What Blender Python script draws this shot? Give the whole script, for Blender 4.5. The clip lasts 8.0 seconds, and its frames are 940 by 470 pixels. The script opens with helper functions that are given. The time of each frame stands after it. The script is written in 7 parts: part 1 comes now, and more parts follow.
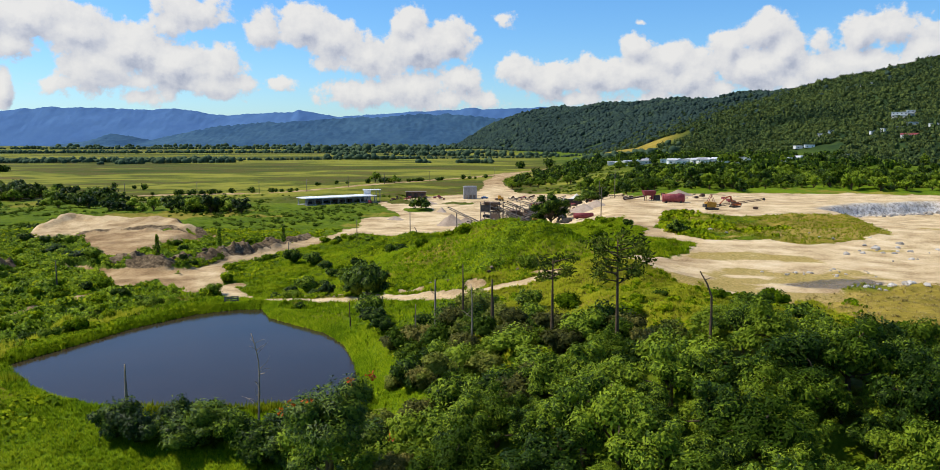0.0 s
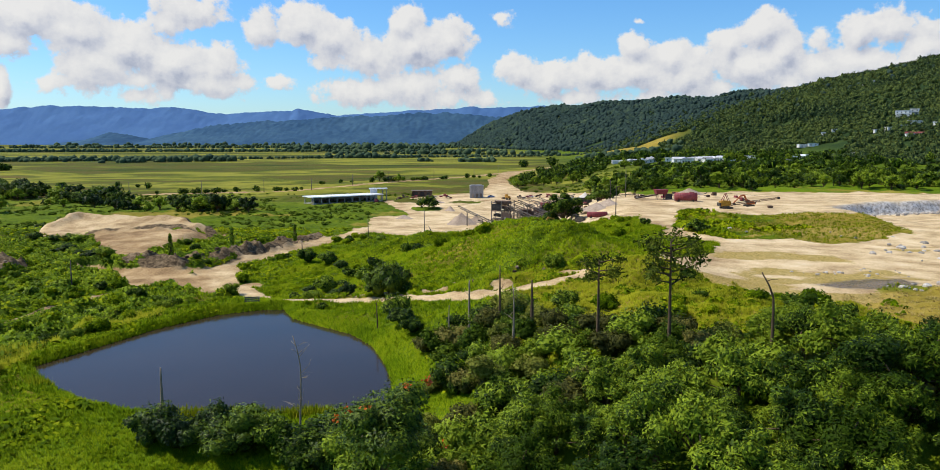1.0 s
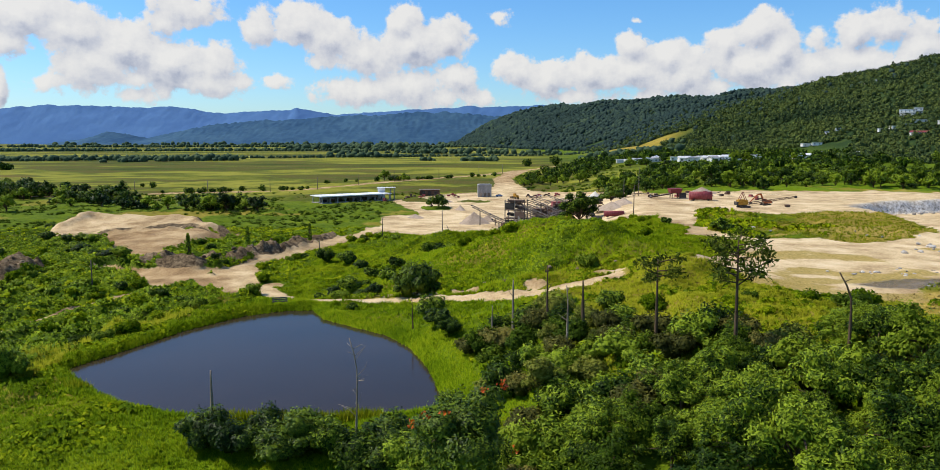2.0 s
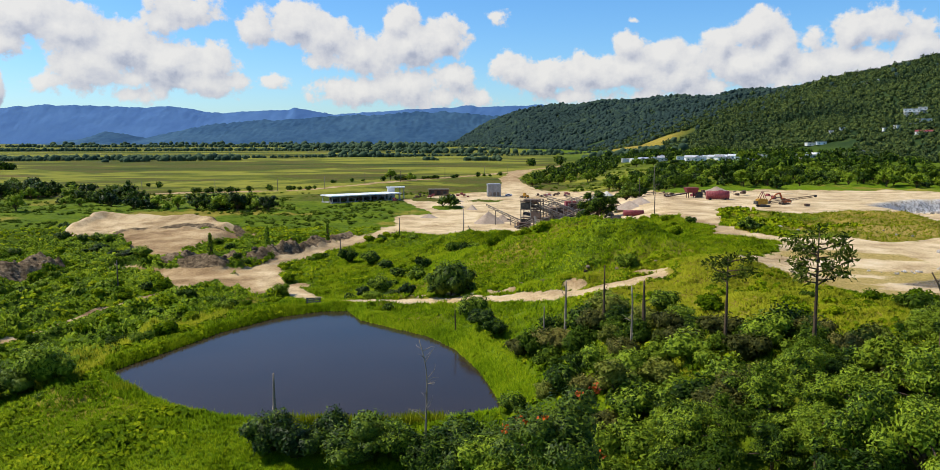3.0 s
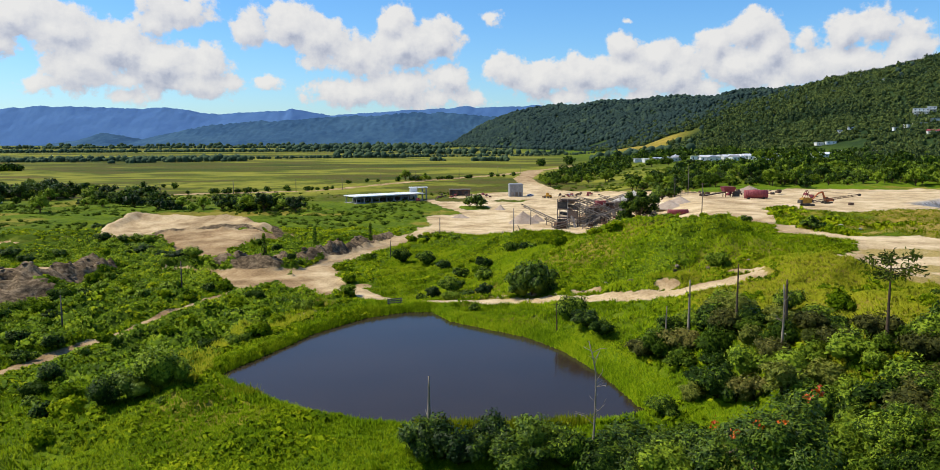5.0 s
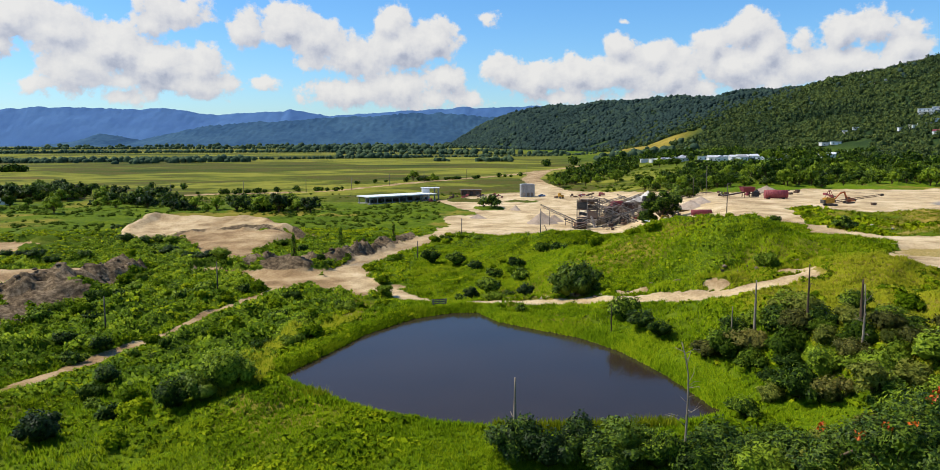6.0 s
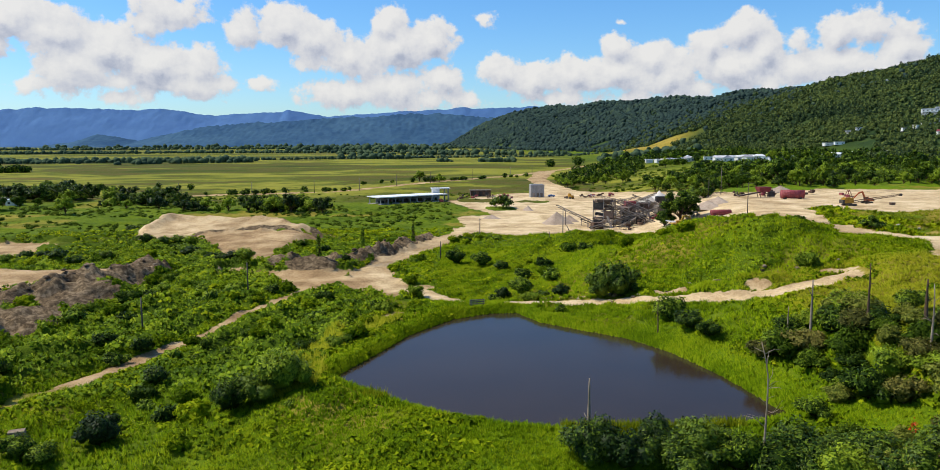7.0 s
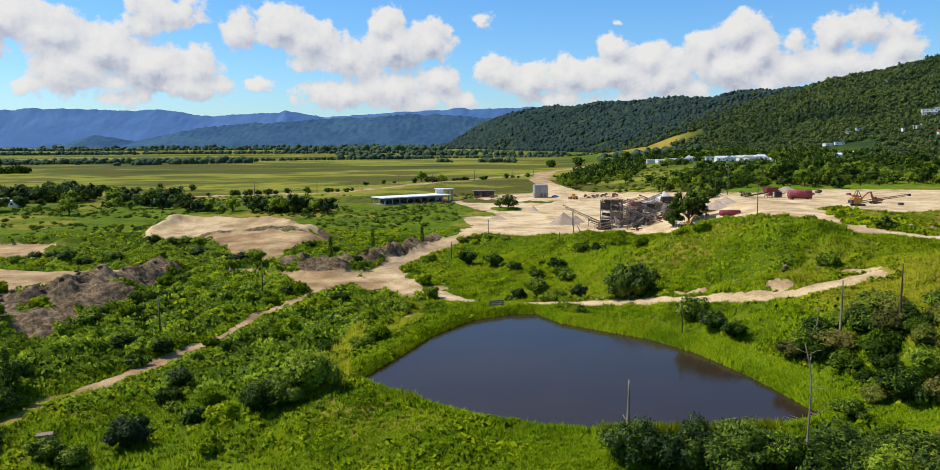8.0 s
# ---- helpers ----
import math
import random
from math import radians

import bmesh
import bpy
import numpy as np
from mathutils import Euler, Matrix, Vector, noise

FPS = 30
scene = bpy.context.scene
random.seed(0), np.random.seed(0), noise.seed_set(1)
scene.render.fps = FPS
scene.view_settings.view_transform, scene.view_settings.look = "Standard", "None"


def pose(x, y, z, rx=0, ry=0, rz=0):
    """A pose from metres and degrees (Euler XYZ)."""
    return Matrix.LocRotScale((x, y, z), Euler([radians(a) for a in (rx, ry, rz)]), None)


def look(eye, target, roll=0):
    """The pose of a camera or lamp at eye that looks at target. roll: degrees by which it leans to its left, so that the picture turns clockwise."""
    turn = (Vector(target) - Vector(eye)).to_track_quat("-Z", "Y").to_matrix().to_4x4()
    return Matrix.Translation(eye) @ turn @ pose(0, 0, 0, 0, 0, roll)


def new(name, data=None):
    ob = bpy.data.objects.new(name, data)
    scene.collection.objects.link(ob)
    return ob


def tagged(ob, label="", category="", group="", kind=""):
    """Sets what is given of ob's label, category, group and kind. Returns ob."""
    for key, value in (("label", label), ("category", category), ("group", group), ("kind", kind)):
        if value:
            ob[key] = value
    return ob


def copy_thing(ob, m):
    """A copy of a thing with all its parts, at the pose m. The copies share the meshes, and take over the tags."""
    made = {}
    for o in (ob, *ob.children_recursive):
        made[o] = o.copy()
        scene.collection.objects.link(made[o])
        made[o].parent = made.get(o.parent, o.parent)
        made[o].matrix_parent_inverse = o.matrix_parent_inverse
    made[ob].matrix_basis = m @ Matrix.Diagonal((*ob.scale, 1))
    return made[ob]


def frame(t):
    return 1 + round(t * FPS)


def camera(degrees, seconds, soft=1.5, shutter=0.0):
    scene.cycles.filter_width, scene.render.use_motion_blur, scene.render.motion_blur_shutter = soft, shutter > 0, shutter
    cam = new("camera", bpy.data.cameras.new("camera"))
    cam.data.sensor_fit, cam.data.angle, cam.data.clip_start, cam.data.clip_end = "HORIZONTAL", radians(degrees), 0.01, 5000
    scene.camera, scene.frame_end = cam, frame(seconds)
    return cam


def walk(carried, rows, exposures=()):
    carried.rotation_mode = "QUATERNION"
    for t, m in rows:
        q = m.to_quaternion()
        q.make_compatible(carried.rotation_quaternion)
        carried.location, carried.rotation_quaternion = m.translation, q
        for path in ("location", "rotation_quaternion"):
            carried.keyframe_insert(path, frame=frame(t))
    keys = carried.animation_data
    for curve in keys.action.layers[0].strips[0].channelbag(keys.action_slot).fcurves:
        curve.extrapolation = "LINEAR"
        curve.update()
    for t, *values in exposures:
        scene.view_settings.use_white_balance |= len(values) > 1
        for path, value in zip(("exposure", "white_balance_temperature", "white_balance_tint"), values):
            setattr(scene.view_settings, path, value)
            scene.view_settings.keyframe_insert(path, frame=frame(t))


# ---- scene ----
cam = camera(62.4, 8.0, 0.6)
METRES, EYE, TILT, LEAN, TURN = 60.0, 34.0, -6.9, 0.0, 0.0
ROWS = [
    (0.0, 0.0, 0.0, 0.0, 0.0, 0.0, -0.0),
    (0.5, -0.0413, 0.0203, 0.0013, -0.05, -0.05, 0.01),
    (1.0, -0.0887, 0.0393, 0.002, -0.12, -0.09, 0.01),
    (1.5, -0.1414, 0.0571, 0.0023, -0.2, -0.12, 0.03),
    (3.0, -0.3276, 0.1046, 0.0017, -0.48, -0.16, 0.1),
    (3.5, -0.3961, 0.1195, 0.0015, -0.57, -0.15, 0.15),
    (4.0, -0.4673, 0.1316, 0.0001, -0.68, -0.12, 0.18),
    (4.5, -0.5419, 0.1429, -0.0017, -0.78, -0.11, 0.22),
    (6.0, -0.7738, 0.1682, -0.0029, -1.09, -0.06, 0.31),
    (6.5, -0.8455, 0.1757, -0.0036, -1.19, -0.03, 0.34),
    (7.0, -0.9053, 0.1821, -0.0037, -1.3, -0.02, 0.37),
    (7.5, -0.9484, 0.1882, -0.0034, -1.42, 0.01, 0.4),
    (8.0, -0.9757, 0.1951, -0.0031, -1.52, 0.02, 0.43),
]
walk(cam, [(t, pose(0, 0, EYE, TILT, LEAN, TURN) @ pose(METRES * x, METRES * y, METRES * z, 90 + pitch, roll, yaw)) for t, x, y, z, yaw, pitch, roll in ROWS])

# ---- sky, sun ----
SUN_ELEVATION, SUN_AZIMUTH = 52.0, -80.0   # degrees; azimuth from ahead (+y), minus to the left
SUN_STRENGTH, SKY_STRENGTH, CLOUD_WHITE = 5.0, 0.13, 0.77


def link(tree, a, b):
    tree.links.new(a, b)


def math_node(tree, op, a, b=None, c=None, clamp=False):
    n = tree.nodes.new("ShaderNodeMath")
    n.operation, n.use_clamp = op, clamp
    for i, v in enumerate((a, b, c)):
        if v is None:
            continue
        if isinstance(v, (int, float)):
            n.inputs[i].default_value = v
        else:
            link(tree, v, n.inputs[i])
    return n.outputs[0]


def ramp_node(tree, fac, stops, mode="LINEAR"):
    n = tree.nodes.new("ShaderNodeValToRGB")
    n.color_ramp.interpolation = mode
    e = n.color_ramp.elements
    while len(e) < len(stops):
        e.new(0.5)
    for el, (p, c) in zip(e, stops):
        el.position, el.color = p, (*c, 1.0)
    link(tree, fac, n.inputs[0])
    return n.outputs[0]


def smooth_node(tree, v, lo, hi):
    n = tree.nodes.new("ShaderNodeMapRange")
    n.interpolation_type = "SMOOTHSTEP"
    n.inputs[1].default_value, n.inputs[2].default_value = lo, hi
    link(tree, v, n.inputs[0])
    return n.outputs[0]


def mix_node(tree, fac, a, b, blend="MIX"):
    n = tree.nodes.new("ShaderNodeMix")
    n.data_type, n.blend_type = "RGBA", blend
    for socket, v in ((n.inputs[0], fac), (n.inputs[6], a), (n.inputs[7], b)):
        if isinstance(v, (int, float)):
            socket.default_value = v
        elif isinstance(v, tuple):
            socket.default_value = (*v, 1.0)
        else:
            link(tree, v, socket)
    return n.outputs[2]


def noise_node(tree, vec, scale, detail=4.0, rough=0.55, distort=0.0):
    n = tree.nodes.new("ShaderNodeTexNoise")
    n.inputs["Scale"].default_value, n.inputs["Detail"].default_value = scale, detail
    n.inputs["Roughness"].default_value, n.inputs["Distortion"].default_value = rough, distort
    if vec is not None:
        link(tree, vec, n.inputs["Vector"])
    return n.outputs["Fac"]


# cumulus puffs: azimuth, elevation and the two half-widths, in degrees
CLOUDS_WEST = [
    (-29.2, 7.7, 2.69, 1.51), (-26.3, 6.9, 2.48, 1.56), (-23.3, 6.1, 2.61, 1.72), (-19.3, 8.7, 2.25, 1.16), (-20.9, 7.7, 1.37, 0.85), (-25.1, 5.0, 2.54, 1.22),
    (-20.5, 5.1, 2.91, 1.58), (-17.3, 5.3, 1.52, 1.36), (-18.5, 3.9, 2.79, 0.89), (-16.2, 3.9, 1.05, 0.57), (-30.1, 6.1, 1.65, 0.87), (-27.5, 3.6, 1.39, 0.42),
    (-22.8, 3.0, 1.65, 0.51), (-30.7, 3.2, 0.58, 1.32), (-22.5, 4.1, 2.27, 0.86), (-14.5, 7.7, 1.47, 1.36), (-12.1, 8.0, 2.0, 1.45), (-9.6, 7.1, 2.37, 1.47),
    (-7.4, 6.1, 2.49, 1.16), (-4.5, 8.2, 1.38, 1.23), (-4.1, 6.7, 2.51, 1.66), (-1.4, 7.2, 1.73, 1.49),
]
CLOUDS_MIDDLE = [
    (-6.2, 5.3, 2.41, 0.46), (-9.0, 5.5, 1.96, 0.5), (-13.6, 3.9, 0.74, 0.41), (2.3, 8.7, 0.56, 0.45), (12.1, 8.2, 0.29, 0.16), (-9.3, 3.6, 1.62, 0.84),
    (-7.0, 3.2, 2.42, 0.85), (-3.6, 3.7, 2.26, 1.27), (-0.8, 4.4, 1.65, 1.19), (-1.8, 3.0, 2.62, 0.69), (0.9, 3.0, 1.74, 0.56), (3.6, 4.8, 1.73, 1.18),
    (6.3, 4.4, 2.22, 1.26), (9.1, 4.7, 2.02, 1.42), (11.6, 6.4, 1.08, 1.06), (11.8, 4.9, 2.31, 1.57), (14.3, 5.9, 1.54, 1.14), (15.5, 4.5, 2.31, 1.71),
    (18.2, 6.6, 1.16, 1.11), (20.0, 7.1, 1.81, 1.4), (21.8, 5.9, 1.41, 1.63), (19.5, 5.0, 2.51, 1.67),
]
CLOUDS_EAST = [
    (17.6, 3.7, 2.27, 0.81), (12.7, 3.1, 2.79, 0.54), (23.9, 6.6, 1.0, 1.03), (26.1, 6.7, 1.31, 1.34), (28.1, 7.0, 1.59, 1.32), (29.9, 5.9, 1.54, 1.67),
    (26.4, 5.2, 2.25, 1.28), (29.8, 4.2, 1.86, 1.03), (22.3, 3.6, 0.48, 0.32), (23.7, 4.9, 1.65, 1.08), (7.6, 3.1, 2.47, 0.51),
]


def cloud_group():
    """A node group: a direction in degrees gives the clouds' density there."""
    g = bpy.data.node_groups.new("cloud_density", "ShaderNodeTree")
    g.interface.new_socket("Place", in_out="INPUT", socket_type="NodeSocketVector")
    g.interface.new_socket("Density", in_out="OUTPUT", socket_type="NodeSocketFloat")
    gin, gout = g.nodes.new("NodeGroupInput"), g.nodes.new("NodeGroupOutput")
    p = gin.outputs[0]
    best = None
    for az, el, rx, ry in CLOUDS_WEST + CLOUDS_MIDDLE + CLOUDS_EAST:
        m = g.nodes.new("ShaderNodeVectorMath")
        m.operation = "MULTIPLY_ADD"
        link(g, p, m.inputs[0])
        m.inputs[1].default_value, m.inputs[2].default_value = (1 / rx, 1 / ry, 0), (-az / rx, -el / ry, 0)
        length = g.nodes.new("ShaderNodeVectorMath")
        length.operation = "LENGTH"
        link(g, m.outputs[0], length.inputs[0])
        k = min(1.0, max(0.3, ry / 1.7))
        reach = math_node(g, "MULTIPLY_ADD", length.outputs["Value"], k, 1 - k)
        best = reach if best is None else math_node(g, "SMOOTH_MIN", best, reach, 0.25)
    body = math_node(g, "SUBTRACT", 1.0, best)
    body = math_node(g, "MAXIMUM", body, -1.0)
    split = g.nodes.new("ShaderNodeSeparateXYZ")
    link(g, p, split.inputs[0])
    # broken cumulus over the rest of the sky
    wide = noise_node(g, p, 0.06, 3.0)
    away = math_node(g, "MAXIMUM", smooth_node(g, math_node(g, "ABSOLUTE", split.outputs[0]), 38, 50), smooth_node(g, split.outputs[1], 13, 20))
    rest = math_node(g, "MULTIPLY_ADD", wide, 5.0, -3.1)
    rest = math_node(g, "SUBTRACT", rest, math_node(g, "MULTIPLY_ADD", away, -3.0, 3.0))
    body = math_node(g, "MAXIMUM", body, rest)
    fine = noise_node(g, p, 0.40, 6.0, 0.56)
    big = noise_node(g, p, 0.16, 2.0, 0.5)
    d = math_node(g, "MULTIPLY_ADD", math_node(g, "SUBTRACT", fine, 0.5), 1.7, body)
    d = math_node(g, "MULTIPLY_ADD", math_node(g, "SUBTRACT", big, 0.5), 0.4, d)
    curl = noise_node(g, p, 1.15, 5.0, 0.6)
    d = math_node(g, "MULTIPLY_ADD", math_node(g, "SUBTRACT", curl, 0.5), 0.75, d)
    link(g, d, gout.inputs[0])
    return g


def build_world():
    world = bpy.data.worlds.new("sky")
    world.use_nodes = True
    scene.world = world
    t = world.node_tree
    t.nodes.clear()
    out = t.nodes.new("ShaderNodeOutputWorld")
    sky = t.nodes.new("ShaderNodeTexSky")
    sky.sky_type, sky.sun_disc = "NISHITA", False
    sky.sun_elevation, sky.sun_rotation = radians(SUN_ELEVATION), radians(SUN_AZIMUTH)
    sky.altitude, sky.air_density, sky.dust_density, sky.ozone_density = 0, 1.0, 0.5, 2.0
    bg = t.nodes.new("ShaderNodeBackground")
    bg.inputs[1].default_value = SKY_STRENGTH
    hue = t.nodes.new("ShaderNodeHueSaturation")
    hue.inputs["Saturation"].default_value = 1.12
    link(t, mix_node(t, 1.0, sky.outputs[0], (0.74, 0.98, 1.24), "MULTIPLY"), hue.inputs["Color"])
    link(t, hue.outputs[0], bg.inputs[0])
    coord = t.nodes.new("ShaderNodeTexCoord")
    split = t.nodes.new("ShaderNodeSeparateXYZ")
    link(t, coord.outputs["Generated"], split.inputs[0])
    az = math_node(t, "MULTIPLY", math_node(t, "ARCTAN2", split.outputs[0], split.outputs[1]), 57.2958)
    el = math_node(t, "MULTIPLY", math_node(t, "ARCSINE", split.outputs[2]), 57.2958)
    both = t.nodes.new("ShaderNodeCombineXYZ")
    link(t, az, both.inputs[0])
    link(t, el, both.inputs[1])
    group = cloud_group()
    here = t.nodes.new("ShaderNodeGroup")
    here.node_tree = group
    link(t, both.outputs[0], here.inputs[0])
    shift = t.nodes.new("ShaderNodeVectorMath")
    shift.inputs[1].default_value = (-0.35, 0.8, 0)
    link(t, both.outputs[0], shift.inputs[0])
    sunward = t.nodes.new("ShaderNodeGroup")
    sunward.node_tree = group
    link(t, shift.outputs[0], sunward.inputs[0])
    alpha = smooth_node(t, here.outputs[0], -0.16, 0.12)
    alpha = math_node(t, "MULTIPLY", alpha, smooth_node(t, el, -0.5, 2.2))
    lit = math_node(t, "MULTIPLY_ADD", math_node(t, "SUBTRACT", here.outputs[0], sunward.outputs[0]), 0.75, 0.60, True)
    thick = smooth_node(t, sunward.outputs[0], 0.5, 1.6)
    lit = math_node(t, "SUBTRACT", lit, math_node(t, "MULTIPLY", thick, 0.42), None, True)
    tint = ramp_node(t, lit, [(0.0, (0.54, 0.58, 0.71)), (0.35, (0.76, 0.78, 0.86)), (0.65, (0.95, 0.945, 0.955)), (1.0, (1.08, 1.06, 1.03))])
    cloud = t.nodes.new("ShaderNodeBackground")
    cloud.inputs[1].default_value = CLOUD_WHITE
    link(t, tint, cloud.inputs[0])
    mixed = t.nodes.new("ShaderNodeMixShader")
    link(t, math_node(t, "MULTIPLY", alpha, 0.96), mixed.inputs[0])
    link(t, bg.outputs[0], mixed.inputs[1])
    link(t, cloud.outputs[0], mixed.inputs[2])
    link(t, mixed.outputs[0], out.inputs[0])


build_world()
sun = new("sun", bpy.data.lights.new("sun", "SUN"))
sun.data.energy, sun.data.angle, sun.data.color = SUN_STRENGTH, radians(0.55), (1.0, 0.92, 0.77)
_e, _a = radians(SUN_ELEVATION), radians(SUN_AZIMUTH)
sun.matrix_world = look((math.sin(_a) * math.cos(_e) * 300, math.cos(_a) * math.cos(_e) * 300 + 150, math.sin(_e) * 300), (0, 150, 0))


# ---- materials ----
def material(name, stops, scale=1.0, rough=0.85, bump=0.0, bump_scale=8.0, metal=0.0, fine=7.0, vary=0.0, translucent=0.0, stretch=(1, 1, 1), gloss=0.3, coarse=0.5):
    """A surface of mottled colour: a coarse and a fine noise run through the stops, with relief, and a shift from object to object."""
    m = bpy.data.materials.new(name)
    m.use_nodes = True
    t = m.node_tree
    b = t.nodes["Principled BSDF"]
    coord = t.nodes.new("ShaderNodeTexCoord")
    mapping = t.nodes.new("ShaderNodeMapping")
    mapping.inputs["Scale"].default_value = stretch
    link(t, coord.outputs["Object"], mapping.inputs[0])
    v = mapping.outputs[0]
    fac = math_node(t, "MULTIPLY_ADD", noise_node(t, v, scale * fine, 5.0, 0.65), 1 - coarse, math_node(t, "MULTIPLY", noise_node(t, v, scale, 3.0), coarse))
    info = t.nodes.new("ShaderNodeObjectInfo")
    geo = t.nodes.new("ShaderNodeNewGeometry")
    if vary:
        each = math_node(t, "ADD", math_node(t, "MULTIPLY_ADD", info.outputs["Random"], vary, -vary / 2), math_node(t, "MULTIPLY_ADD", geo.outputs["Random Per Island"], vary, -vary / 2))
        fac = math_node(t, "ADD", fac, each, None, True)
    fac = smooth_node(t, fac, 0.22, 0.78)
    col = ramp_node(t, fac, stops)
    link(t, col, b.inputs["Base Color"])
    b.inputs["Roughness"].default_value, b.inputs["Metallic"].default_value = rough, metal
    b.inputs["Specular IOR Level"].default_value = gloss
    if bump:
        n = t.nodes.new("ShaderNodeBump")
        n.inputs["Strength"].default_value, n.inputs["Distance"].default_value = 0.8, bump
        link(t, noise_node(t, v, bump_scale, 5.0, 0.6), n.inputs["Height"])
        link(t, n.outputs[0], b.inputs["Normal"])
    if translucent:
        tr = t.nodes.new("ShaderNodeBsdfTranslucent")
        link(t, col, tr.inputs[0])
        mixed = t.nodes.new("ShaderNodeMixShader")
        mixed.inputs[0].default_value = translucent
        link(t, b.outputs[0], mixed.inputs[1])
        link(t, tr.outputs[0], mixed.inputs[2])
        link(t, mixed.outputs[0], t.nodes["Material Output"].inputs[0])
    return m


LEAF_DARK = material("leaf_dark", [(0.0, (0.016, 0.036, 0.004)), (0.5, (0.084, 0.142, 0.010)), (1.0, (0.24, 0.32, 0.020))], 0.25, 0.5, vary=0.58, translucent=0.18, gloss=0.05)
LEAF_MID = material("leaf_mid", [(0.0, (0.026, 0.052, 0.003)), (0.5, (0.080, 0.132, 0.008)), (1.0, (0.19, 0.255, 0.016))], 0.25, 0.55, vary=0.42, translucent=0.22, gloss=0.04)
LEAF_OLIVE = material("leaf_olive", [(0.0, (0.055, 0.072, 0.010)), (0.5, (0.12, 0.145, 0.016)), (1.0, (0.22, 0.235, 0.035))], 0.25, 0.6, vary=0.45, translucent=0.22, gloss=0.06)
LEAF_DEEP = material("leaf_deep", [(0.0, (0.010, 0.024, 0.004)), (0.5, (0.036, 0.072, 0.006)), (1.0, (0.12, 0.175, 0.012))], 0.25, 0.5, vary=0.5, translucent=0.1, gloss=0.1)
LEAF_TAWNY = material("leaf_tawny", [(0.0, (0.04, 0.045, 0.008)), (0.5, (0.10, 0.105, 0.016)), (1.0, (0.21, 0.185, 0.04))], 0.25, 0.7, vary=0.45, translucent=0.2, gloss=0.1)
# leaf green of the farther hills, with haze mixed in as blue
LEAF_BLUE_HAZE = material("leaf_blue_haze", [(0.0, (0.026, 0.046, 0.042)), (0.45, (0.036, 0.060, 0.048)), (0.75, (0.050, 0.078, 0.050)), (1.0, (0.085, 0.112, 0.055))], 0.006, 0.85, 0.9, 0.5, vary=0.28, gloss=0.02, coarse=0.62, fine=60)
CREEPER = material("creeper", [(0.0, (0.032, 0.066, 0.003)), (0.4, (0.085, 0.152, 0.005)), (0.7, (0.165, 0.25, 0.008)), (1.0, (0.29, 0.37, 0.016))], 0.10, 0.55, vary=0.26, translucent=0.28, gloss=0.04, coarse=0.65)
LEAF_PINE = material("leaf_pine", [(0.0, (0.025, 0.04, 0.007)), (0.5, (0.07, 0.10, 0.012)), (1.0, (0.15, 0.18, 0.02))], 0.4, 0.6, vary=0.4, translucent=0.2, gloss=0.04)
# dark hillside green, its bluish cast a little painted haze
LEAF_FAR = material("leaf_far", [(0.0, (0.012, 0.026, 0.015)), (0.4, (0.027, 0.049, 0.023)), (0.7, (0.046, 0.075, 0.028)), (1.0, (0.11, 0.14, 0.034))], 0.008, 0.85, 0.9, 0.6, vary=0.36, gloss=0.02, coarse=0.6, fine=60)
# far belts: haze put into the leaf colour as a paler, bluer green
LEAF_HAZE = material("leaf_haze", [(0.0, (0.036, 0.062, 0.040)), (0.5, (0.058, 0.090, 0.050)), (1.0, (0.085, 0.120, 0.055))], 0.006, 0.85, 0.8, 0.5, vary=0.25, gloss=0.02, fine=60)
WEED = material("weed", [(0.0, (0.05, 0.092, 0.002)), (0.4, (0.112, 0.178, 0.003)), (0.65, (0.21, 0.285, 0.004)), (1.0, (0.36, 0.40, 0.010))], 0.12, 0.6, vary=0.28, translucent=0.32, gloss=0.02, coarse=0.75)
GRASS = material("grass", [(0.0, (0.062, 0.120, 0.002)), (0.45, (0.142, 0.232, 0.003)), (1.0, (0.27, 0.335, 0.009))], 0.08, 0.6, vary=0.28, translucent=0.32, gloss=0.02, coarse=0.75)
REED = material("reed", [(0.0, (0.13, 0.165, 0.005)), (0.5, (0.235, 0.28, 0.008)), (1.0, (0.36, 0.37, 0.02))], 0.15, 0.65, vary=0.4, translucent=0.4, gloss=0.05)
DEAD_GRASS = material("dead_grass", [(0.0, (0.15, 0.11, 0.025)), (0.5, (0.27, 0.19, 0.05)), (1.0, (0.38, 0.30, 0.09))], 0.3, 0.8, vary=0.4, translucent=0.2)
BARK = material("bark", [(0.0, (0.035, 0.022, 0.012)), (0.5, (0.09, 0.058, 0.032)), (1.0, (0.17, 0.115, 0.07))], 1.0, 0.9, 0.03, 6.0, stretch=(1, 1, 0.25))
DEADWOOD = material("deadwood", [(0.0, (0.10, 0.075, 0.05)), (0.5, (0.25, 0.20, 0.145)), (1.0, (0.44, 0.38, 0.30))], 1.2, 0.85, 0.02, 8.0, stretch=(1, 1, 0.2))
LEAF_SCRUB = material("leaf_scrub", [(0.0, (0.04, 0.065, 0.006)), (0.5, (0.085, 0.125, 0.010)), (1.0, (0.16, 0.20, 0.016))], 0.03, 0.8, 0.4, 1.2, vary=0.3, gloss=0.02, fine=40)
FLOWER = material("flower", [(0.0, (0.42, 0.045, 0.004)), (1.0, (0.62, 0.13, 0.008))], 2.0, 0.5, vary=0.3, translucent=0.2)


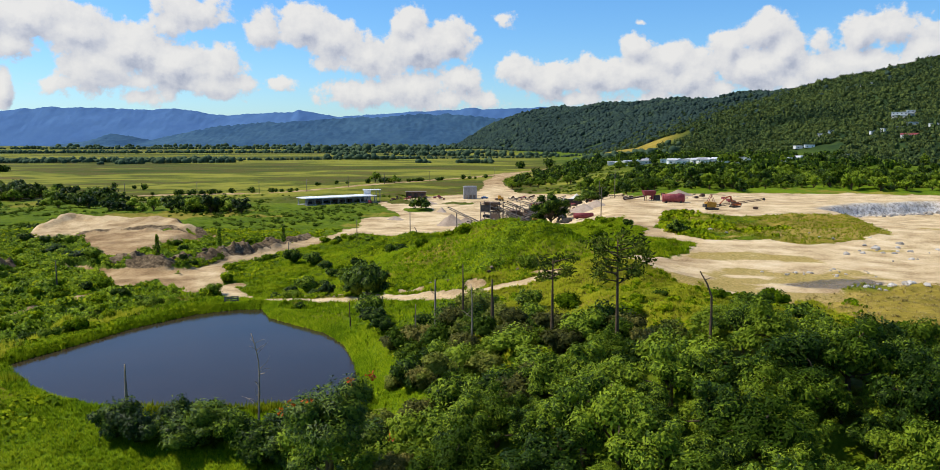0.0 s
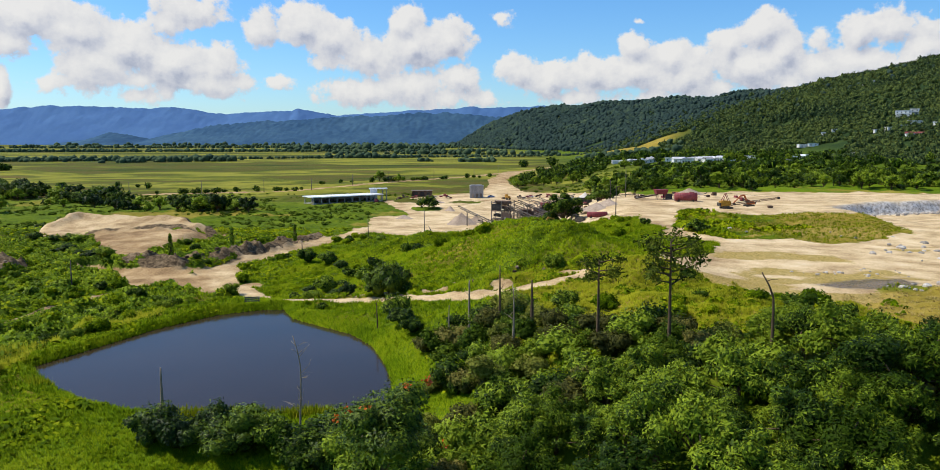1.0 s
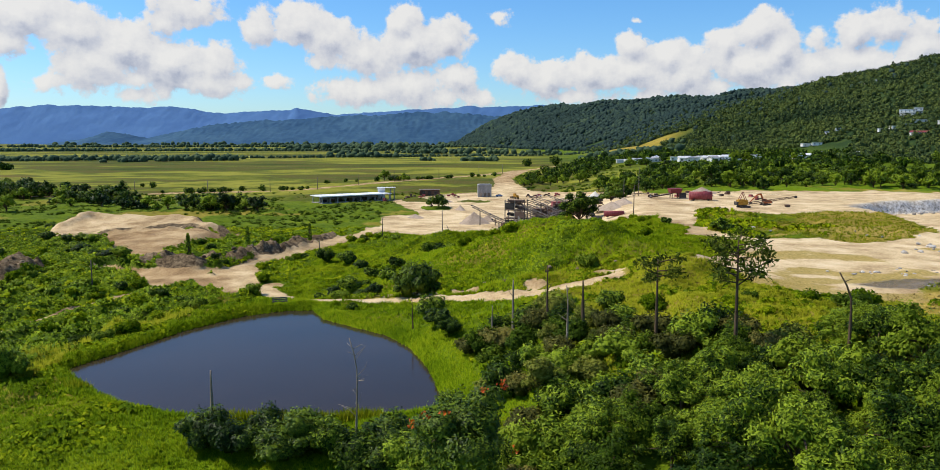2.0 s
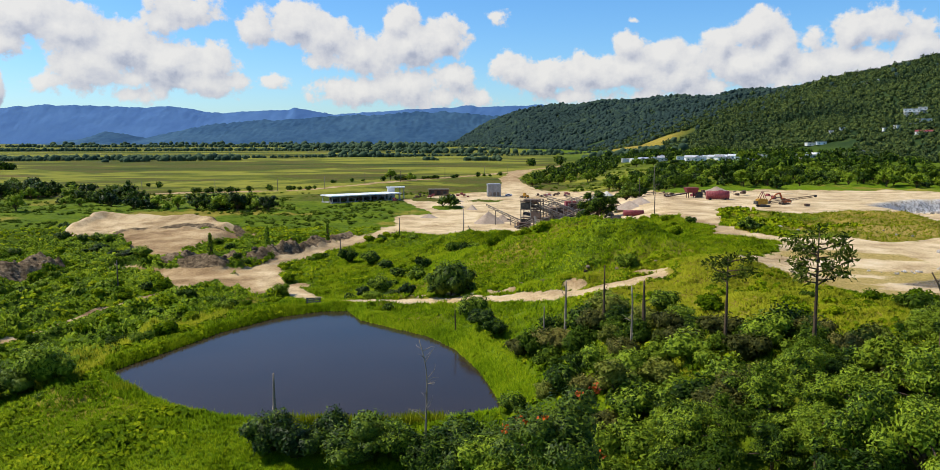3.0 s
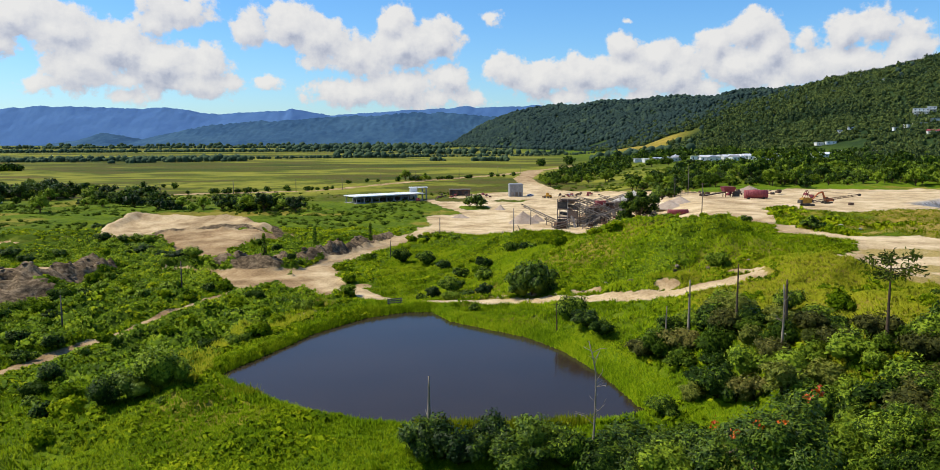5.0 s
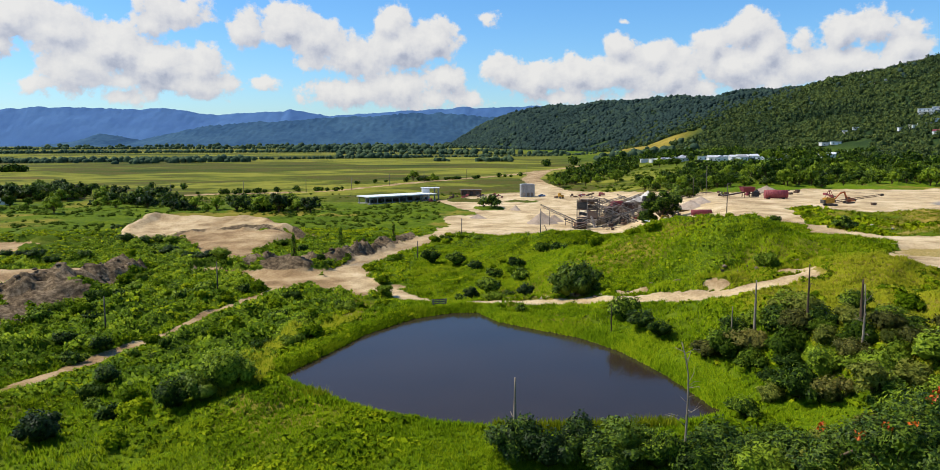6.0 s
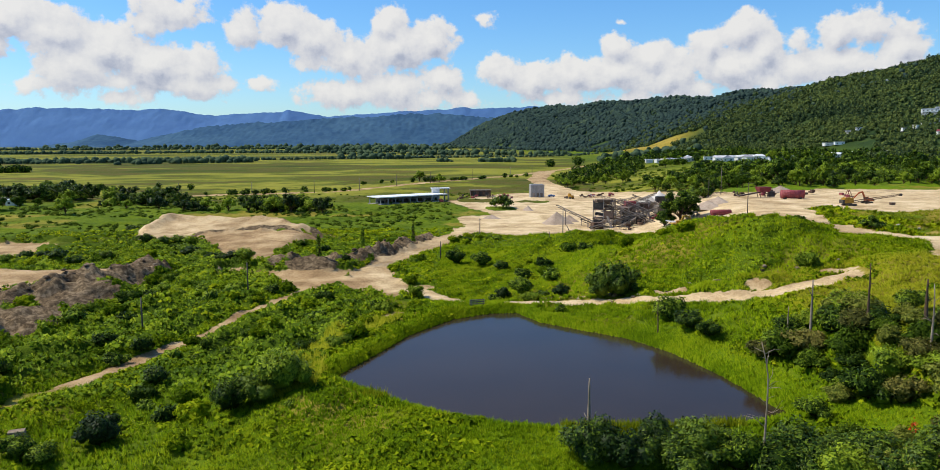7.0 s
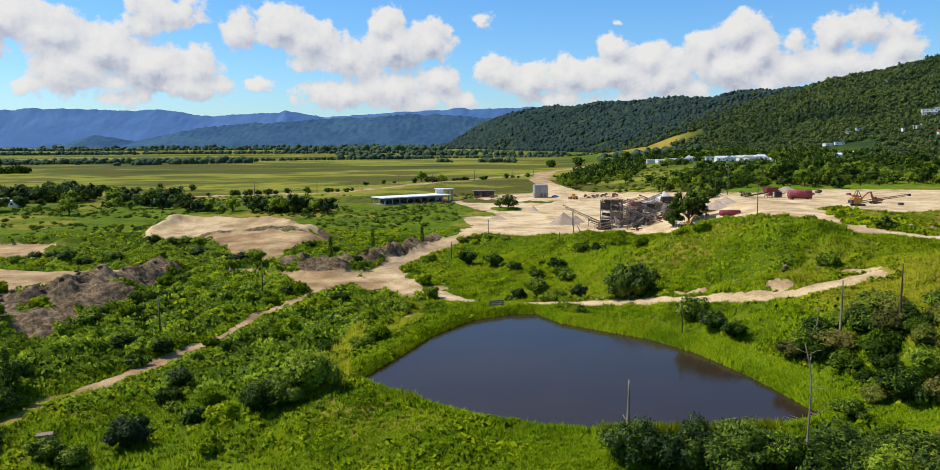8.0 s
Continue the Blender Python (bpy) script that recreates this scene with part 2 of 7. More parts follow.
# ---- the lie of the land ----
def lattice(ix, iy, seed):
    h = (ix.astype(np.int64) * 374761393 + iy.astype(np.int64) * 668265263 + seed * 974634777) & 0xFFFFFFFF
    h = ((h ^ (h >> 13)) * 1274126177) & 0xFFFFFFFF
    return ((h ^ (h >> 16)) & 0xFFFFFF) / float(0xFFFFFF)


def value_noise(x, y, seed=0):
    x0, y0 = np.floor(x), np.floor(y)
    fx, fy = x - x0, y - y0
    fx, fy = fx * fx * (3 - 2 * fx), fy * fy * (3 - 2 * fy)
    a, b = lattice(x0, y0, seed), lattice(x0 + 1, y0, seed)
    c, d = lattice(x0, y0 + 1, seed), lattice(x0 + 1, y0 + 1, seed)
    return (a * (1 - fx) + b * fx) * (1 - fy) + (c * (1 - fx) + d * fx) * fy


def fbm(x, y, size, octaves=4, seed=0, gain=0.5):
    """Noise from -1 to 1, its largest swells that many metres wide."""
    total, amp, norm, f = 0.0, 1.0, 0.0, 1.0 / size
    for k in range(octaves):
        total = total + amp * (value_noise(x * f + 17.3 * k, y * f - 9.1 * k, seed + k) * 2 - 1)
        norm, amp, f = norm + amp, amp * gain, f * 2.03
    return total / norm


def smooth(lo, hi, v):
    t = np.clip((v - lo) / (hi - lo), 0, 1)
    return t * t * (3 - 2 * t)


def line_distance(x, y, pts, closed=False):
    """Distance from a line of points, and how far along it (in points)."""
    best, along = np.full(x.shape, 1e9), np.zeros(x.shape)
    n = len(pts)
    for i in range(n if closed else n - 1):
        (ax, ay), (bx, by) = pts[i], pts[(i + 1) % n]
        dx, dy = bx - ax, by - ay
        s = np.clip(((x - ax) * dx + (y - ay) * dy) / (dx * dx + dy * dy), 0, 1)
        d = np.hypot(x - ax - s * dx, y - ay - s * dy)
        near = d < best
        best, along = np.where(near, d, best), np.where(near, i + s, along)
    return best, along


def area_distance(x, y, pts):
    """Signed distance from an outline: minus inside."""
    d, _ = line_distance(x, y, pts, True)
    inside = np.zeros(x.shape, bool)
    n = len(pts)
    for i in range(n):
        (ax, ay), (bx, by) = pts[i], pts[(i + 1) % n]
        if ay != by:
            inside ^= ((ay > y) != (by > y)) & (x < (bx - ax) * (y - ay) / (by - ay) + ax)
    return np.where(inside, -d, d)


def hump(x, y, cx, cy, sx, sy, turn=0.0):
    c, s = math.cos(radians(turn)), math.sin(radians(turn))
    u, v = (x - cx) * c + (y - cy) * s, -(x - cx) * s + (y - cy) * c
    return np.exp(-(u / sx) ** 2 - (v / sy) ** 2)


POND = [(-70.7, 115.2), (-66.7, 125), (-61.6, 138.5), (-54.3, 149.9), (-47.3, 154.5), (-42.4, 154.8), (-38.8, 146.9), (-32.9, 141.3), (-26.1, 135.3), (-21, 126.4),
        (-18.1, 116.9), (-16.3, 108.9), (-15.3, 101.9), (-14.3, 98.8), (-20.7, 95.8), (-28, 94.3), (-41.7, 94.8), (-48.4, 96.6), (-55.1, 99.9), (-60.9, 104.6), (-66.5, 110.4)]
ROAD = [(24, 141), (15, 141.5), (9, 142), (2, 143), (-5, 147), (-14, 153), (-24, 160.5), (-32, 160.8), (-41, 163.5), (-47, 171), (-55, 185), (-61, 192), (-68, 200), (-71, 208), (-75, 219), (-76.6, 228), (-71.6, 252.4), (-63.1, 274.7), (-55.2, 302.4), (-44.6, 319), (-40.4, 336)]
BRANCH = [(-76, 220), (-94, 216), (-106, 219), (-118, 226)]
TRACK = [(-116, 108), (-115, 118), (-111.7, 125.3), (-108.7, 133), (-104.4, 143), (-100.2, 156.7), (-98.7, 172.6), (-94.6, 182), (-92, 195), (-88, 206)]
LANDING = [(-67, 150), (-65.5, 161), (-56, 164), (-56, 160.5), (-62, 152)]
JUNCTION = [(-106, 219), (-92, 199), (-86, 206), (-73, 192), (-67, 187), (-66, 200), (-70, 222), (-80, 227), (-82, 215), (-93, 222)]
DIRT_WEST = [(-185, 226), (-164, 219), (-151, 222), (-134, 221), (-134, 206), (-146, 201), (-154, 191), (-166, 178), (-196, 190)]
SPOIL_WEST = [(-170, 172), (-156, 177), (-145, 187), (-139, 199), (-134, 216)]
RUBBLE_WEST = [(-150, 176), (-137, 196), (-131, 186), (-134, 170), (-130, 152), (-140, 146), (-156, 160)]
DIRT_FAR_WEST = [(-208, 248), (-191, 261), (-193, 284), (-207, 293), (-224, 285)]
HEAP = [(-166, 282), (-174, 305), (-170, 329), (-146, 327), (-124, 325), (-106, 303), (-116, 303), (-130, 301), (-146, 290)]
CUT = [(-146, 290), (-130, 301), (-112, 303), (-107, 296), (-109, 288), (-113, 250), (-124, 249), (-134, 270)]
SIDE_ROAD = [(-112, 243), (-115, 258), (-113, 276), (-107, 290), (-98, 303)]
RUT = [(-186, 290), (-168, 300), (-150, 297)]
RIM = [(-173, 312), (-166, 329), (-146, 328), (-124, 326), (-107, 306), (-103, 296)]
SCARP = [(-150, 287), (-143, 292), (-130, 301), (-118, 304), (-109, 299)]
DRY = [(62, 130), (84, 139), (120, 140), (100, 104), (56, 92), (48, 104), (50, 116)]
SPOIL_ROAD = [(-104, 228), (-93, 233), (-84, 240), (-77, 253), (-71, 272), (-64, 298)]
YARD = [(-60, 296), (-49, 345), (-52, 380), (-34, 390), (-58, 480), (-20, 535), (0, 548), (16, 640), (28, 640), (34, 560), (60, 520), (85, 440), (76, 365), (62, 300), (52, 262), (34, 270), (10, 300), (-2, 318), (-25, 306), (-44, 312)]
QUARRY = [(30, 142), (33, 164), (47, 196), (52, 224), (50, 250), (58, 300), (78, 366), (130, 394), (240, 372), (300, 300), (230, 200), (160, 150), (112, 138), (84, 138), (72, 140), (61, 127), (50, 122), (42, 124), (36, 137)]
ISLAND = [(58, 238), (71, 280), (86, 273), (99, 264), (119, 273), (129, 258), (116, 214), (90, 194), (77, 197), (62, 202), (55, 214)]
TONGUE = [(38, 205), (49, 204), (57, 192), (51, 178), (43, 168), (33, 160), (28, 175), (32, 195)]
PUDDLE = [(56, 139), (64, 144), (74, 145), (78, 141), (70, 136), (61, 134)]
PIT = [(136, 300), (128, 240), (150, 210), (220, 230), (260, 300), (200, 336), (160, 322)]
HIGHWAY = [(-900, 330), (-420, 470), (-139, 562), (-83, 650), (0, 742), (40, 806), (140, 960), (260, 1300)]
HAUL = [(71, 292), (58, 250), (52, 228), (52, 212), (57, 199), (67, 198), (80, 190), (83, 172), (85, 156), (92, 142), (110, 128)]
YARD_ROAD = [(14, 560), (20, 640), (20, 690), (36, 780), (44, 812)]


def level(y, ys, values):
    return np.interp(y, ys, values)


def land(x, y, rough=True):
    """The ground's height at x, y, in metres; the pond's water lies at 0."""
    x, y = np.asarray(x, float), np.asarray(y, float)
    pond = area_distance(x, y, POND)
    bank = -4.4 + 5.1 * (1 - smooth(4, 31, pond))
    a = level(y, [60, 100, 150, 200, 260, 340, 450, 600, 800, 1400], [-30, -32, -56, -30, 0, 12, 20, 25, 50, 100])
    b = level(y, [60, 100, 150, 200, 260, 340, 450, 600, 800, 1400], [18, 18, 26, 45, 58, 60, 130, 170, 210, 500])
    top = level(y, [60, 150, 220, 400, 650, 800], [8, 8, 8.5, 8, 12, 12])
    rise = -4.4 + (top + 4.4) * smooth(a, b, x)
    k = 1.2
    z = np.logaddexp(bank / k, rise / k) * k
    z = z + smooth(480, 1100, y) * 8.0
    # grassy ridge under the woods, and the overgrown spoil mound
    z = z + 4.2 * hump(x, y, 27, 88, 19, 42) + 3.2 * hump(x, y, 27, 140, 10, 9)
    z = z + 10.7 * hump(x, y, 5.3, 182.3, 15.8, 31.3, 37.2) + 4.2 * hump(x, y, -19.3, 202.7, 13.8, 46.9) + 1.4 * hump(x, y, 43.5, 185, 20, 12)
    z = z + 2.6 * hump(x, y, 0, 110, 12, 22) + 7.0 * hump(x, y, -3.9, 244.2, 36, 13.8, 17.6) + 2.4 * hump(x, y, 21, 266, 9, 9)
    # spoil heaps and cuts
    heap = area_distance(x, y, HEAP)
    z = z + (3.2 + 2.2 * smooth(296, 326, y)) * (1 - smooth(-3, 3, heap + fbm(x, y, 9, 3, 5) * 3)) * (0.9 + 0.12 * fbm(x, y, 20, 3, 6))
    z = z + np.exp(-((heap + 4) / 2.6) ** 2) * smooth(290, 310, y) * (1.5 + 1.1 * fbm(x, y, 6, 3, 13))
    cut = area_distance(x, y, CUT)
    z = z + 3.0 * (1 - smooth(-3, 5, cut)) * smooth(246, 296, y)
    rim, _ = line_distance(x, y, RIM)
    z = z + 1.5 * np.exp(-(rim / 2.4) ** 2) * (0.8 + 0.8 * fbm(x, y, 6, 3, 14))
    dw, _ = line_distance(x, y, SPOIL_WEST)
    z = z + 3.6 * np.exp(-(dw / 5.0) ** 2) * (0.75 + 0.6 * fbm(x, y, 5, 4, 7)) + 2.4 * (1 - smooth(-4, 5, area_distance(x, y, DIRT_WEST)))
    z = z + 2.0 * (1 - smooth(-6, 8, area_distance(x, y, RUBBLE_WEST)))
    dr, _ = line_distance(x, y, SPOIL_ROAD)
    z = z + 2.3 * np.exp(-(dr / 3.0) ** 2) * (0.7 + 0.7 * fbm(x, y, 4, 4, 8))
    dj, along = line_distance(x, y, ROAD)
    z = z + 1.5 * np.exp(-((dj - 5.5) / 2.2) ** 2) * smooth(2.0, 3.5, along) * (1 - smooth(8.4, 9.2, along)) * np.where(y > 152 - (x + 14) * 0.6, 1.0, 0.0) * (0.5 + fbm(x, y, 6, 3, 9))
    pit = area_distance(x, y, PIT)
    z = z - 5.0 * (1 - smooth(-3.5, 0.5, pit + fbm(x, y, 7, 3, 10) * 2.2)) * smooth(250, 300, y) - 3.0 * (1 - smooth(-25, 0, pit)) * (1 - smooth(250, 300, y))
    z = z + 2.4 * hump(x, y, -93, 223.5, 8, 5)
    # wooded hills to the east, rising to a crest that runs away from the camera
    crest_x = level(y, [600, 1000, 1350, 1700, 2000, 2400, 3000, 4000], [1150, 980, 830, 730, 690, 590, 400, 250])
    crest_z = level(y, [600, 1000, 1350, 1700, 2000, 2400, 3000, 4000], [178, 178, 163, 129, 131, 137, 155, 158])
    foot_x = level(y, [450, 700, 1000, 1400, 2000, 3000, 4000], [470, 380, 350, 300, 240, 60, -60])
    s = np.clip((x - foot_x) / (crest_x - foot_x), 0, 1.6)
    hill = np.where(s < 1, s ** 1.05 * (1.5 - 0.5 * s), 1 - 0.35 * (s - 1))
    hill = hill * smooth(420, 800, y)
    z = z + hill * (crest_z - 8) * (1 + 0.09 * fbm(x, y, 260, 4, 11)) + hill * 16 * fbm(x, y, 150, 3, 12)
    z = z + 10 * hump(x, y, 300, 1390, 70, 60)
    if rough:
        bare = bare_soil(x, y)
        near = 1 - smooth(450, 900, y)
        z = z + near * (1 - 0.85 * bare) * (1.15 * fbm(x, y, 11, 3, 21) + 0.85 * fbm(x, y, 3.2, 3, 22)) * (1 - 0.35 * lawn(x, y)) * smooth(0, 6, pond)
        lump = 1 - np.abs(fbm(x, y, 6.5, 2, 26))
        z = z + thicket(x, y) * (1 - smooth(0.05, 0.4, bare)) * (2.7 * lump ** 2 - 1.2 + 0.8 * (1 - np.abs(fbm(x, y, 2.6, 2, 27))))
        z = z + 0.12 * near * fbm(x, y, 3, 4, 23)
        spoil = np.maximum(np.exp(-(dw / 7.0) ** 2), np.exp(-(dr / 4.0) ** 2)) + 0.8 * (1 - smooth(-4, 3, area_distance(x, y, RUBBLE_WEST)))
        z = z + spoil * (2.0 * fbm(x, y, 3.0, 3, 24) + 1.6 * np.abs(fbm(x, y, 7, 2, 25)) + 0.8 * fbm(x, y, 1.9, 1, 15))
        z = z + 0.45 * fbm(x, y, 5, 3, 16) * (1 - smooth(-2, 3, np.minimum(heap, cut)))
    shore = pond - 0.4
    away = smooth(3, 11, pond)
    z = np.maximum(z, 0.1 * shore * (1 - away) + (z - 0.5) * away)
    z = np.where(pond < 12, np.minimum(z, np.maximum(0.45 * shore, 0)), z)
    return np.where(shore < 0, np.maximum(0.25 * shore, -1.2), z)


def thicket(x, y):
    """1 where creepers and broad-leaved scrub grow in hummocks."""
    west = (1 - smooth(-74, -66, x)) * smooth(108, 122, y + fbm(x, y, 14, 2, 28) * 9) * (1 - smooth(300, 330, y)) * (0.45 + 0.55 * smooth(-0.35, 0.1, fbm(x, y, 19, 2, 29)))
    mound = 0.6 * smooth(-0.05, 0.35, fbm(x, y, 16, 3, 30)) * (smooth(0.2, 0.6, hump(x, y, 14, 172, 26, 34)) + smooth(0.3, 0.7, hump(x, y, -8, 246, 50, 22)))
    way, _ = line_distance(x, y, TRACK)
    mound = mound * (1 - smooth(26, 36, x))
    return np.clip(west * smooth(1.5, 6, way) + mound, 0, 1) * (1 - smooth(-2, 3, -area_distance(x, y, HEAP))) * smooth(3, 9, area_distance(x, y, POND))


def lawn(x, y):
    """1 on the smooth bright grass before the pond, along its east bank and in the glade."""
    east, _ = line_distance(x, y, [(-38, 151), (-30, 142), (-19, 128), (-15, 114), (-13, 101)])
    front = (1 - smooth(98, 104, y)) * smooth(-88, -76, x) * (1 - smooth(-21, -14, x))
    glade = smooth(0.35, 0.5, hump(x, y, -8.4, 88.5, 4.0, 7.5, 20))
    return np.maximum(np.maximum(front, glade), 1 - smooth(2.2, 4.2, east))


def bare_soil(x, y):
    """1 where the ground is bare sand or gravel, 0 where it is grown over."""
    wob = fbm(x, y, 7, 4, 31) * 2.6 + fbm(x, y, 1.6, 2, 32) * 0.8
    m = np.zeros(np.shape(x))

    def spread(d, lo, hi):
        return 1 - smooth(lo, hi, d)
    d, along = line_distance(x, y, ROAD)
    half = 1.75 + 1.0 * smooth(9.6, 11, along) + 1.2 * smooth(12.5, 14.5, along)
    m = np.maximum(m, spread(d + wob * 0.35, half, half + 1.0) * smooth(0.5, 1.2, along))
    for cx, cy, sx, sy in ((-30, 165.8, 3, 1.3), (-22, 165, 2, 1.2), (-12, 157.5, 3.5, 1.3), (1, 148, 2.5, 1.1), (14, 146, 4, 1.1), (-62, 200, 3, 4)):
        m = np.maximum(m, smooth(0.3, 0.5, hump(x, y, cx, cy, sx, sy, -35) + wob * 0.09))
    scarp = smooth(3.2, 4.0, d + wob * 0.3) * (1 - smooth(5.4, 6.4, d + wob * 0.5)) * smooth(1.2, 2.2, along) * (1 - smooth(8.0, 8.6, along)) * (y > 152 - (x + 14) * 0.6) * smooth(0.15, 0.35, fbm(x, y, 7, 3, 34))
    m = np.maximum(m, scarp)
    d, _ = line_distance(x, y, BRANCH)
    m = np.maximum(m, spread(d + wob * 0.5, 2.4, 3.6))
    for way, half in ((SIDE_ROAD, 2.0), (RUT, 1.2)):
        d, _ = line_distance(x, y, way)
        m = np.maximum(m, spread(d + wob * 0.5, half, half + 1.2))
    d, _ = line_distance(x, y, TRACK)
    m = np.maximum(m, spread(d + wob * 0.3, 1.1, 2.0) * (0.4 + 0.6 * smooth(120, 132, y)) * (1 - 0.2 * smooth(0.1, 0.5, fbm(x, y, 12, 2, 33))))
    for outline in (LANDING, JUNCTION, DIRT_WEST, DIRT_FAR_WEST, HEAP, CUT, YARD):
        m = np.maximum(m, spread(area_distance(x, y, outline) + wob, -0.8, 1.2))
    q = spread(area_distance(x, y, QUARRY) + wob * 1.5, -1.5, 2.0)
    q = q * (1 - spread(area_distance(x, y, ISLAND) + wob * 1.4, -1, 2)) * (1 - spread(area_distance(x, y, TONGUE) + wob, -1, 1.5))
    m = np.maximum(m, q)
    d, _ = line_distance(x, y, YARD_ROAD)
    m = np.maximum(m, spread(d + wob, 7, 10))
    d, _ = line_distance(x, y, HIGHWAY)
    m = np.maximum(m, spread(d, 4.0, 5.5))
    green = hump(x, y, -6, 468, 12, 9) + hump(x, y, -28, 425, 9, 16) + hump(x, y, -38, 480, 16, 14)
    m = m * (1 - smooth(0.35, 0.6, green + wob * 0.06))
    return m


def spoil_mask(x, y):
    dw, _ = line_distance(x, y, SPOIL_WEST)
    dr, _ = line_distance(x, y, SPOIL_ROAD)
    wob = fbm(x, y, 5, 3, 41) * 2
    m = np.maximum(1 - smooth(4.5, 6.5, dw + wob), 1 - smooth(2.6, 4.0, dr + wob))
    m = np.maximum(m, (1 - smooth(-1, 2, area_distance(x, y, RUBBLE_WEST) + wob * 2)) * (1 - smooth(0.15, 0.4, fbm(x, y, 12, 3, 43))))
    for edge, wide in ((RIM, 2.6), (SCARP, 1.8)):
        d, _ = line_distance(x, y, edge)
        m = np.maximum(m, np.exp(-(d / wide) ** 2) * (0.75 + 0.7 * fbm(x, y, 8, 3, 42)))
    m = np.maximum(m, 0.8 * smooth(0.35, 0.6, hump(x, y, -93, 223.5, 9, 5) + wob * 0.05))
    return m


def ground_points(n, x0, x1, y0, y1, seed):
    r = np.random.default_rng(seed)
    return r.uniform(x0, x1, n), r.uniform(y0, y1, n), r


def graded(*pieces):
    """Coordinates from (start, end, first step, last step) pieces."""
    out = []
    for a, b, s0, s1 in pieces:
        v = a
        while v < b - 1e-6:
            out.append(v)
            v += s0 + (s1 - s0) * (v - a) / (b - a)
    out.append(pieces[-1][1])
    return np.array(out)


def mesh_from(name, verts, faces, mats, smooth_faces=False, index=None):
    """A mesh from arrays: verts (n, 3), faces (m, 3 or 4)."""
    verts, faces = np.asarray(verts, np.float32), np.asarray(faces, np.int32)
    me = bpy.data.meshes.new(name)
    n, k = faces.shape
    me.vertices.add(len(verts))
    me.vertices.foreach_set("co", verts.ravel())
    me.loops.add(n * k)
    me.loops.foreach_set("vertex_index", faces.ravel())
    me.polygons.add(n)
    me.polygons.foreach_set("loop_start", np.arange(0, n * k, k, dtype=np.int32))
    for m in mats:
        me.materials.append(m)
    if index is not None:
        me.polygons.foreach_set("material_index", np.asarray(index, np.int32))
    me.polygons.foreach_set("use_smooth", np.full(n, smooth_faces))
    me.update(calc_edges=True)
    return me


def grid_faces(nx, ny):
    i, j = np.meshgrid(np.arange(nx - 1), np.arange(ny - 1))
    a = (j * nx + i).ravel()
    return np.stack([a, a + 1, a + nx + 1, a + nx], 1)


def set_attribute(me, name, values):
    me.attributes.new(name, "FLOAT", "POINT").data.foreach_set("value", np.asarray(values, np.float32).ravel())


def attribute_node(t, name):
    n = t.nodes.new("ShaderNodeAttribute")
    n.attribute_name = name
    return n.outputs["Fac"]


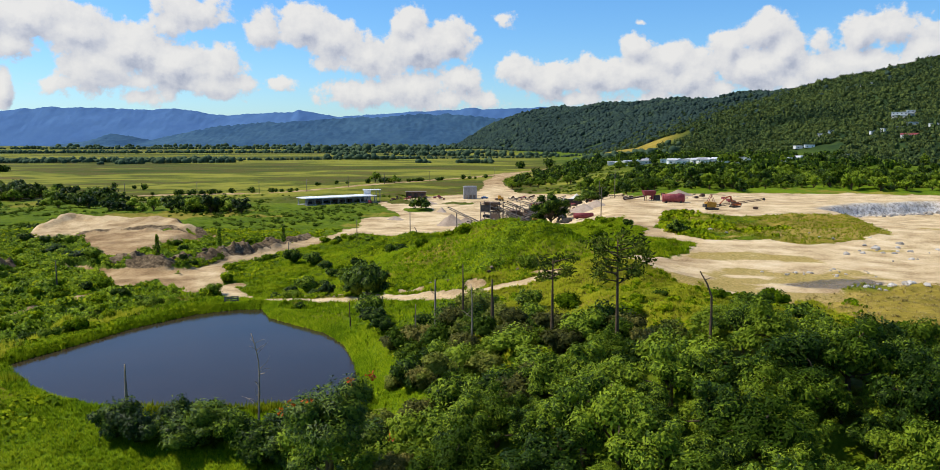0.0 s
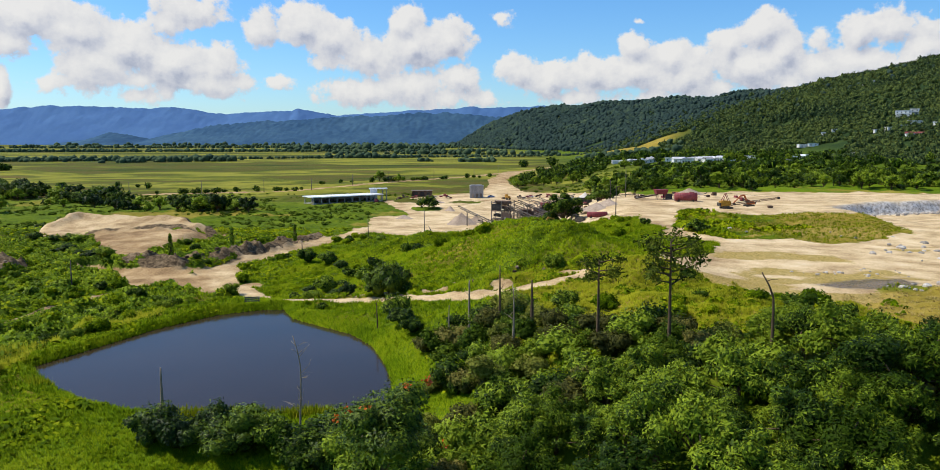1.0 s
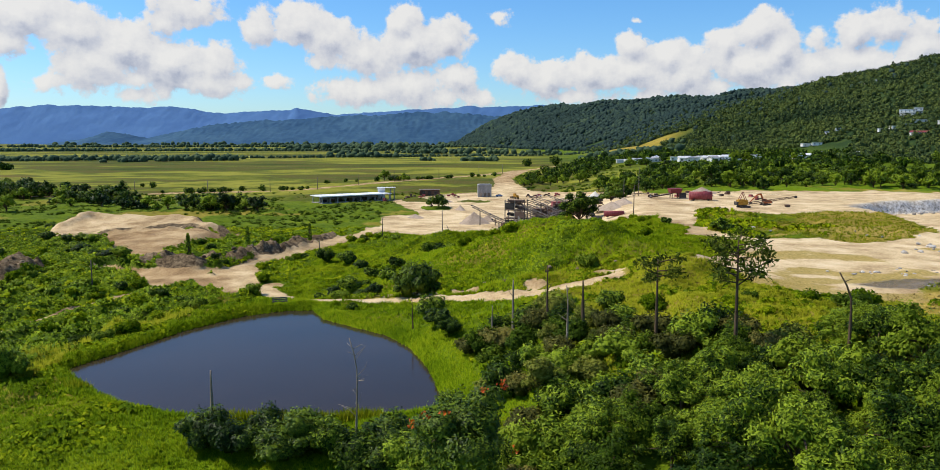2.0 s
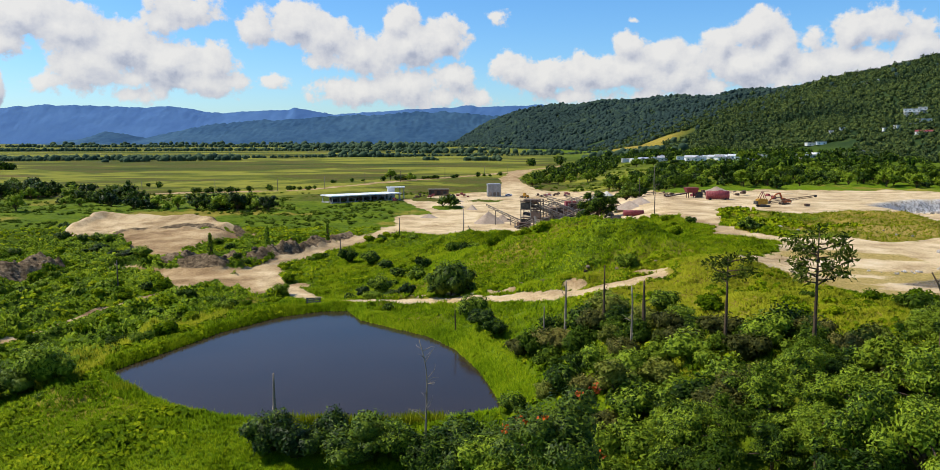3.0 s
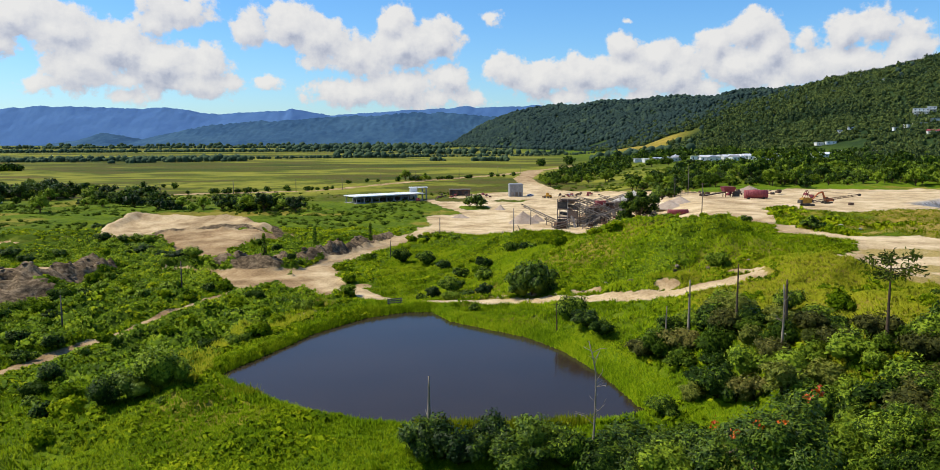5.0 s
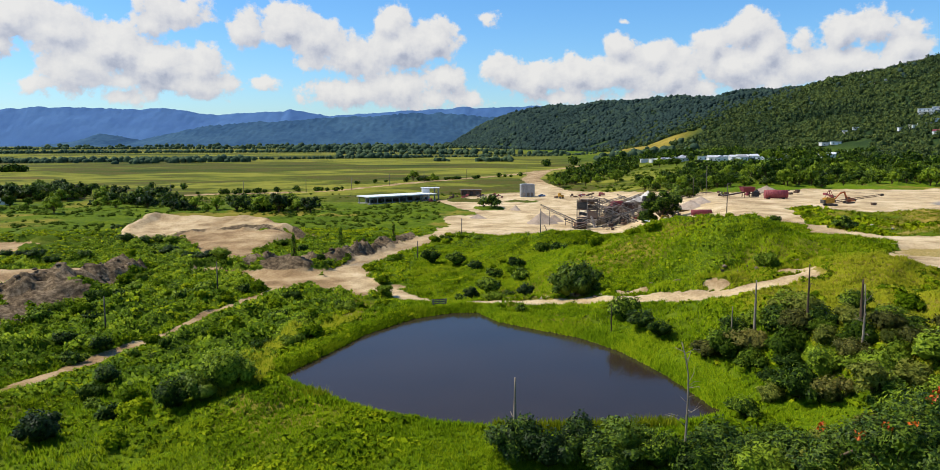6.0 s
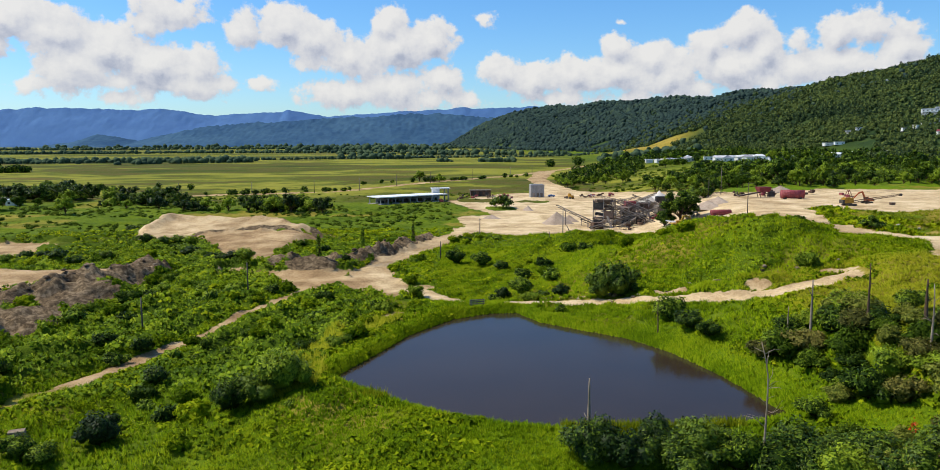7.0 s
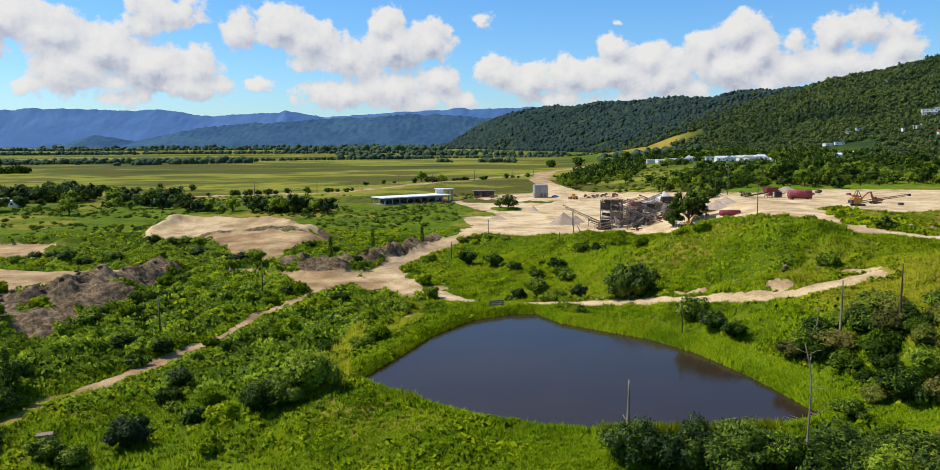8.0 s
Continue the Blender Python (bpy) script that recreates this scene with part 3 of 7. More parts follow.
def ground_material():
    m = bpy.data.materials.new("ground")
    m.use_nodes = True
    t = m.node_tree
    b = t.nodes["Principled BSDF"]
    coord = t.nodes.new("ShaderNodeTexCoord")
    v = coord.outputs["Object"]
    # meadow: patches, then tussocks, then blades
    patch, tuss, blade = noise_node(t, v, 0.05, 4.0), noise_node(t, v, 0.5, 5.0, 0.65), noise_node(t, v, 4.0, 4.0, 0.7)
    f = math_node(t, "MULTIPLY_ADD", tuss, 0.45, math_node(t, "MULTIPLY_ADD", patch, 0.4, math_node(t, "MULTIPLY", blade, 0.25)))
    meadow = ramp_node(t, f, [(0.36, (0.025, 0.045, 0.002)), (0.48, (0.06, 0.10, 0.003)), (0.58, (0.10, 0.15, 0.004)), (0.72, (0.16, 0.195, 0.008))])
    dry = ramp_node(t, f, [(0.36, (0.13, 0.11, 0.018)), (0.55, (0.27, 0.205, 0.03)), (0.7, (0.38, 0.28, 0.065))])
    short = ramp_node(t, f, [(0.36, (0.045, 0.08, 0.002)), (0.5, (0.09, 0.155, 0.003)), (0.66, (0.14, 0.20, 0.004))])
    meadow = mix_node(t, attribute_node(t, "lawn"), meadow, short)
    meadow = mix_node(t, attribute_node(t, "dry"), meadow, dry)
    # far fields in long strips
    mapping = t.nodes.new("ShaderNodeMapping")
    mapping.inputs["Scale"].default_value = (0.0022, 0.0050, 0)
    mapping.inputs["Rotation"].default_value = (0, 0, 0.12)
    link(t, v, mapping.inputs[0])
    strip = noise_node(t, mapping.outputs[0], 1.0, 5.0, 0.6, 0.3)
    fine = noise_node(t, mapping.outputs[0], 5.0, 5.0, 0.6, 0.6)
    sf = math_node(t, "MULTIPLY_ADD", strip, 0.72, math_node(t, "MULTIPLY", fine, 0.28))
    fields = ramp_node(t, sf, [(0.38, (0.036, 0.052, 0.006)), (0.43, (0.062, 0.082, 0.008)), (0.465, (0.10, 0.082, 0.018)), (0.49, (0.075, 0.094, 0.008)), (0.52, (0.18, 0.185, 0.02)), (0.55, (0.25, 0.24, 0.03)), (0.58, (0.08, 0.098, 0.010)), (0.63, (0.135, 0.095, 0.025))])
    meadow = mix_node(t, attribute_node(t, "field"), meadow, fields)
    wood = ramp_node(t, noise_node(t, v, 0.02, 5.0, 0.6), [(0.35, (0.012, 0.028, 0.010)), (0.55, (0.026, 0.050, 0.014)), (0.7, (0.07, 0.10, 0.02))])
    under = ramp_node(t, f, [(0.36, (0.014, 0.030, 0.002)), (0.55, (0.05, 0.088, 0.003)), (0.7, (0.10, 0.145, 0.006))])
    meadow = mix_node(t, attribute_node(t, "thicket"), meadow, under)
    meadow = mix_node(t, attribute_node(t, "wooded"), meadow, wood)
    # sand and gravel
    s1, s2 = noise_node(t, v, 0.12, 5.0, 0.6), noise_node(t, v, 2.2, 6.0, 0.7)
    sfac = math_node(t, "MULTIPLY_ADD", s1, 0.6, math_node(t, "MULTIPLY", s2, 0.4))
    sand = ramp_node(t, sfac, [(0.36, (0.20, 0.125, 0.06)), (0.47, (0.36, 0.24, 0.12)), (0.56, (0.49, 0.35, 0.185)), (0.68, (0.60, 0.46, 0.27))])
    pale = ramp_node(t, sfac, [(0.36, (0.33, 0.225, 0.115)), (0.46, (0.52, 0.385, 0.21)), (0.54, (0.66, 0.51, 0.30)), (0.66, (0.74, 0.61, 0.40))])
    sand = mix_node(t, attribute_node(t, "pale"), sand, pale)
    worn = ramp_node(t, noise_node(t, v, 0.035, 6.0, 0.68, 0.8), [(0.36, (0.66, 0.62, 0.58)), (0.44, (0.88, 0.85, 0.82)), (0.54, (1.0, 1.0, 1.0))])
    sand = mix_node(t, 0.85, sand, worn, "MULTIPLY")
    grit = ramp_node(t, math_node(t, "MULTIPLY_ADD", noise_node(t, v, 0.9, 6.0, 0.7), 0.7, math_node(t, "MULTIPLY", s1, 0.3)),
                     [(0.38, (0.040, 0.027, 0.015)), (0.5, (0.125, 0.088, 0.050)), (0.62, (0.29, 0.215, 0.13))])
    edge = math_node(t, "ADD", attribute_node(t, "bare"), math_node(t, "MULTIPLY_ADD", noise_node(t, v, 1.1, 5.0, 0.7), 0.9, -0.45))
    col = mix_node(t, smooth_node(t, edge, 0.38, 0.62), meadow, sand)
    moss = math_node(t, "ADD", attribute_node(t, "moss"), math_node(t, "MULTIPLY_ADD", noise_node(t, v, 0.35, 6.0, 0.72), 1.2, -0.6))
    stain = ramp_node(t, s2, [(0.35, (0.15, 0.14, 0.02)), (0.5, (0.33, 0.24, 0.055)), (0.65, (0.48, 0.34, 0.11))])
    col = mix_node(t, math_node(t, "MULTIPLY", smooth_node(t, moss, 0.5, 0.85), 0.85), col, stain)
    rock = ramp_node(t, noise_node(t, v, 0.7, 6.0, 0.75), [(0.36, (0.16, 0.15, 0.14)), (0.48, (0.42, 0.40, 0.37)), (0.62, (0.70, 0.68, 0.65))])
    col = mix_node(t, attribute_node(t, "rock"), col, rock)
    gedge = math_node(t, "ADD", attribute_node(t, "spoil"), math_node(t, "MULTIPLY_ADD", noise_node(t, v, 0.8, 5.0, 0.7), 0.8, -0.4))
    col = mix_node(t, smooth_node(t, gedge, 0.4, 0.6), col, grit)
    wet = attribute_node(t, "wet")
    col = mix_node(t, math_node(t, "MULTIPLY", wet, 0.8), col, (0.12, 0.085, 0.045))
    link(t, col, b.inputs["Base Color"])
    link(t, math_node(t, "MULTIPLY_ADD", wet, -0.75, 0.92), b.inputs["Roughness"])
    b.inputs["Specular IOR Level"].default_value = 0.08
    bump = t.nodes.new("ShaderNodeBump")
    bump.inputs["Strength"].default_value, bump.inputs["Distance"].default_value = 0.9, 0.25
    link(t, math_node(t, "MULTIPLY_ADD", blade, 0.5, math_node(t, "MULTIPLY", tuss, 1.2)), bump.inputs["Height"])
    link(t, bump.outputs[0], b.inputs["Normal"])
    return m


def build_ground():
    xs = graded((-4200, -700, 260, 40), (-700, -210, 40, 4), (-210, -175, 3, 1.0), (-175, -135, 1.0, 1.0), (-135, 70, 0.9, 0.9), (70, 160, 1.0, 2.5), (160, 250, 2.2, 2.6), (250, 420, 4, 10), (420, 1100, 10, 16), (1100, 4200, 30, 300))
    ys = graded((-500, 40, 60, 3), (40, 250, 0.9, 0.9), (250, 360, 1.1, 1.5), (360, 620, 2, 5), (620, 1400, 6, 14), (1400, 3000, 16, 50), (3000, 4950, 80, 200))
    x, y = np.meshgrid(xs, ys)
    z = land(x, y)
    me = mesh_from("ground", np.stack([x.ravel(), y.ravel(), z.ravel()], 1), grid_faces(len(xs), len(ys)), [ground_material()], True)
    set_attribute(me, "bare", bare_soil(x, y))
    set_attribute(me, "spoil", spoil_mask(x, y))
    island = area_distance(x, y, ISLAND)
    dry = (1 - smooth(-3, 6, island)) * smooth(-0.1, 0.3, fbm(x, y, 18, 3, 51) + (x - 80) * 0.02)
    q = 1 - smooth(0, 10, area_distance(x, y, QUARRY))
    dry = np.maximum(dry, q * smooth(0.0, 0.35, fbm(x, y, 14, 3, 52)) * 0.9)
    dry = np.maximum(dry, 0.7 * smooth(0.25, 0.5, fbm(x, y, 26, 3, 53)) * (1 - smooth(400, 600, y)))
    dry = np.maximum(dry, 0.8 * hump(x, y, -64, 150, 9, 7))
    dry = np.maximum(dry, 1.0 * hump(x, y, -120, 108, 13, 15))
    dry = np.maximum(dry, 0.75 * smooth(-2, 10, x) * (1 - smooth(50, 60, x)) * smooth(84, 100, y) * (1 - smooth(150, 165, y)))
    parched = 1 - smooth(-2, 3, area_distance(x, y, DRY) + fbm(x, y, 8, 3, 58) * 5)
    dry = np.maximum(dry, parched)
    knoll = np.clip(1.6 * hump(x, y, 300, 1390, 70, 60), 0, 1)
    dry = np.maximum(dry, knoll)
    set_attribute(me, "dry", dry)
    set_attribute(me, "lawn", np.maximum(lawn(x, y), 0.9 * smooth(70, 95, x) * smooth(360, 372, y) * (1 - smooth(412, 440, y - 0.06 * x))))
    set_attribute(me, "thicket", 0.8 * thicket(x, y))
    pit = area_distance(x, y, PIT)
    set_attribute(me, "rock", np.exp(-((pit + 2) / 3.2) ** 2) * smooth(270, 300, y))
    haul, _ = line_distance(x, y, HAUL)
    moss = 0.9 * q * smooth(-0.15, 0.3, fbm(x * 0.45, y, 9, 4, 56) + 0.3 * hump(x, y, 56, 138, 30, 24)) * smooth(4, 9, haul + fbm(x, y, 6, 3, 57) * 2) * (1 - smooth(210, 260, y) * 0.6)
    set_attribute(me, "moss", moss)
    set_attribute(me, "field", smooth(400, 520, y + 0.12 * np.minimum(x, 0) + fbm(x, y, 60, 3, 54) * 60) * (1 - smooth(60, 200, x)) * (1 - knoll))
    foot = level(y, [450, 700, 1000, 1400, 2000, 3000, 4000], [470, 380, 350, 300, 240, 60, -60])
    set_attribute(me, "wooded", smooth(-30, 40, x - foot) * smooth(500, 700, y) * (1 - knoll))
    way, _ = line_distance(x, y, ROAD)
    pale = np.maximum(1 - smooth(-12, 10, area_distance(x, y, YARD)), 1 - smooth(-15, 20, area_distance(x, y, QUARRY)))
    pale = np.maximum(pale, 0.6 * (1 - smooth(-2, 2, area_distance(x, y, HEAP))))
    set_attribute(me, "pale", np.maximum(pale, 0.7 * (1 - smooth(2, 5, way))))
    wet = 1 - smooth(-1.0, 0.6, area_distance(x, y, PUDDLE) + fbm(x, y, 3, 3, 55) * 1.5)
    ruts, along = line_distance(x, y, ROAD)
    wet = np.maximum(wet, 0.5 * hump(x, y, -77, 236, 7, 4) + 0.35 * smooth(15, 15.4, along) * (1 - smooth(17, 17.6, along)) * np.exp(-((ruts - 1.2) / 0.7) ** 2))
    wet = np.maximum(wet, 0.35 * (1 - smooth(0.2, 1.6, area_distance(x, y, POND))))
    set_attribute(me, "wet", wet)
    tagged(new("ground", me), "green overgrown land with bare sand and gravel", "ground", kind="structure")


def water_material():
    m = bpy.data.materials.new("pond_water")
    m.use_nodes = True
    t = m.node_tree
    b = t.nodes["Principled BSDF"]
    coord = t.nodes.new("ShaderNodeTexCoord")
    v = coord.outputs["Object"]
    col = ramp_node(t, noise_node(t, v, 0.03, 3.0), [(0.35, (0.030, 0.021, 0.013)), (0.65, (0.042, 0.029, 0.018))])
    link(t, col, b.inputs["Base Color"])
    b.inputs["Roughness"].default_value, b.inputs["IOR"].default_value = 0.12, 1.333
    b.inputs["Specular IOR Level"].default_value = 0.22
    bump = t.nodes.new("ShaderNodeBump")
    bump.inputs["Strength"].default_value, bump.inputs["Distance"].default_value = 0.35, 0.02
    link(t, noise_node(t, v, 1.6, 3.0, 0.6), bump.inputs["Height"])
    link(t, bump.outputs[0], b.inputs["Normal"])
    return m


def build_pond():
    bm = bmesh.new()
    cx, cy = -43.0, 122.0
    ring = [bm.verts.new((cx + (px - cx) * 1.06, cy + (py - cy) * 1.06, 0)) for px, py in POND]
    bm.faces.new(ring).normal_update()
    bmesh.ops.triangulate(bm, faces=bm.faces[:])
    bmesh.ops.recalc_face_normals(bm, faces=bm.faces[:])
    me = bpy.data.meshes.new("pond_water")
    bm.to_mesh(me)
    bm.free()
    me.materials.append(water_material())
    tagged(new("pond_water", me), "dark still pond water with brown tint", "pond", kind="structure")


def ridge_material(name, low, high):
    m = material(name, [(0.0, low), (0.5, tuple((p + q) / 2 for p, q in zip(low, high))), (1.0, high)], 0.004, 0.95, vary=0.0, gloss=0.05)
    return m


def build_ridge(name, dist, profile, depth, mat, seed, label, tree=0.0):
    """A far chain of hills: its crest heights over the plain at places along x, sloping down towards the camera."""
    px, pz = zip(*profile)
    xs = np.linspace(px[0], px[-1], 420)
    rows = 26
    v = []
    for j in range(rows):
        s = j / (rows - 1)
        y = dist - depth * (1 - s)
        crest = np.interp(xs, px, pz)
        wave = fbm(xs + 0 * y, np.full(xs.shape, y * 1.7), 380, 5, seed) * 0.5 + 0.5
        z = -8 + (crest + 8) * (s ** 0.8) * (1 - 0.5 * (1 - s) * wave) + (fbm(xs, np.full(xs.shape, y), 90, 4, seed + 3) * 9 + tree * fbm(xs, np.full(xs.shape, y), 14, 2, seed + 5)) * s ** 0.5 * np.clip(crest / 80, 0.1, 1)
        v.append(np.stack([xs, np.full(xs.shape, y), z], 1))
    me = mesh_from(name, np.concatenate(v), grid_faces(len(xs), rows), [mat], True)
    tagged(new(name, me), label, "mountain", kind="structure")


build_ground()
build_pond()
# distance haze is painted into both ridges as a blue base colour
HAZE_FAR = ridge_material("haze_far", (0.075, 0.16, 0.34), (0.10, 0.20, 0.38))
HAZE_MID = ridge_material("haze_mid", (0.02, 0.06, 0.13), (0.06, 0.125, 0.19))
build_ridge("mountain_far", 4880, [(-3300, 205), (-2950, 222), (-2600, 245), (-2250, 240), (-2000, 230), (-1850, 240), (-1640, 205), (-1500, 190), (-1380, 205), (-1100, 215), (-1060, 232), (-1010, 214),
            (-850, 188), (-640, 195), (-480, 205), (-330, 214), (-150, 222), (20, 236), (180, 232), (420, 240), (640, 245), (1000, 240), (1600, 250)], 260, HAZE_FAR, 61, "mountain range on the horizon, painted haze-blue", 4.0)
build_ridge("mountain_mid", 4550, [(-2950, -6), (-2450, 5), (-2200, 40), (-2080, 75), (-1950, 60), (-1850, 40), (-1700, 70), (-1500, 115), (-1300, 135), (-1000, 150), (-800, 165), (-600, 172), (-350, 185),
            (-120, 190), (60, 175), (200, 160), (500, 120), (900, 60)], 420, HAZE_MID, 71, "wooded hills in the distance, painted dark haze-blue", 8.0)


# ---- plants: builders ----
def at(x, y):
    """The ground's height there."""
    return float(land(np.array([x]), np.array([y]))[0])


def part(name, me, parent, label=""):
    """One mesh object under a thing or under a part."""
    ob = new(name, me)
    ob.parent = parent
    if label:
        tagged(ob, label)
    return ob


def join_arrays(pieces):
    """Joins (verts, faces, material index) pieces of quads into one."""
    v, f, m, n = [], [], [], 0
    for pv, pf, pm in pieces:
        v.append(pv)
        f.append(np.asarray(pf) + n)
        m.append(np.full(len(pf), pm))
        n += len(pv)
    return np.concatenate(v), np.concatenate(f), np.concatenate(m)


def tube(points, radii, sides=7):
    """A tapered limb along points; its ends closed."""
    pts = np.asarray(points, float)
    rings = []
    for i, p in enumerate(pts):
        d = pts[min(i + 1, len(pts) - 1)] - pts[max(i - 1, 0)]
        d = d / (np.linalg.norm(d) + 1e-9)
        u = np.cross(d, (0.31, 0.95, 0.07))
        u /= np.linalg.norm(u)
        w = np.cross(d, u)
        a = np.arange(sides) * 2 * math.pi / sides
        rings.append(p + radii[i] * (np.cos(a)[:, None] * u + np.sin(a)[:, None] * w))
    v = np.concatenate(rings + [pts[:1], pts[-1:]])
    f = []
    n = len(pts)
    for i in range(n - 1):
        for k in range(sides):
            k2 = (k + 1) % sides
            f.append((i * sides + k, i * sides + k2, (i + 1) * sides + k2, (i + 1) * sides + k))
    for k in range(0, sides):
        k2 = (k + 1) % sides
        f.append((n * sides, k2, k, n * sides))
        f.append((n * sides + 1, (n - 1) * sides + k, (n - 1) * sides + k2, n * sides + 1))
    return v, np.array(f)


def tri_mesh(name, pieces, mats, smooth_faces=False):
    """Quads as two triangles each, with collapsed ones left out."""
    v, f, m = join_arrays(pieces)
    t = np.concatenate([f[:, [0, 1, 2]], f[:, [0, 2, 3]]])
    mm = np.concatenate([m, m])
    ok = (t[:, 0] != t[:, 1]) & (t[:, 1] != t[:, 2]) & (t[:, 0] != t[:, 2])
    return mesh_from(name, v, t[ok], mats, smooth_faces, mm[ok])


def leaves(centres, normals, size, r, long=1.5, droop=0.25, tri=False):
    """Kite-shaped leaf sprays, one quad each, folded a little along the middle; or pointed ones, a triangle each."""
    n = len(centres)
    up = r.normal(size=(n, 3))
    u = np.cross(normals, up)
    u /= np.linalg.norm(u, axis=1)[:, None] + 1e-9
    w = np.cross(normals, u)
    s = (size * r.uniform(0.6, 1.35, n))[:, None]
    base, tip = centres - u * s * 0.5 * long, centres + u * s * 0.5 * long - normals * s * droop
    left, right = centres + w * s * 0.5 + normals * s * 0.12, centres - w * s * 0.5 + normals * s * 0.12
    if tri:
        v = np.stack([base - w * s * 0.32, base + w * s * 0.32, tip], 1).reshape(-1, 3)
        return v, np.arange(n * 3).reshape(-1, 3)[:, [0, 1, 2, 0]]
    v = np.stack([base, left, tip, right], 1).reshape(-1, 3)
    return v, np.arange(n * 4).reshape(-1, 4)


def blob(c, radii, seed, k=1.0, nu=8, nv=5):
    """A lumpy closed core."""
    rr = np.random.default_rng(seed)
    v, f = [], []
    for j in range(nv + 1):
        th = math.pi * j / nv
        for i in range(nu):
            a = 2 * math.pi * i / nu
            q = k * rr.uniform(0.75, 1.1)
            v.append((c[0] + radii[0] * q * math.sin(th) * math.cos(a), c[1] + radii[1] * q * math.sin(th) * math.sin(a), c[2] + radii[2] * q * math.cos(th)))
    for j in range(nv):
        for i in range(nu):
            f.append((j * nu + i, (j + 1) * nu + i, (j + 1) * nu + (i + 1) % nu, j * nu + (i + 1) % nu))
    return np.array(v), np.array(f)


def crown_pieces(lobes, count, leaf, r, long=1.5, core=0.56, low=-0.45):
    """Leaves spread over the shells of several lobes, with gaps, round darker cores."""
    lobes = np.asarray(lobes, float)
    area = lobes[:, 3] * lobes[:, 5]
    pick = r.choice(len(lobes), count, p=area / area.sum())
    d = r.normal(size=(count, 3))
    d /= np.linalg.norm(d, axis=1)[:, None]
    flip = d[:, 2] < low
    d[flip, 2] *= -0.6
    shell = r.uniform(0.7, 1.12, count) ** 0.8
    lump = 1 + 0.16 * np.sin(d[:, 0] * 7 + pick * 2.1) * np.sin(d[:, 1] * 6 + pick) + 0.1 * np.sin(d[:, 2] * 9 + pick)
    c = lobes[pick, :3] + d * lobes[pick, 3:] * (shell * lump)[:, None]
    nrm = d + r.normal(scale=0.42, size=(count, 3)) + np.array([0, 0, 0.5])
    nrm /= np.linalg.norm(nrm, axis=1)[:, None]
    v, f = leaves(c, nrm, leaf, r, long, 0.25, True)
    v = v.reshape(-1, 3, 3)
    face = np.cross(v[:, 1] - v[:, 0], v[:, 2] - v[:, 0])
    face /= np.linalg.norm(face, axis=1)[:, None] + 1e-9
    inward = (face * d).sum(1) < 0
    v[inward] = v[inward][:, ::-1]
    face[inward] *= -1
    out, shade = [(v.reshape(-1, 3), f, 0)], [np.repeat(d + 0.7 * face + np.array((0, 0, 0.25)), 3, 0)]
    for i, q in enumerate(lobes):
        bv, bf = blob(q[:3], q[3:], int(r.integers(1e6)), core, 6, 4)
        out.append((bv, bf, 0))
        shade.append(bv - q[:3])
    shade = np.concatenate(shade)
    return out, shade / (np.linalg.norm(shade, axis=1)[:, None] + 1e-9)


def crown_mesh(name, crown, mats):
    """The mesh of a crown, whose leaves shade with the clumps that they belong to."""
    pieces, shade = crown
    me = tri_mesh(name, pieces, mats, True)
    me.normals_split_custom_set_from_vertices(shade)
    return me


def limbs(height, radius, ends, r, sides=7, lean=0.0):
    """A trunk with limbs that reach to the given ends."""
    bend = r.uniform(-0.06, 0.06, 2) * height
    pts = [(bend[0] * s * s + lean * s, bend[1] * s * s, height * s - 0.4 * (s == 0)) for s in np.linspace(0, 1, 6)]
    out = [(*tube(pts, radius * np.linspace(1.15, 0.35, 6), sides), 0)]
    for e in ends:
        s = r.uniform(0.4, 0.85)
        a = np.array((bend[0] * s * s + lean * s, bend[1] * s * s, height * s))
        e = np.array(e, float)
        mid = a * 0.5 + e * 0.5 + np.array((0, 0, 0.08 * height)) * r.uniform(-0.5, 1)
        out.append((*tube([a, mid, e], [radius * 0.45, radius * 0.3, radius * 0.1], 5), 0))
    return out


def broadleaf(name, seed, height, spread, leaf, count, mats, label, category="tree", trunk_share=0.45, lobes_n=8, flat=0.75):
    """A broad-leaved tree: an Empty at its base with trunk and crown."""
    r = np.random.default_rng(seed)
    lobes = [(0, 0, height * 0.62, spread * 0.5, spread * 0.5, height * 0.26)]
    for k in range(lobes_n):
        a = 2.4 * k + r.uniform(-0.4, 0.4)
        q = spread * r.uniform(0.25, 0.95)
        s = spread * r.uniform(0.2, 0.38)
        top = 0.95 - 0.42 * (q / spread) ** 2
        lobes.append((q * math.cos(a), q * math.sin(a), height * r.uniform(0.42, top), s, s, s * flat * r.uniform(0.8, 1.25)))
    tree = new(name)
    crown = crown_mesh("crown", crown_pieces(lobes, count, leaf, r), mats)
    trunk = tri_mesh("trunk", limbs(height * (trunk_share + 0.3), 0.035 * height, [q[:3] for q in lobes[1:]], r), [BARK], True)
    part("trunk", trunk, tree)
    part("crown", crown, tree)
    return tagged(tree, label, category)


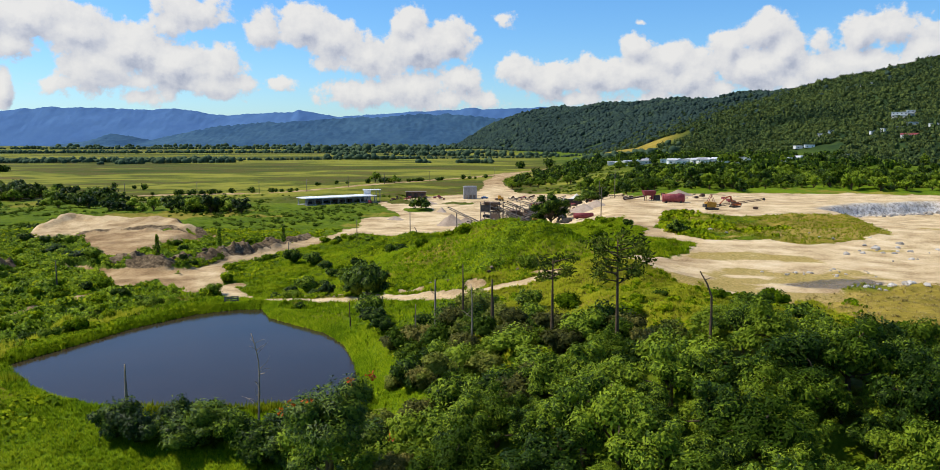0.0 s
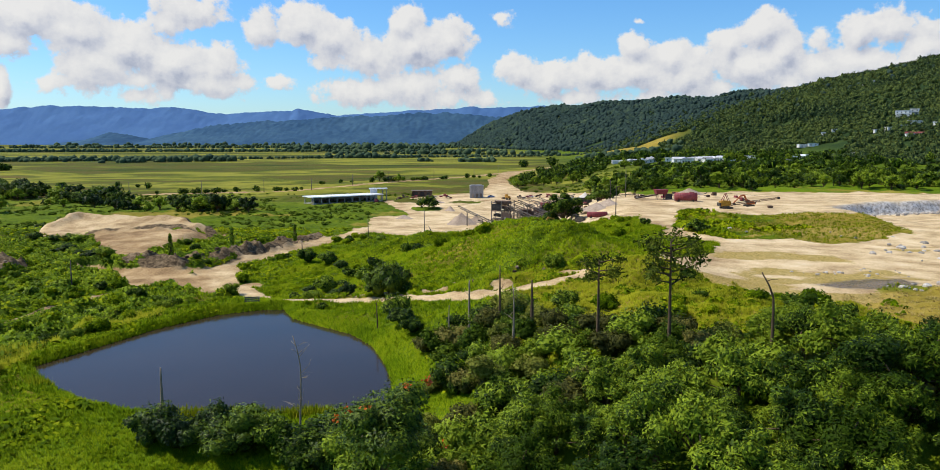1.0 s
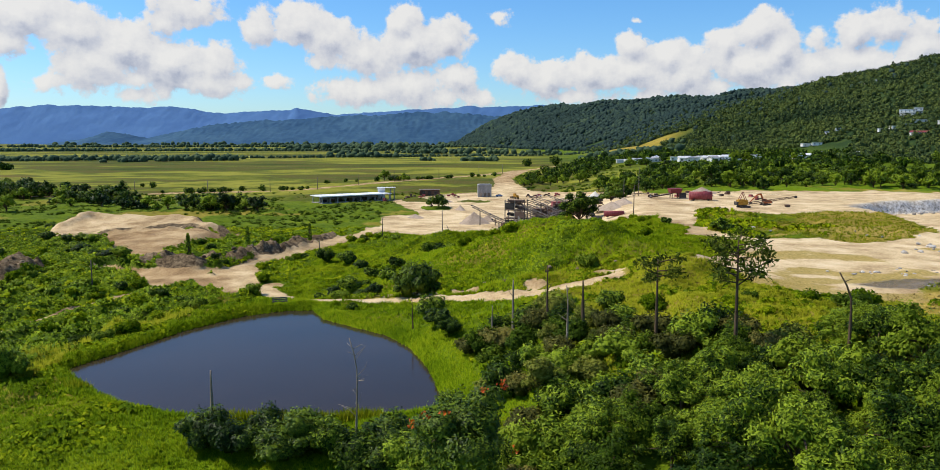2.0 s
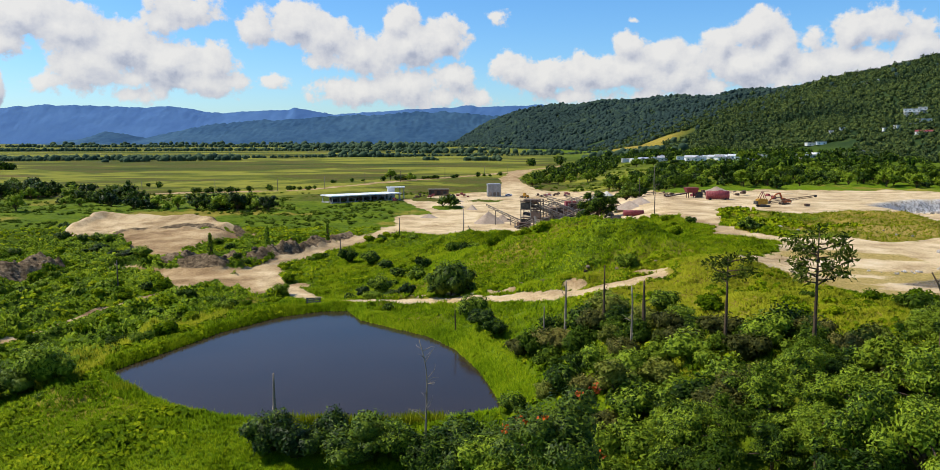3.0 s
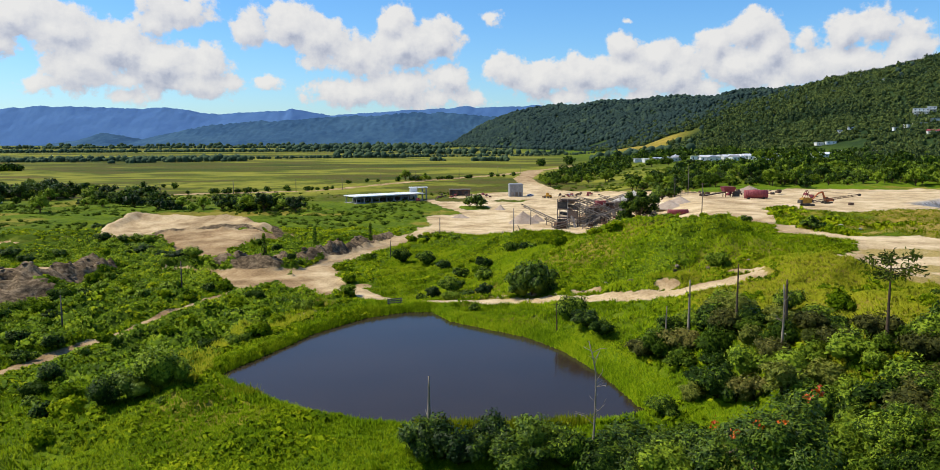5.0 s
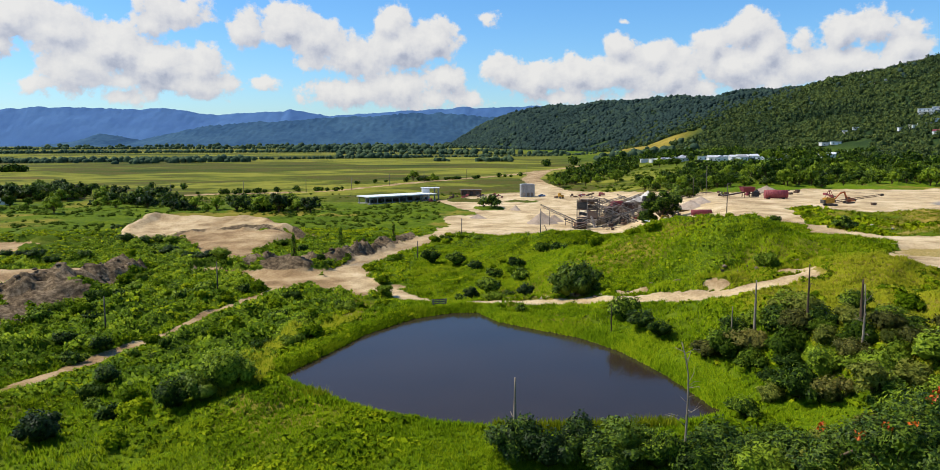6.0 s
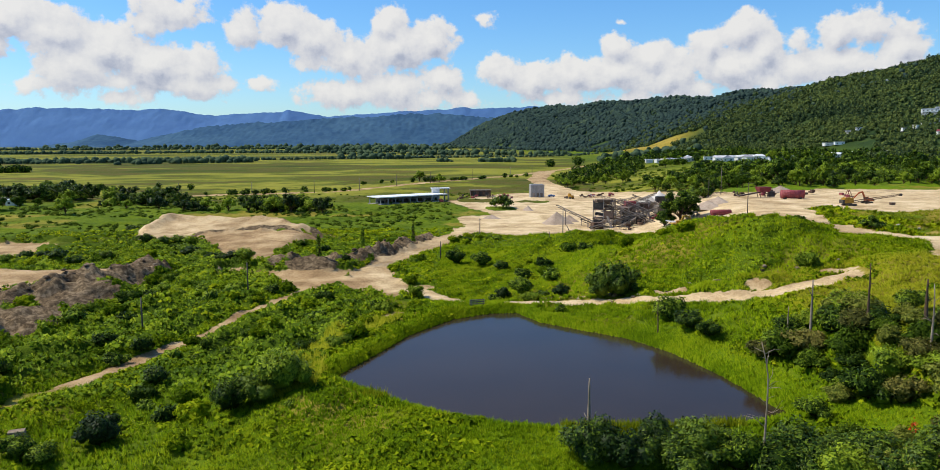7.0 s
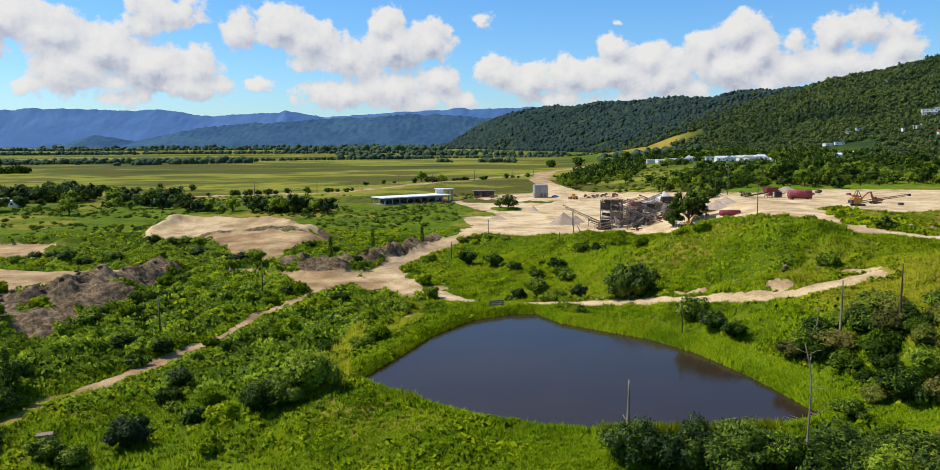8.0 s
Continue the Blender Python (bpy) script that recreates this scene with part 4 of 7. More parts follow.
def shrub(name, seed, height, spread, leaf, count, mats, label, category="shrub"):
    r = np.random.default_rng(seed)
    lobes = [(0, 0, height * 0.42, spread * 0.7, spread * 0.7, height * 0.5)]
    for k in range(6):
        a = 2 * math.pi * k / 6 + r.uniform(-0.5, 0.5)
        q = spread * r.uniform(0.35, 0.75)
        s = spread * r.uniform(0.3, 0.48)
        lobes.append((q * math.cos(a), q * math.sin(a), height * r.uniform(0.25, 0.68), s, s, s * r.uniform(0.7, 1.1)))
    plant = new(name)
    part("stem", tri_mesh("stem", limbs(height * 0.6, 0.03 * height, [q[:3] for q in lobes[1:]], r, 5), [BARK], True), plant)
    part("foliage", crown_mesh("foliage", crown_pieces(lobes, count, leaf, r, 1.4, 0.75, -0.2), mats), plant)
    return tagged(plant, label, category)


def put(thing, x, y, scale=1.0, turn=0.0, sink=0.15, z=None, tilt=0.0):
    thing.matrix_basis = pose(x, y, (at(x, y) if z is None else z) - sink, tilt, 0, turn) @ Matrix.Diagonal((scale, scale, scale, 1))


def more(thing, x, y, scale=1.0, turn=0.0, sink=0.15, tall=1.0, z=None):
    """A copy of a plant, of another size and turn."""
    c = copy_thing(thing, Matrix())
    c.matrix_basis = pose(x, y, (at(x, y) if z is None else z) - sink, 0, 0, turn) @ Matrix.Diagonal((scale, scale, scale * tall, 1))
    return c


def many(base, kinds, places, seed, lo, hi, group, sink=0.2):
    """Plants at places (x, y): the first use of each kind is the thing itself."""
    r = random.Random(seed)
    used = set()
    zs = land(np.array([p[0] for p in places]), np.array([p[1] for p in places])) if len(places) else []
    for (x, y), z in zip(places, zs):
        k = r.randrange(len(kinds))
        s, turn, tall = r.uniform(lo, hi), r.uniform(0, 360), r.uniform(0.85, 1.2)
        m = pose(x, y, float(z) - sink, 0, 0, turn) @ Matrix.Diagonal((s, s, s * tall, 1))
        if k in used:
            copy_thing(kinds[k], Matrix()).matrix_basis = m
        else:
            kinds[k].matrix_basis = m
            used.add(k)
            tagged(kinds[k], group=group)
    for k in range(len(kinds)):
        if k not in used:
            for o in (*kinds[k].children_recursive, kinds[k]):
                bpy.data.objects.remove(o)


def spaced(n, x0, x1, y0, y1, gap, seed, keep):
    """Random places no nearer to one another than gap, where keep(x, y) holds."""
    r = np.random.default_rng(seed)
    xs, ys = r.uniform(x0, x1, n), r.uniform(y0, y1, n)
    ok = keep(xs, ys)
    cells, out = {}, []
    for x, y, k in zip(xs, ys, ok):
        if not k:
            continue
        c = (int(x // gap), int(y // gap))
        if all((x - q[0]) ** 2 + (y - q[1]) ** 2 >= gap * gap for i in (-1, 0, 1) for j in (-1, 0, 1) for q in cells.get((c[0] + i, c[1] + j), ())):
            cells.setdefault(c, []).append((x, y))
            out.append((float(x), float(y)))
    return out


# ---- the wood on the near ridge ----
WOOD = [broadleaf("broadleaf_tree", 100 + k, h, w, 0.23, int(3.1 * n), [mat], "dense green broad-leaved tree on the wooded ridge", "tree", 0.45, 15, 0.85)
        for k, (h, w, n, mat) in enumerate([(7.5, 3.6, 1600, LEAF_DARK), (6.5, 3.2, 1400, LEAF_MID), (8.5, 3.8, 1600, LEAF_DARK), (6.0, 3.4, 1400, LEAF_DARK), (7.0, 3.0, 1200, LEAF_MID), (5.5, 3.3, 1400, LEAF_DARK), (6.8, 3.5, 1400, LEAF_MID)])]


def in_wood(x, y):
    edge = np.interp(x, [-20, -6, 2, 10, 20, 25, 28, 35, 38, 46, 54, 80], [54, 62, 74, 80, 76, 78, 85, 85, 77, 74, 76, 78])
    west = np.interp(y, [40, 70, 85, 100], [-4, -2, 0, 4])
    return (y < edge + fbm(x, y, 12, 2, 81) * 5) & (x > west + fbm(x, y, 9, 2, 82) * 3) & (x < 0.66 * y + 10) & (np.hypot(x + 1, y - 84) > 4.5) & (np.hypot(x - 22.3, y - 71.5) > 4.2)


many(None, WOOD, spaced(9000, -12, 80, 44, 112, 3.15, 5, in_wood), 6, 0.5, 1.12, "trees of the near wood", 0.5)

# flame-coloured tulip tree, pines and the small tree over the lawn
def tulip_tree():
    tree = broadleaf("tulip_tree", 301, 13.5, 5.6, 0.23, 17000, [LEAF_DEEP], "tall dark green tree with orange-red flower clusters", "tree", 0.5, 12, 0.8)
    r = np.random.default_rng(302)
    n = 11
    d = r.normal(size=(n, 3))
    d[:, 2] = np.abs(d[:, 2]) * 0.8
    d /= np.linalg.norm(d, axis=1)[:, None]
    crown = next(o for o in tree.children if o.name.startswith("crown"))
    spots = np.array([v.co for v in crown.data.vertices])
    for q in (spots[np.argmax((spots - (0, 0, 7.5)) @ k)] for k in d):
        v, f = leaves(q + r.normal(scale=0.2, size=(9, 3)), r.normal(size=(9, 3)) / 1.7 + np.array((0, 0, 0.4)), 0.2, r)
        part("blossom", tri_mesh("blossom", [(v, f, 0)], [FLOWER]), tree, "orange-red blossom")
    return tree


def pine(name, seed, height, boughs, label, bare=0.6):
    """A pine: a straight trunk, bare below, with boughs that end in needle tufts."""
    r = np.random.default_rng(seed)
    tree = new(name)
    lean = r.uniform(-0.3, 0.3)
    pts = [(lean * s * s, 0, height * s - 0.3 * (s == 0)) for s in np.linspace(0, 1, 8)]
    part("trunk", tri_mesh("trunk", [(*tube(pts, np.linspace(0.24, 0.06, 8), 8), 0)], [BARK], True), tree)
    for k in range(boughs):
        s = bare + (0.98 - bare) * (k + 0.5) / boughs
        a = 2.4 * k + r.uniform(-0.5, 0.5)
        reach = (1.15 - 0.55 * s) * height * 0.36 * r.uniform(0.6, 1.1)
        p0 = np.array((lean * s * s, 0, height * s))
        p1 = p0 + np.array((math.cos(a) * reach * 0.6, math.sin(a) * reach * 0.6, reach * 0.12))
        p2 = p0 + np.array((math.cos(a) * reach, math.sin(a) * reach, reach * r.uniform(0.2, 0.42)))
        bough = part("bough", tri_mesh("bough", [(*tube([p0, p1, p2], [0.09, 0.06, 0.02], 5), 0)], [BARK], True), tree)
        for q in (p1 * 0.5 + p2 * 0.5, p2, p2 + r.normal(scale=0.4, size=3)):
            c = q + r.normal(scale=(0.42, 0.42, 0.3), size=(26, 3))
            nv = r.normal(size=(26, 3)) + (0, 0, 0.6)
            nv /= np.linalg.norm(nv, axis=1)[:, None]
            v, f = leaves(c, nv, 0.2, r, 3.0)
            part("needle_tuft", tri_mesh("needle_tuft", [(v, f, 0)], [LEAF_PINE]), bough)["kind"] = "stuff"
    return tagged(tree, label, "pine tree")


put(tulip_tree(), -12.6, 66.5, 1.08, 20)
put(pine("pine_tree", 311, 12.6, 17, "tall pine with open crown and bare lower trunk"), 16.1, 83.2, 1.0, 40)
put(pine("pine_tree", 312, 10.3, 8, "slender half-dead pine with thin crown", 0.72), 9.9, 91.6, 1.0, 100)
put(broadleaf("leaning_tree", 321, 6.2, 3.0, 0.3, 2000, [LEAF_OLIVE], "small open tree leaning over the lawn", "tree", 0.4, 6, 0.5), -3.2, 86.5, 1.0, 60, tilt=-8)


def snag(name, seed, height, radius, branches, mat, label, bend=0.3, hook=0.0):
    """A dead trunk: bent a little, broken at the top, with stubs of branches."""
    r = np.random.default_rng(seed)
    thing = new(name)
    b = r.uniform(-1, 1, 2) * bend
    pts = []
    for s in np.linspace(0, 1, 9):
        pts.append((b[0] * math.sin(3 * s) * s + hook * max(0, s - 0.72) ** 1.5 * 8, b[1] * math.sin(2.2 * s) * s, height * s - 0.5 * (s == 0)))
    part("trunk", tri_mesh("trunk", [(*tube(pts, radius * np.linspace(1.2, 0.38, 9) * r.uniform(0.9, 1.1, 9), 8), 0)], [mat], True), thing)
    for k in range(branches):
        s = r.uniform(0.35, 0.95)
        i = s * 8
        p = np.array(pts[int(i)]) * (1 - i % 1) + np.array(pts[min(8, int(i) + 1)]) * (i % 1)
        a, reach = r.uniform(0, 6.28), height * r.uniform(0.08, 0.2) * (1.2 - 0.5 * s)
        d = np.array((math.cos(a), math.sin(a), r.uniform(-0.1, 0.7)))
        q = p + d * reach * 0.55 + (0, 0, 0.1 * reach)
        e = q + (d + r.normal(scale=0.45, size=3)) * reach * 0.5
        part("branch", tri_mesh("branch", [(*tube([p, q, e], [radius * 0.3, radius * 0.2, radius * 0.07], 5), 0)], [mat], True), thing)
    return tagged(thing, label, "dead tree", "dead trunks")


GREY_SNAG, DARK_SNAG = "bleached grey dead tree with bare stubs", "dark dead trunk standing in green scrub"
for k, (x, y, h, rad, nb, mat, label, bend, hook) in enumerate([
        (-23.7, 83.7, 13.2, 0.12, 15, DEADWOOD, "silvery dead tree with bare twisted branches", 0.4, -0.5), (-40.3, 88.1, 8.0, 0.17, 1, DEADWOOD, "broken grey dead trunk among bank shrubs", 0.1, 0),
        (-21.0, 133.5, 5.2, 0.09, 5, BARK, DARK_SNAG, 0.2, 0), (-8.3, 114.4, 6.8, 0.11, 0, DEADWOOD, GREY_SNAG, 0.2, 0.1), (-5.2, 114.0, 8.6, 0.16, 1, DEADWOOD, GREY_SNAG, 0.08, 0),
        (-1.0, 107.4, 9.2, 0.14, 2, BARK, DARK_SNAG, 0.08, 0), (0.2, 96.0, 9.4, 0.12, 6, DEADWOOD, "forked grey dead tree on the scrubby slope", 0.15, -0.1), (3.0, 101.6, 7.2, 0.20, 2, BARK, DARK_SNAG, 0.2, 0),
        (23.6, 74.5, 9.8, 0.17, 1, BARK, "tall bare dead trunk with a hooked broken top", 0.2, -1.0)]):
    put(snag("dead_tree", 330 + k, h, rad * (1.0 if k in (0, 8) else 1.3), nb, mat, label, bend, hook), x, y, 1.0, 0 if hook else 37 * k, 0.3)


def vine_trunk(seed, height, label):
    """A dead trunk wrapped in creepers."""
    r = np.random.default_rng(seed)
    thing = new("vine_covered_trunk")
    part("trunk", tri_mesh("trunk", [(*tube([(0, 0, -0.4), (0.1, 0, height * 0.5), (0, 0.1, height)], [0.35, 0.3, 0.18], 7), 0)], [BARK], True), thing)
    n = 260
    s = r.uniform(0, 1, n) ** 1.2
    a = r.uniform(0, 6.28, n)
    wide = 1.15 - 0.75 * s + 0.12 * np.sin(s * 17)
    d = np.stack([np.cos(a), np.sin(a), r.uniform(-0.2, 0.6, n)], 1)
    c = np.stack([np.cos(a) * wide * 0.8, np.sin(a) * wide * 0.8, s * height], 1)
    v, f = leaves(c, d, 0.45, r)
    part("creeper", tri_mesh("creeper", [(v, f, 0)], [LEAF_DARK]), thing)
    return tagged(thing, label, "dead tree", "creeper-clad trunks")


for k, (x, y, h) in enumerate([(-82.6, 253.8, 7.3), (-68.1, 281.3, 7.2), (-91.3, 224.5, 7.4), (-119.7, 117.0, 7.4)]):
    put(vine_trunk(350 + k, h, "dead trunk wrapped in dark green creepers"), x, y)

# ---- shrubs ----
BANK = [shrub("bank_shrub", 400 + k, 3.8, 2.9, 0.25, 3800, [m], "dark glossy green shrub on the pond bank") for k, m in enumerate((LEAF_DARK, LEAF_DEEP, LEAF_DARK))]
many(None, BANK, [(-40.6, 86.0), (-37.2, 84.6), (-33.4, 85.8), (-29.6, 85.2), (-26.4, 83.4), (-23.2, 81.6), (-20.4, 80.6), (-17.4, 79.6), (-15.4, 76.5), (-31.5, 83.0), (-20, 83.8), (-17.2, 83.2), (-14.2, 82.6), (-12, 79), (-79.4, 107.4), (-76.4, 109.0), (-82.6, 106.4)], 61, 0.95, 1.4, "shrubs on the pond bank")
BUSH = [shrub("dark_bush", 410 + k, 4.6, 2.9, 0.38, 2000, [m], "rounded dark green bush in tall grass") for k, m in enumerate((LEAF_DEEP, LEAF_DARK))]
many(None, BUSH, [(-31.7, 169.5), (-38.6, 182.5), (-43, 184), (-35.0, 173), (-53.2, 232), (-41, 217.5), (-46, 226), (-18.6, 137.6), (-14.4, 128), (-16.4, 131.5), (-1.4, 116.3), (1.0, 118), (-9.0, 112), (8.5, 114.5),
                  (-98, 122), (-96.5, 100.5), (-104, 97), (-101, 96), (-122, 120), (-118.5, 113.5), (-113, 100.5)], 62, 0.6, 1.05, "dark bushes in the grass")

HEDGE = [(-182, 322), (-177, 325), (-171, 316), (-145, 278), (-149, 281), (-154, 278), (-159, 276), (-136, 253), (-131, 248), (-127, 243), (-122, 239), (-118, 235), (-113, 231), (-160, 247), (-184, 248), (-178, 245), (-172, 243), (-165, 239), (-187, 241), (-139, 258)]
for x, y in HEDGE:
    more(BUSH[abs(int(x)) % 2], x, y, 0.75 + 0.35 * (abs(x * 7.3) % 1), 40 * x, 0.3, 0.8)

for x, y, s in ((-20.6, 163.4, 1.3), (-24.4, 163.8, 1.1), (-22.2, 164.2, 1.25)):
    more(BUSH[0], x, y, s, 40 * x, 0.3, 1.3)


def scrub_slope(x, y):
    return (bare_soil(x, y) < 0.1) & (area_distance(x, y, POND) > 4) & (x > -12.5 + fbm(x, y, 10, 2, 83) * 3) & (y < 119 - 1.75 * np.maximum(x, 0) + fbm(x, y, 14, 2, 84) * 12) & (fbm(x, y, 11, 2, 87) > -0.95 + 0.036 * np.maximum(y - 98, 0)) & (lawn(x, y) < 0.3) & ~in_wood(x, y)


SLOPE = [shrub("scrub_bush", 420 + k, 3.0, 2.1, 0.26, 1800, [m], lab) for k, (m, lab) in enumerate(((LEAF_DARK, "leafy dark green scrub bush on the slope"), (LEAF_MID, "leafy green scrub bush on the slope"), (LEAF_OLIVE, "olive dry scrub bush on the slope"), (LEAF_DARK, "leafy dark green scrub bush on the slope"), (LEAF_TAWNY, "tawny half-dead scrub bush on the slope")))]
many(None, SLOPE, spaced(2200, -16, 34, 70, 140, 2.7, 71, scrub_slope), 72, 0.7, 1.45, "scrub on the slope")


def low_scrub(x, y):
    return (bare_soil(x, y) < 0.05) & (spoil_mask(x, y) < 0.1) & (area_distance(x, y, POND) > 3) & (fbm(x, y, 16, 3, 85) > 0.1) & (lawn(x, y) < 0.3) & ((x < -62) | ((y > 150) & (x < 50) & (fbm(x, y, 22, 2, 86) > 0.2)) | ((x > 2) & (x < 46) & (y > 84) & (y < 150) & ~in_wood(x, y)))


LOW = [shrub("low_shrub", 430 + k, 1.5, 1.35, 0.26, 620, [m], "low leafy shrub in the rough meadow") for k, m in enumerate((LEAF_MID, LEAF_DARK, WEED, WEED))]
many(None, LOW, spaced(3600, -170, 60, 84, 300, 4.2, 73, low_scrub), 74, 0.7, 2.0, "low shrubs of the meadow")


# ---- grass, weeds and reeds ----
SLOPE_X, SLOPE_Y = np.arange(-235, 140, 1.25), np.arange(56, 340, 1.25)
SLOPE_Z = land(*np.meshgrid(SLOPE_X, SLOPE_Y))


def ground_normals(x, y):
    """The upward normals of the ground at places."""
    i = np.clip(((x - SLOPE_X[0]) / 1.25).astype(int), 1, len(SLOPE_X) - 2)
    j = np.clip(((y - SLOPE_Y[0]) / 1.25).astype(int), 1, len(SLOPE_Y) - 2)
    n = np.stack([(SLOPE_Z[j, i - 1] - SLOPE_Z[j, i + 1]) / 2.5, (SLOPE_Z[j - 1, i] - SLOPE_Z[j + 1, i]) / 2.5, np.full(len(x), 0.8)], 1)
    return n / np.linalg.norm(n, axis=1)[:, None]


def scatter_mesh(name, x, y, z, template, width, tall, r, mats, label, category, soft=False):
    """One mesh of many small plants: template (faces, k corners, 3) turned and sized at each place; soft ones shade with the lie of the ground."""
    n = len(x)
    nf, k, _ = template.shape[1:]
    pick = r.integers(len(template), size=n)
    t = template[pick]
    a = r.uniform(0, 6.283, n)[:, None, None]
    c, s = np.cos(a), np.sin(a)
    px = (t[..., 0] * c - t[..., 1] * s) * width[:, None, None] + x[:, None, None]
    py = (t[..., 0] * s + t[..., 1] * c) * width[:, None, None] + y[:, None, None]
    pz = t[..., 2] * tall[:, None, None] + z[:, None, None]
    v = np.stack([px, py, pz], -1)
    if not soft:
        me = mesh_from(name, v.reshape(-1, 3), np.arange(n * nf * k).reshape(-1, k), mats)
        return tagged(new(name, me), label, category, kind="stuff")
    v = v.reshape(-1, k, 3)
    face = np.cross(v[:, 1] - v[:, 0], v[:, 2] - v[:, 0])
    face /= np.linalg.norm(face, axis=1)[:, None] + 1e-9
    turn = face @ np.array((0.0, -0.94, 0.34)) < 0
    v[turn] = v[turn][:, ::-1]
    face[turn] *= -1
    up = np.repeat(ground_normals(x, y), nf, 0) + 0.45 * face
    up /= np.linalg.norm(up, axis=1)[:, None]
    me = mesh_from(name, v.reshape(-1, 3), np.arange(n * nf * k).reshape(-1, k), mats, True)
    me.normals_split_custom_set_from_vertices(np.repeat(up, k, 0))
    return tagged(new(name, me), label, category, kind="stuff")


def blade_templates(r, kinds=6, blades=5):
    out = np.zeros((kinds, blades, 3, 3))
    for i in range(kinds):
        for b in range(blades):
            a, lean = r.uniform(0, 6.28), r.uniform(0.15, 0.75)
            q = r.uniform(0, 0.3)
            root = np.array((math.cos(a) * q, math.sin(a) * q, -0.1))
            side = np.array((-math.sin(a), math.cos(a), 0)) * r.uniform(0.09, 0.17)
            out[i, b] = root - side, root + side, root + (math.cos(a) * lean, math.sin(a) * lean, r.uniform(0.7, 1.1))
    return out


def leafy_templates(r, kinds=6, sprays=9, leaf=0.62):
    out = np.zeros((kinds, sprays, 4, 3))
    for i in range(kinds):
        d = r.normal(size=(sprays, 3))
        d[:, 2] = np.abs(d[:, 2]) + 0.3
        d /= np.linalg.norm(d, axis=1)[:, None]
        c = d * np.array((0.75, 0.75, 0.85)) * r.uniform(0.7, 1.1, (sprays, 1))
        nv = d + r.normal(scale=0.4, size=(sprays, 3))
        nv /= np.linalg.norm(nv, axis=1)[:, None]
        v, _ = leaves(c, nv, leaf, r, 1.5)
        out[i] = v.reshape(sprays, 4, 3)
    return out


def green(x, y):
    return (bare_soil(x, y) < 0.25) & (spoil_mask(x, y) < 0.35) & (area_distance(x, y, POND) > 0.6)


def meadow_places(n, x0, x1, y0, y1, seed, keep):
    x, y, r = ground_points(n, x0, x1, y0, y1, seed)
    ok = green(x, y) & keep(x, y) & (np.abs(x + 25) < 0.75 * y + 35)
    return x[ok], y[ok], land(x[ok], y[ok]), r


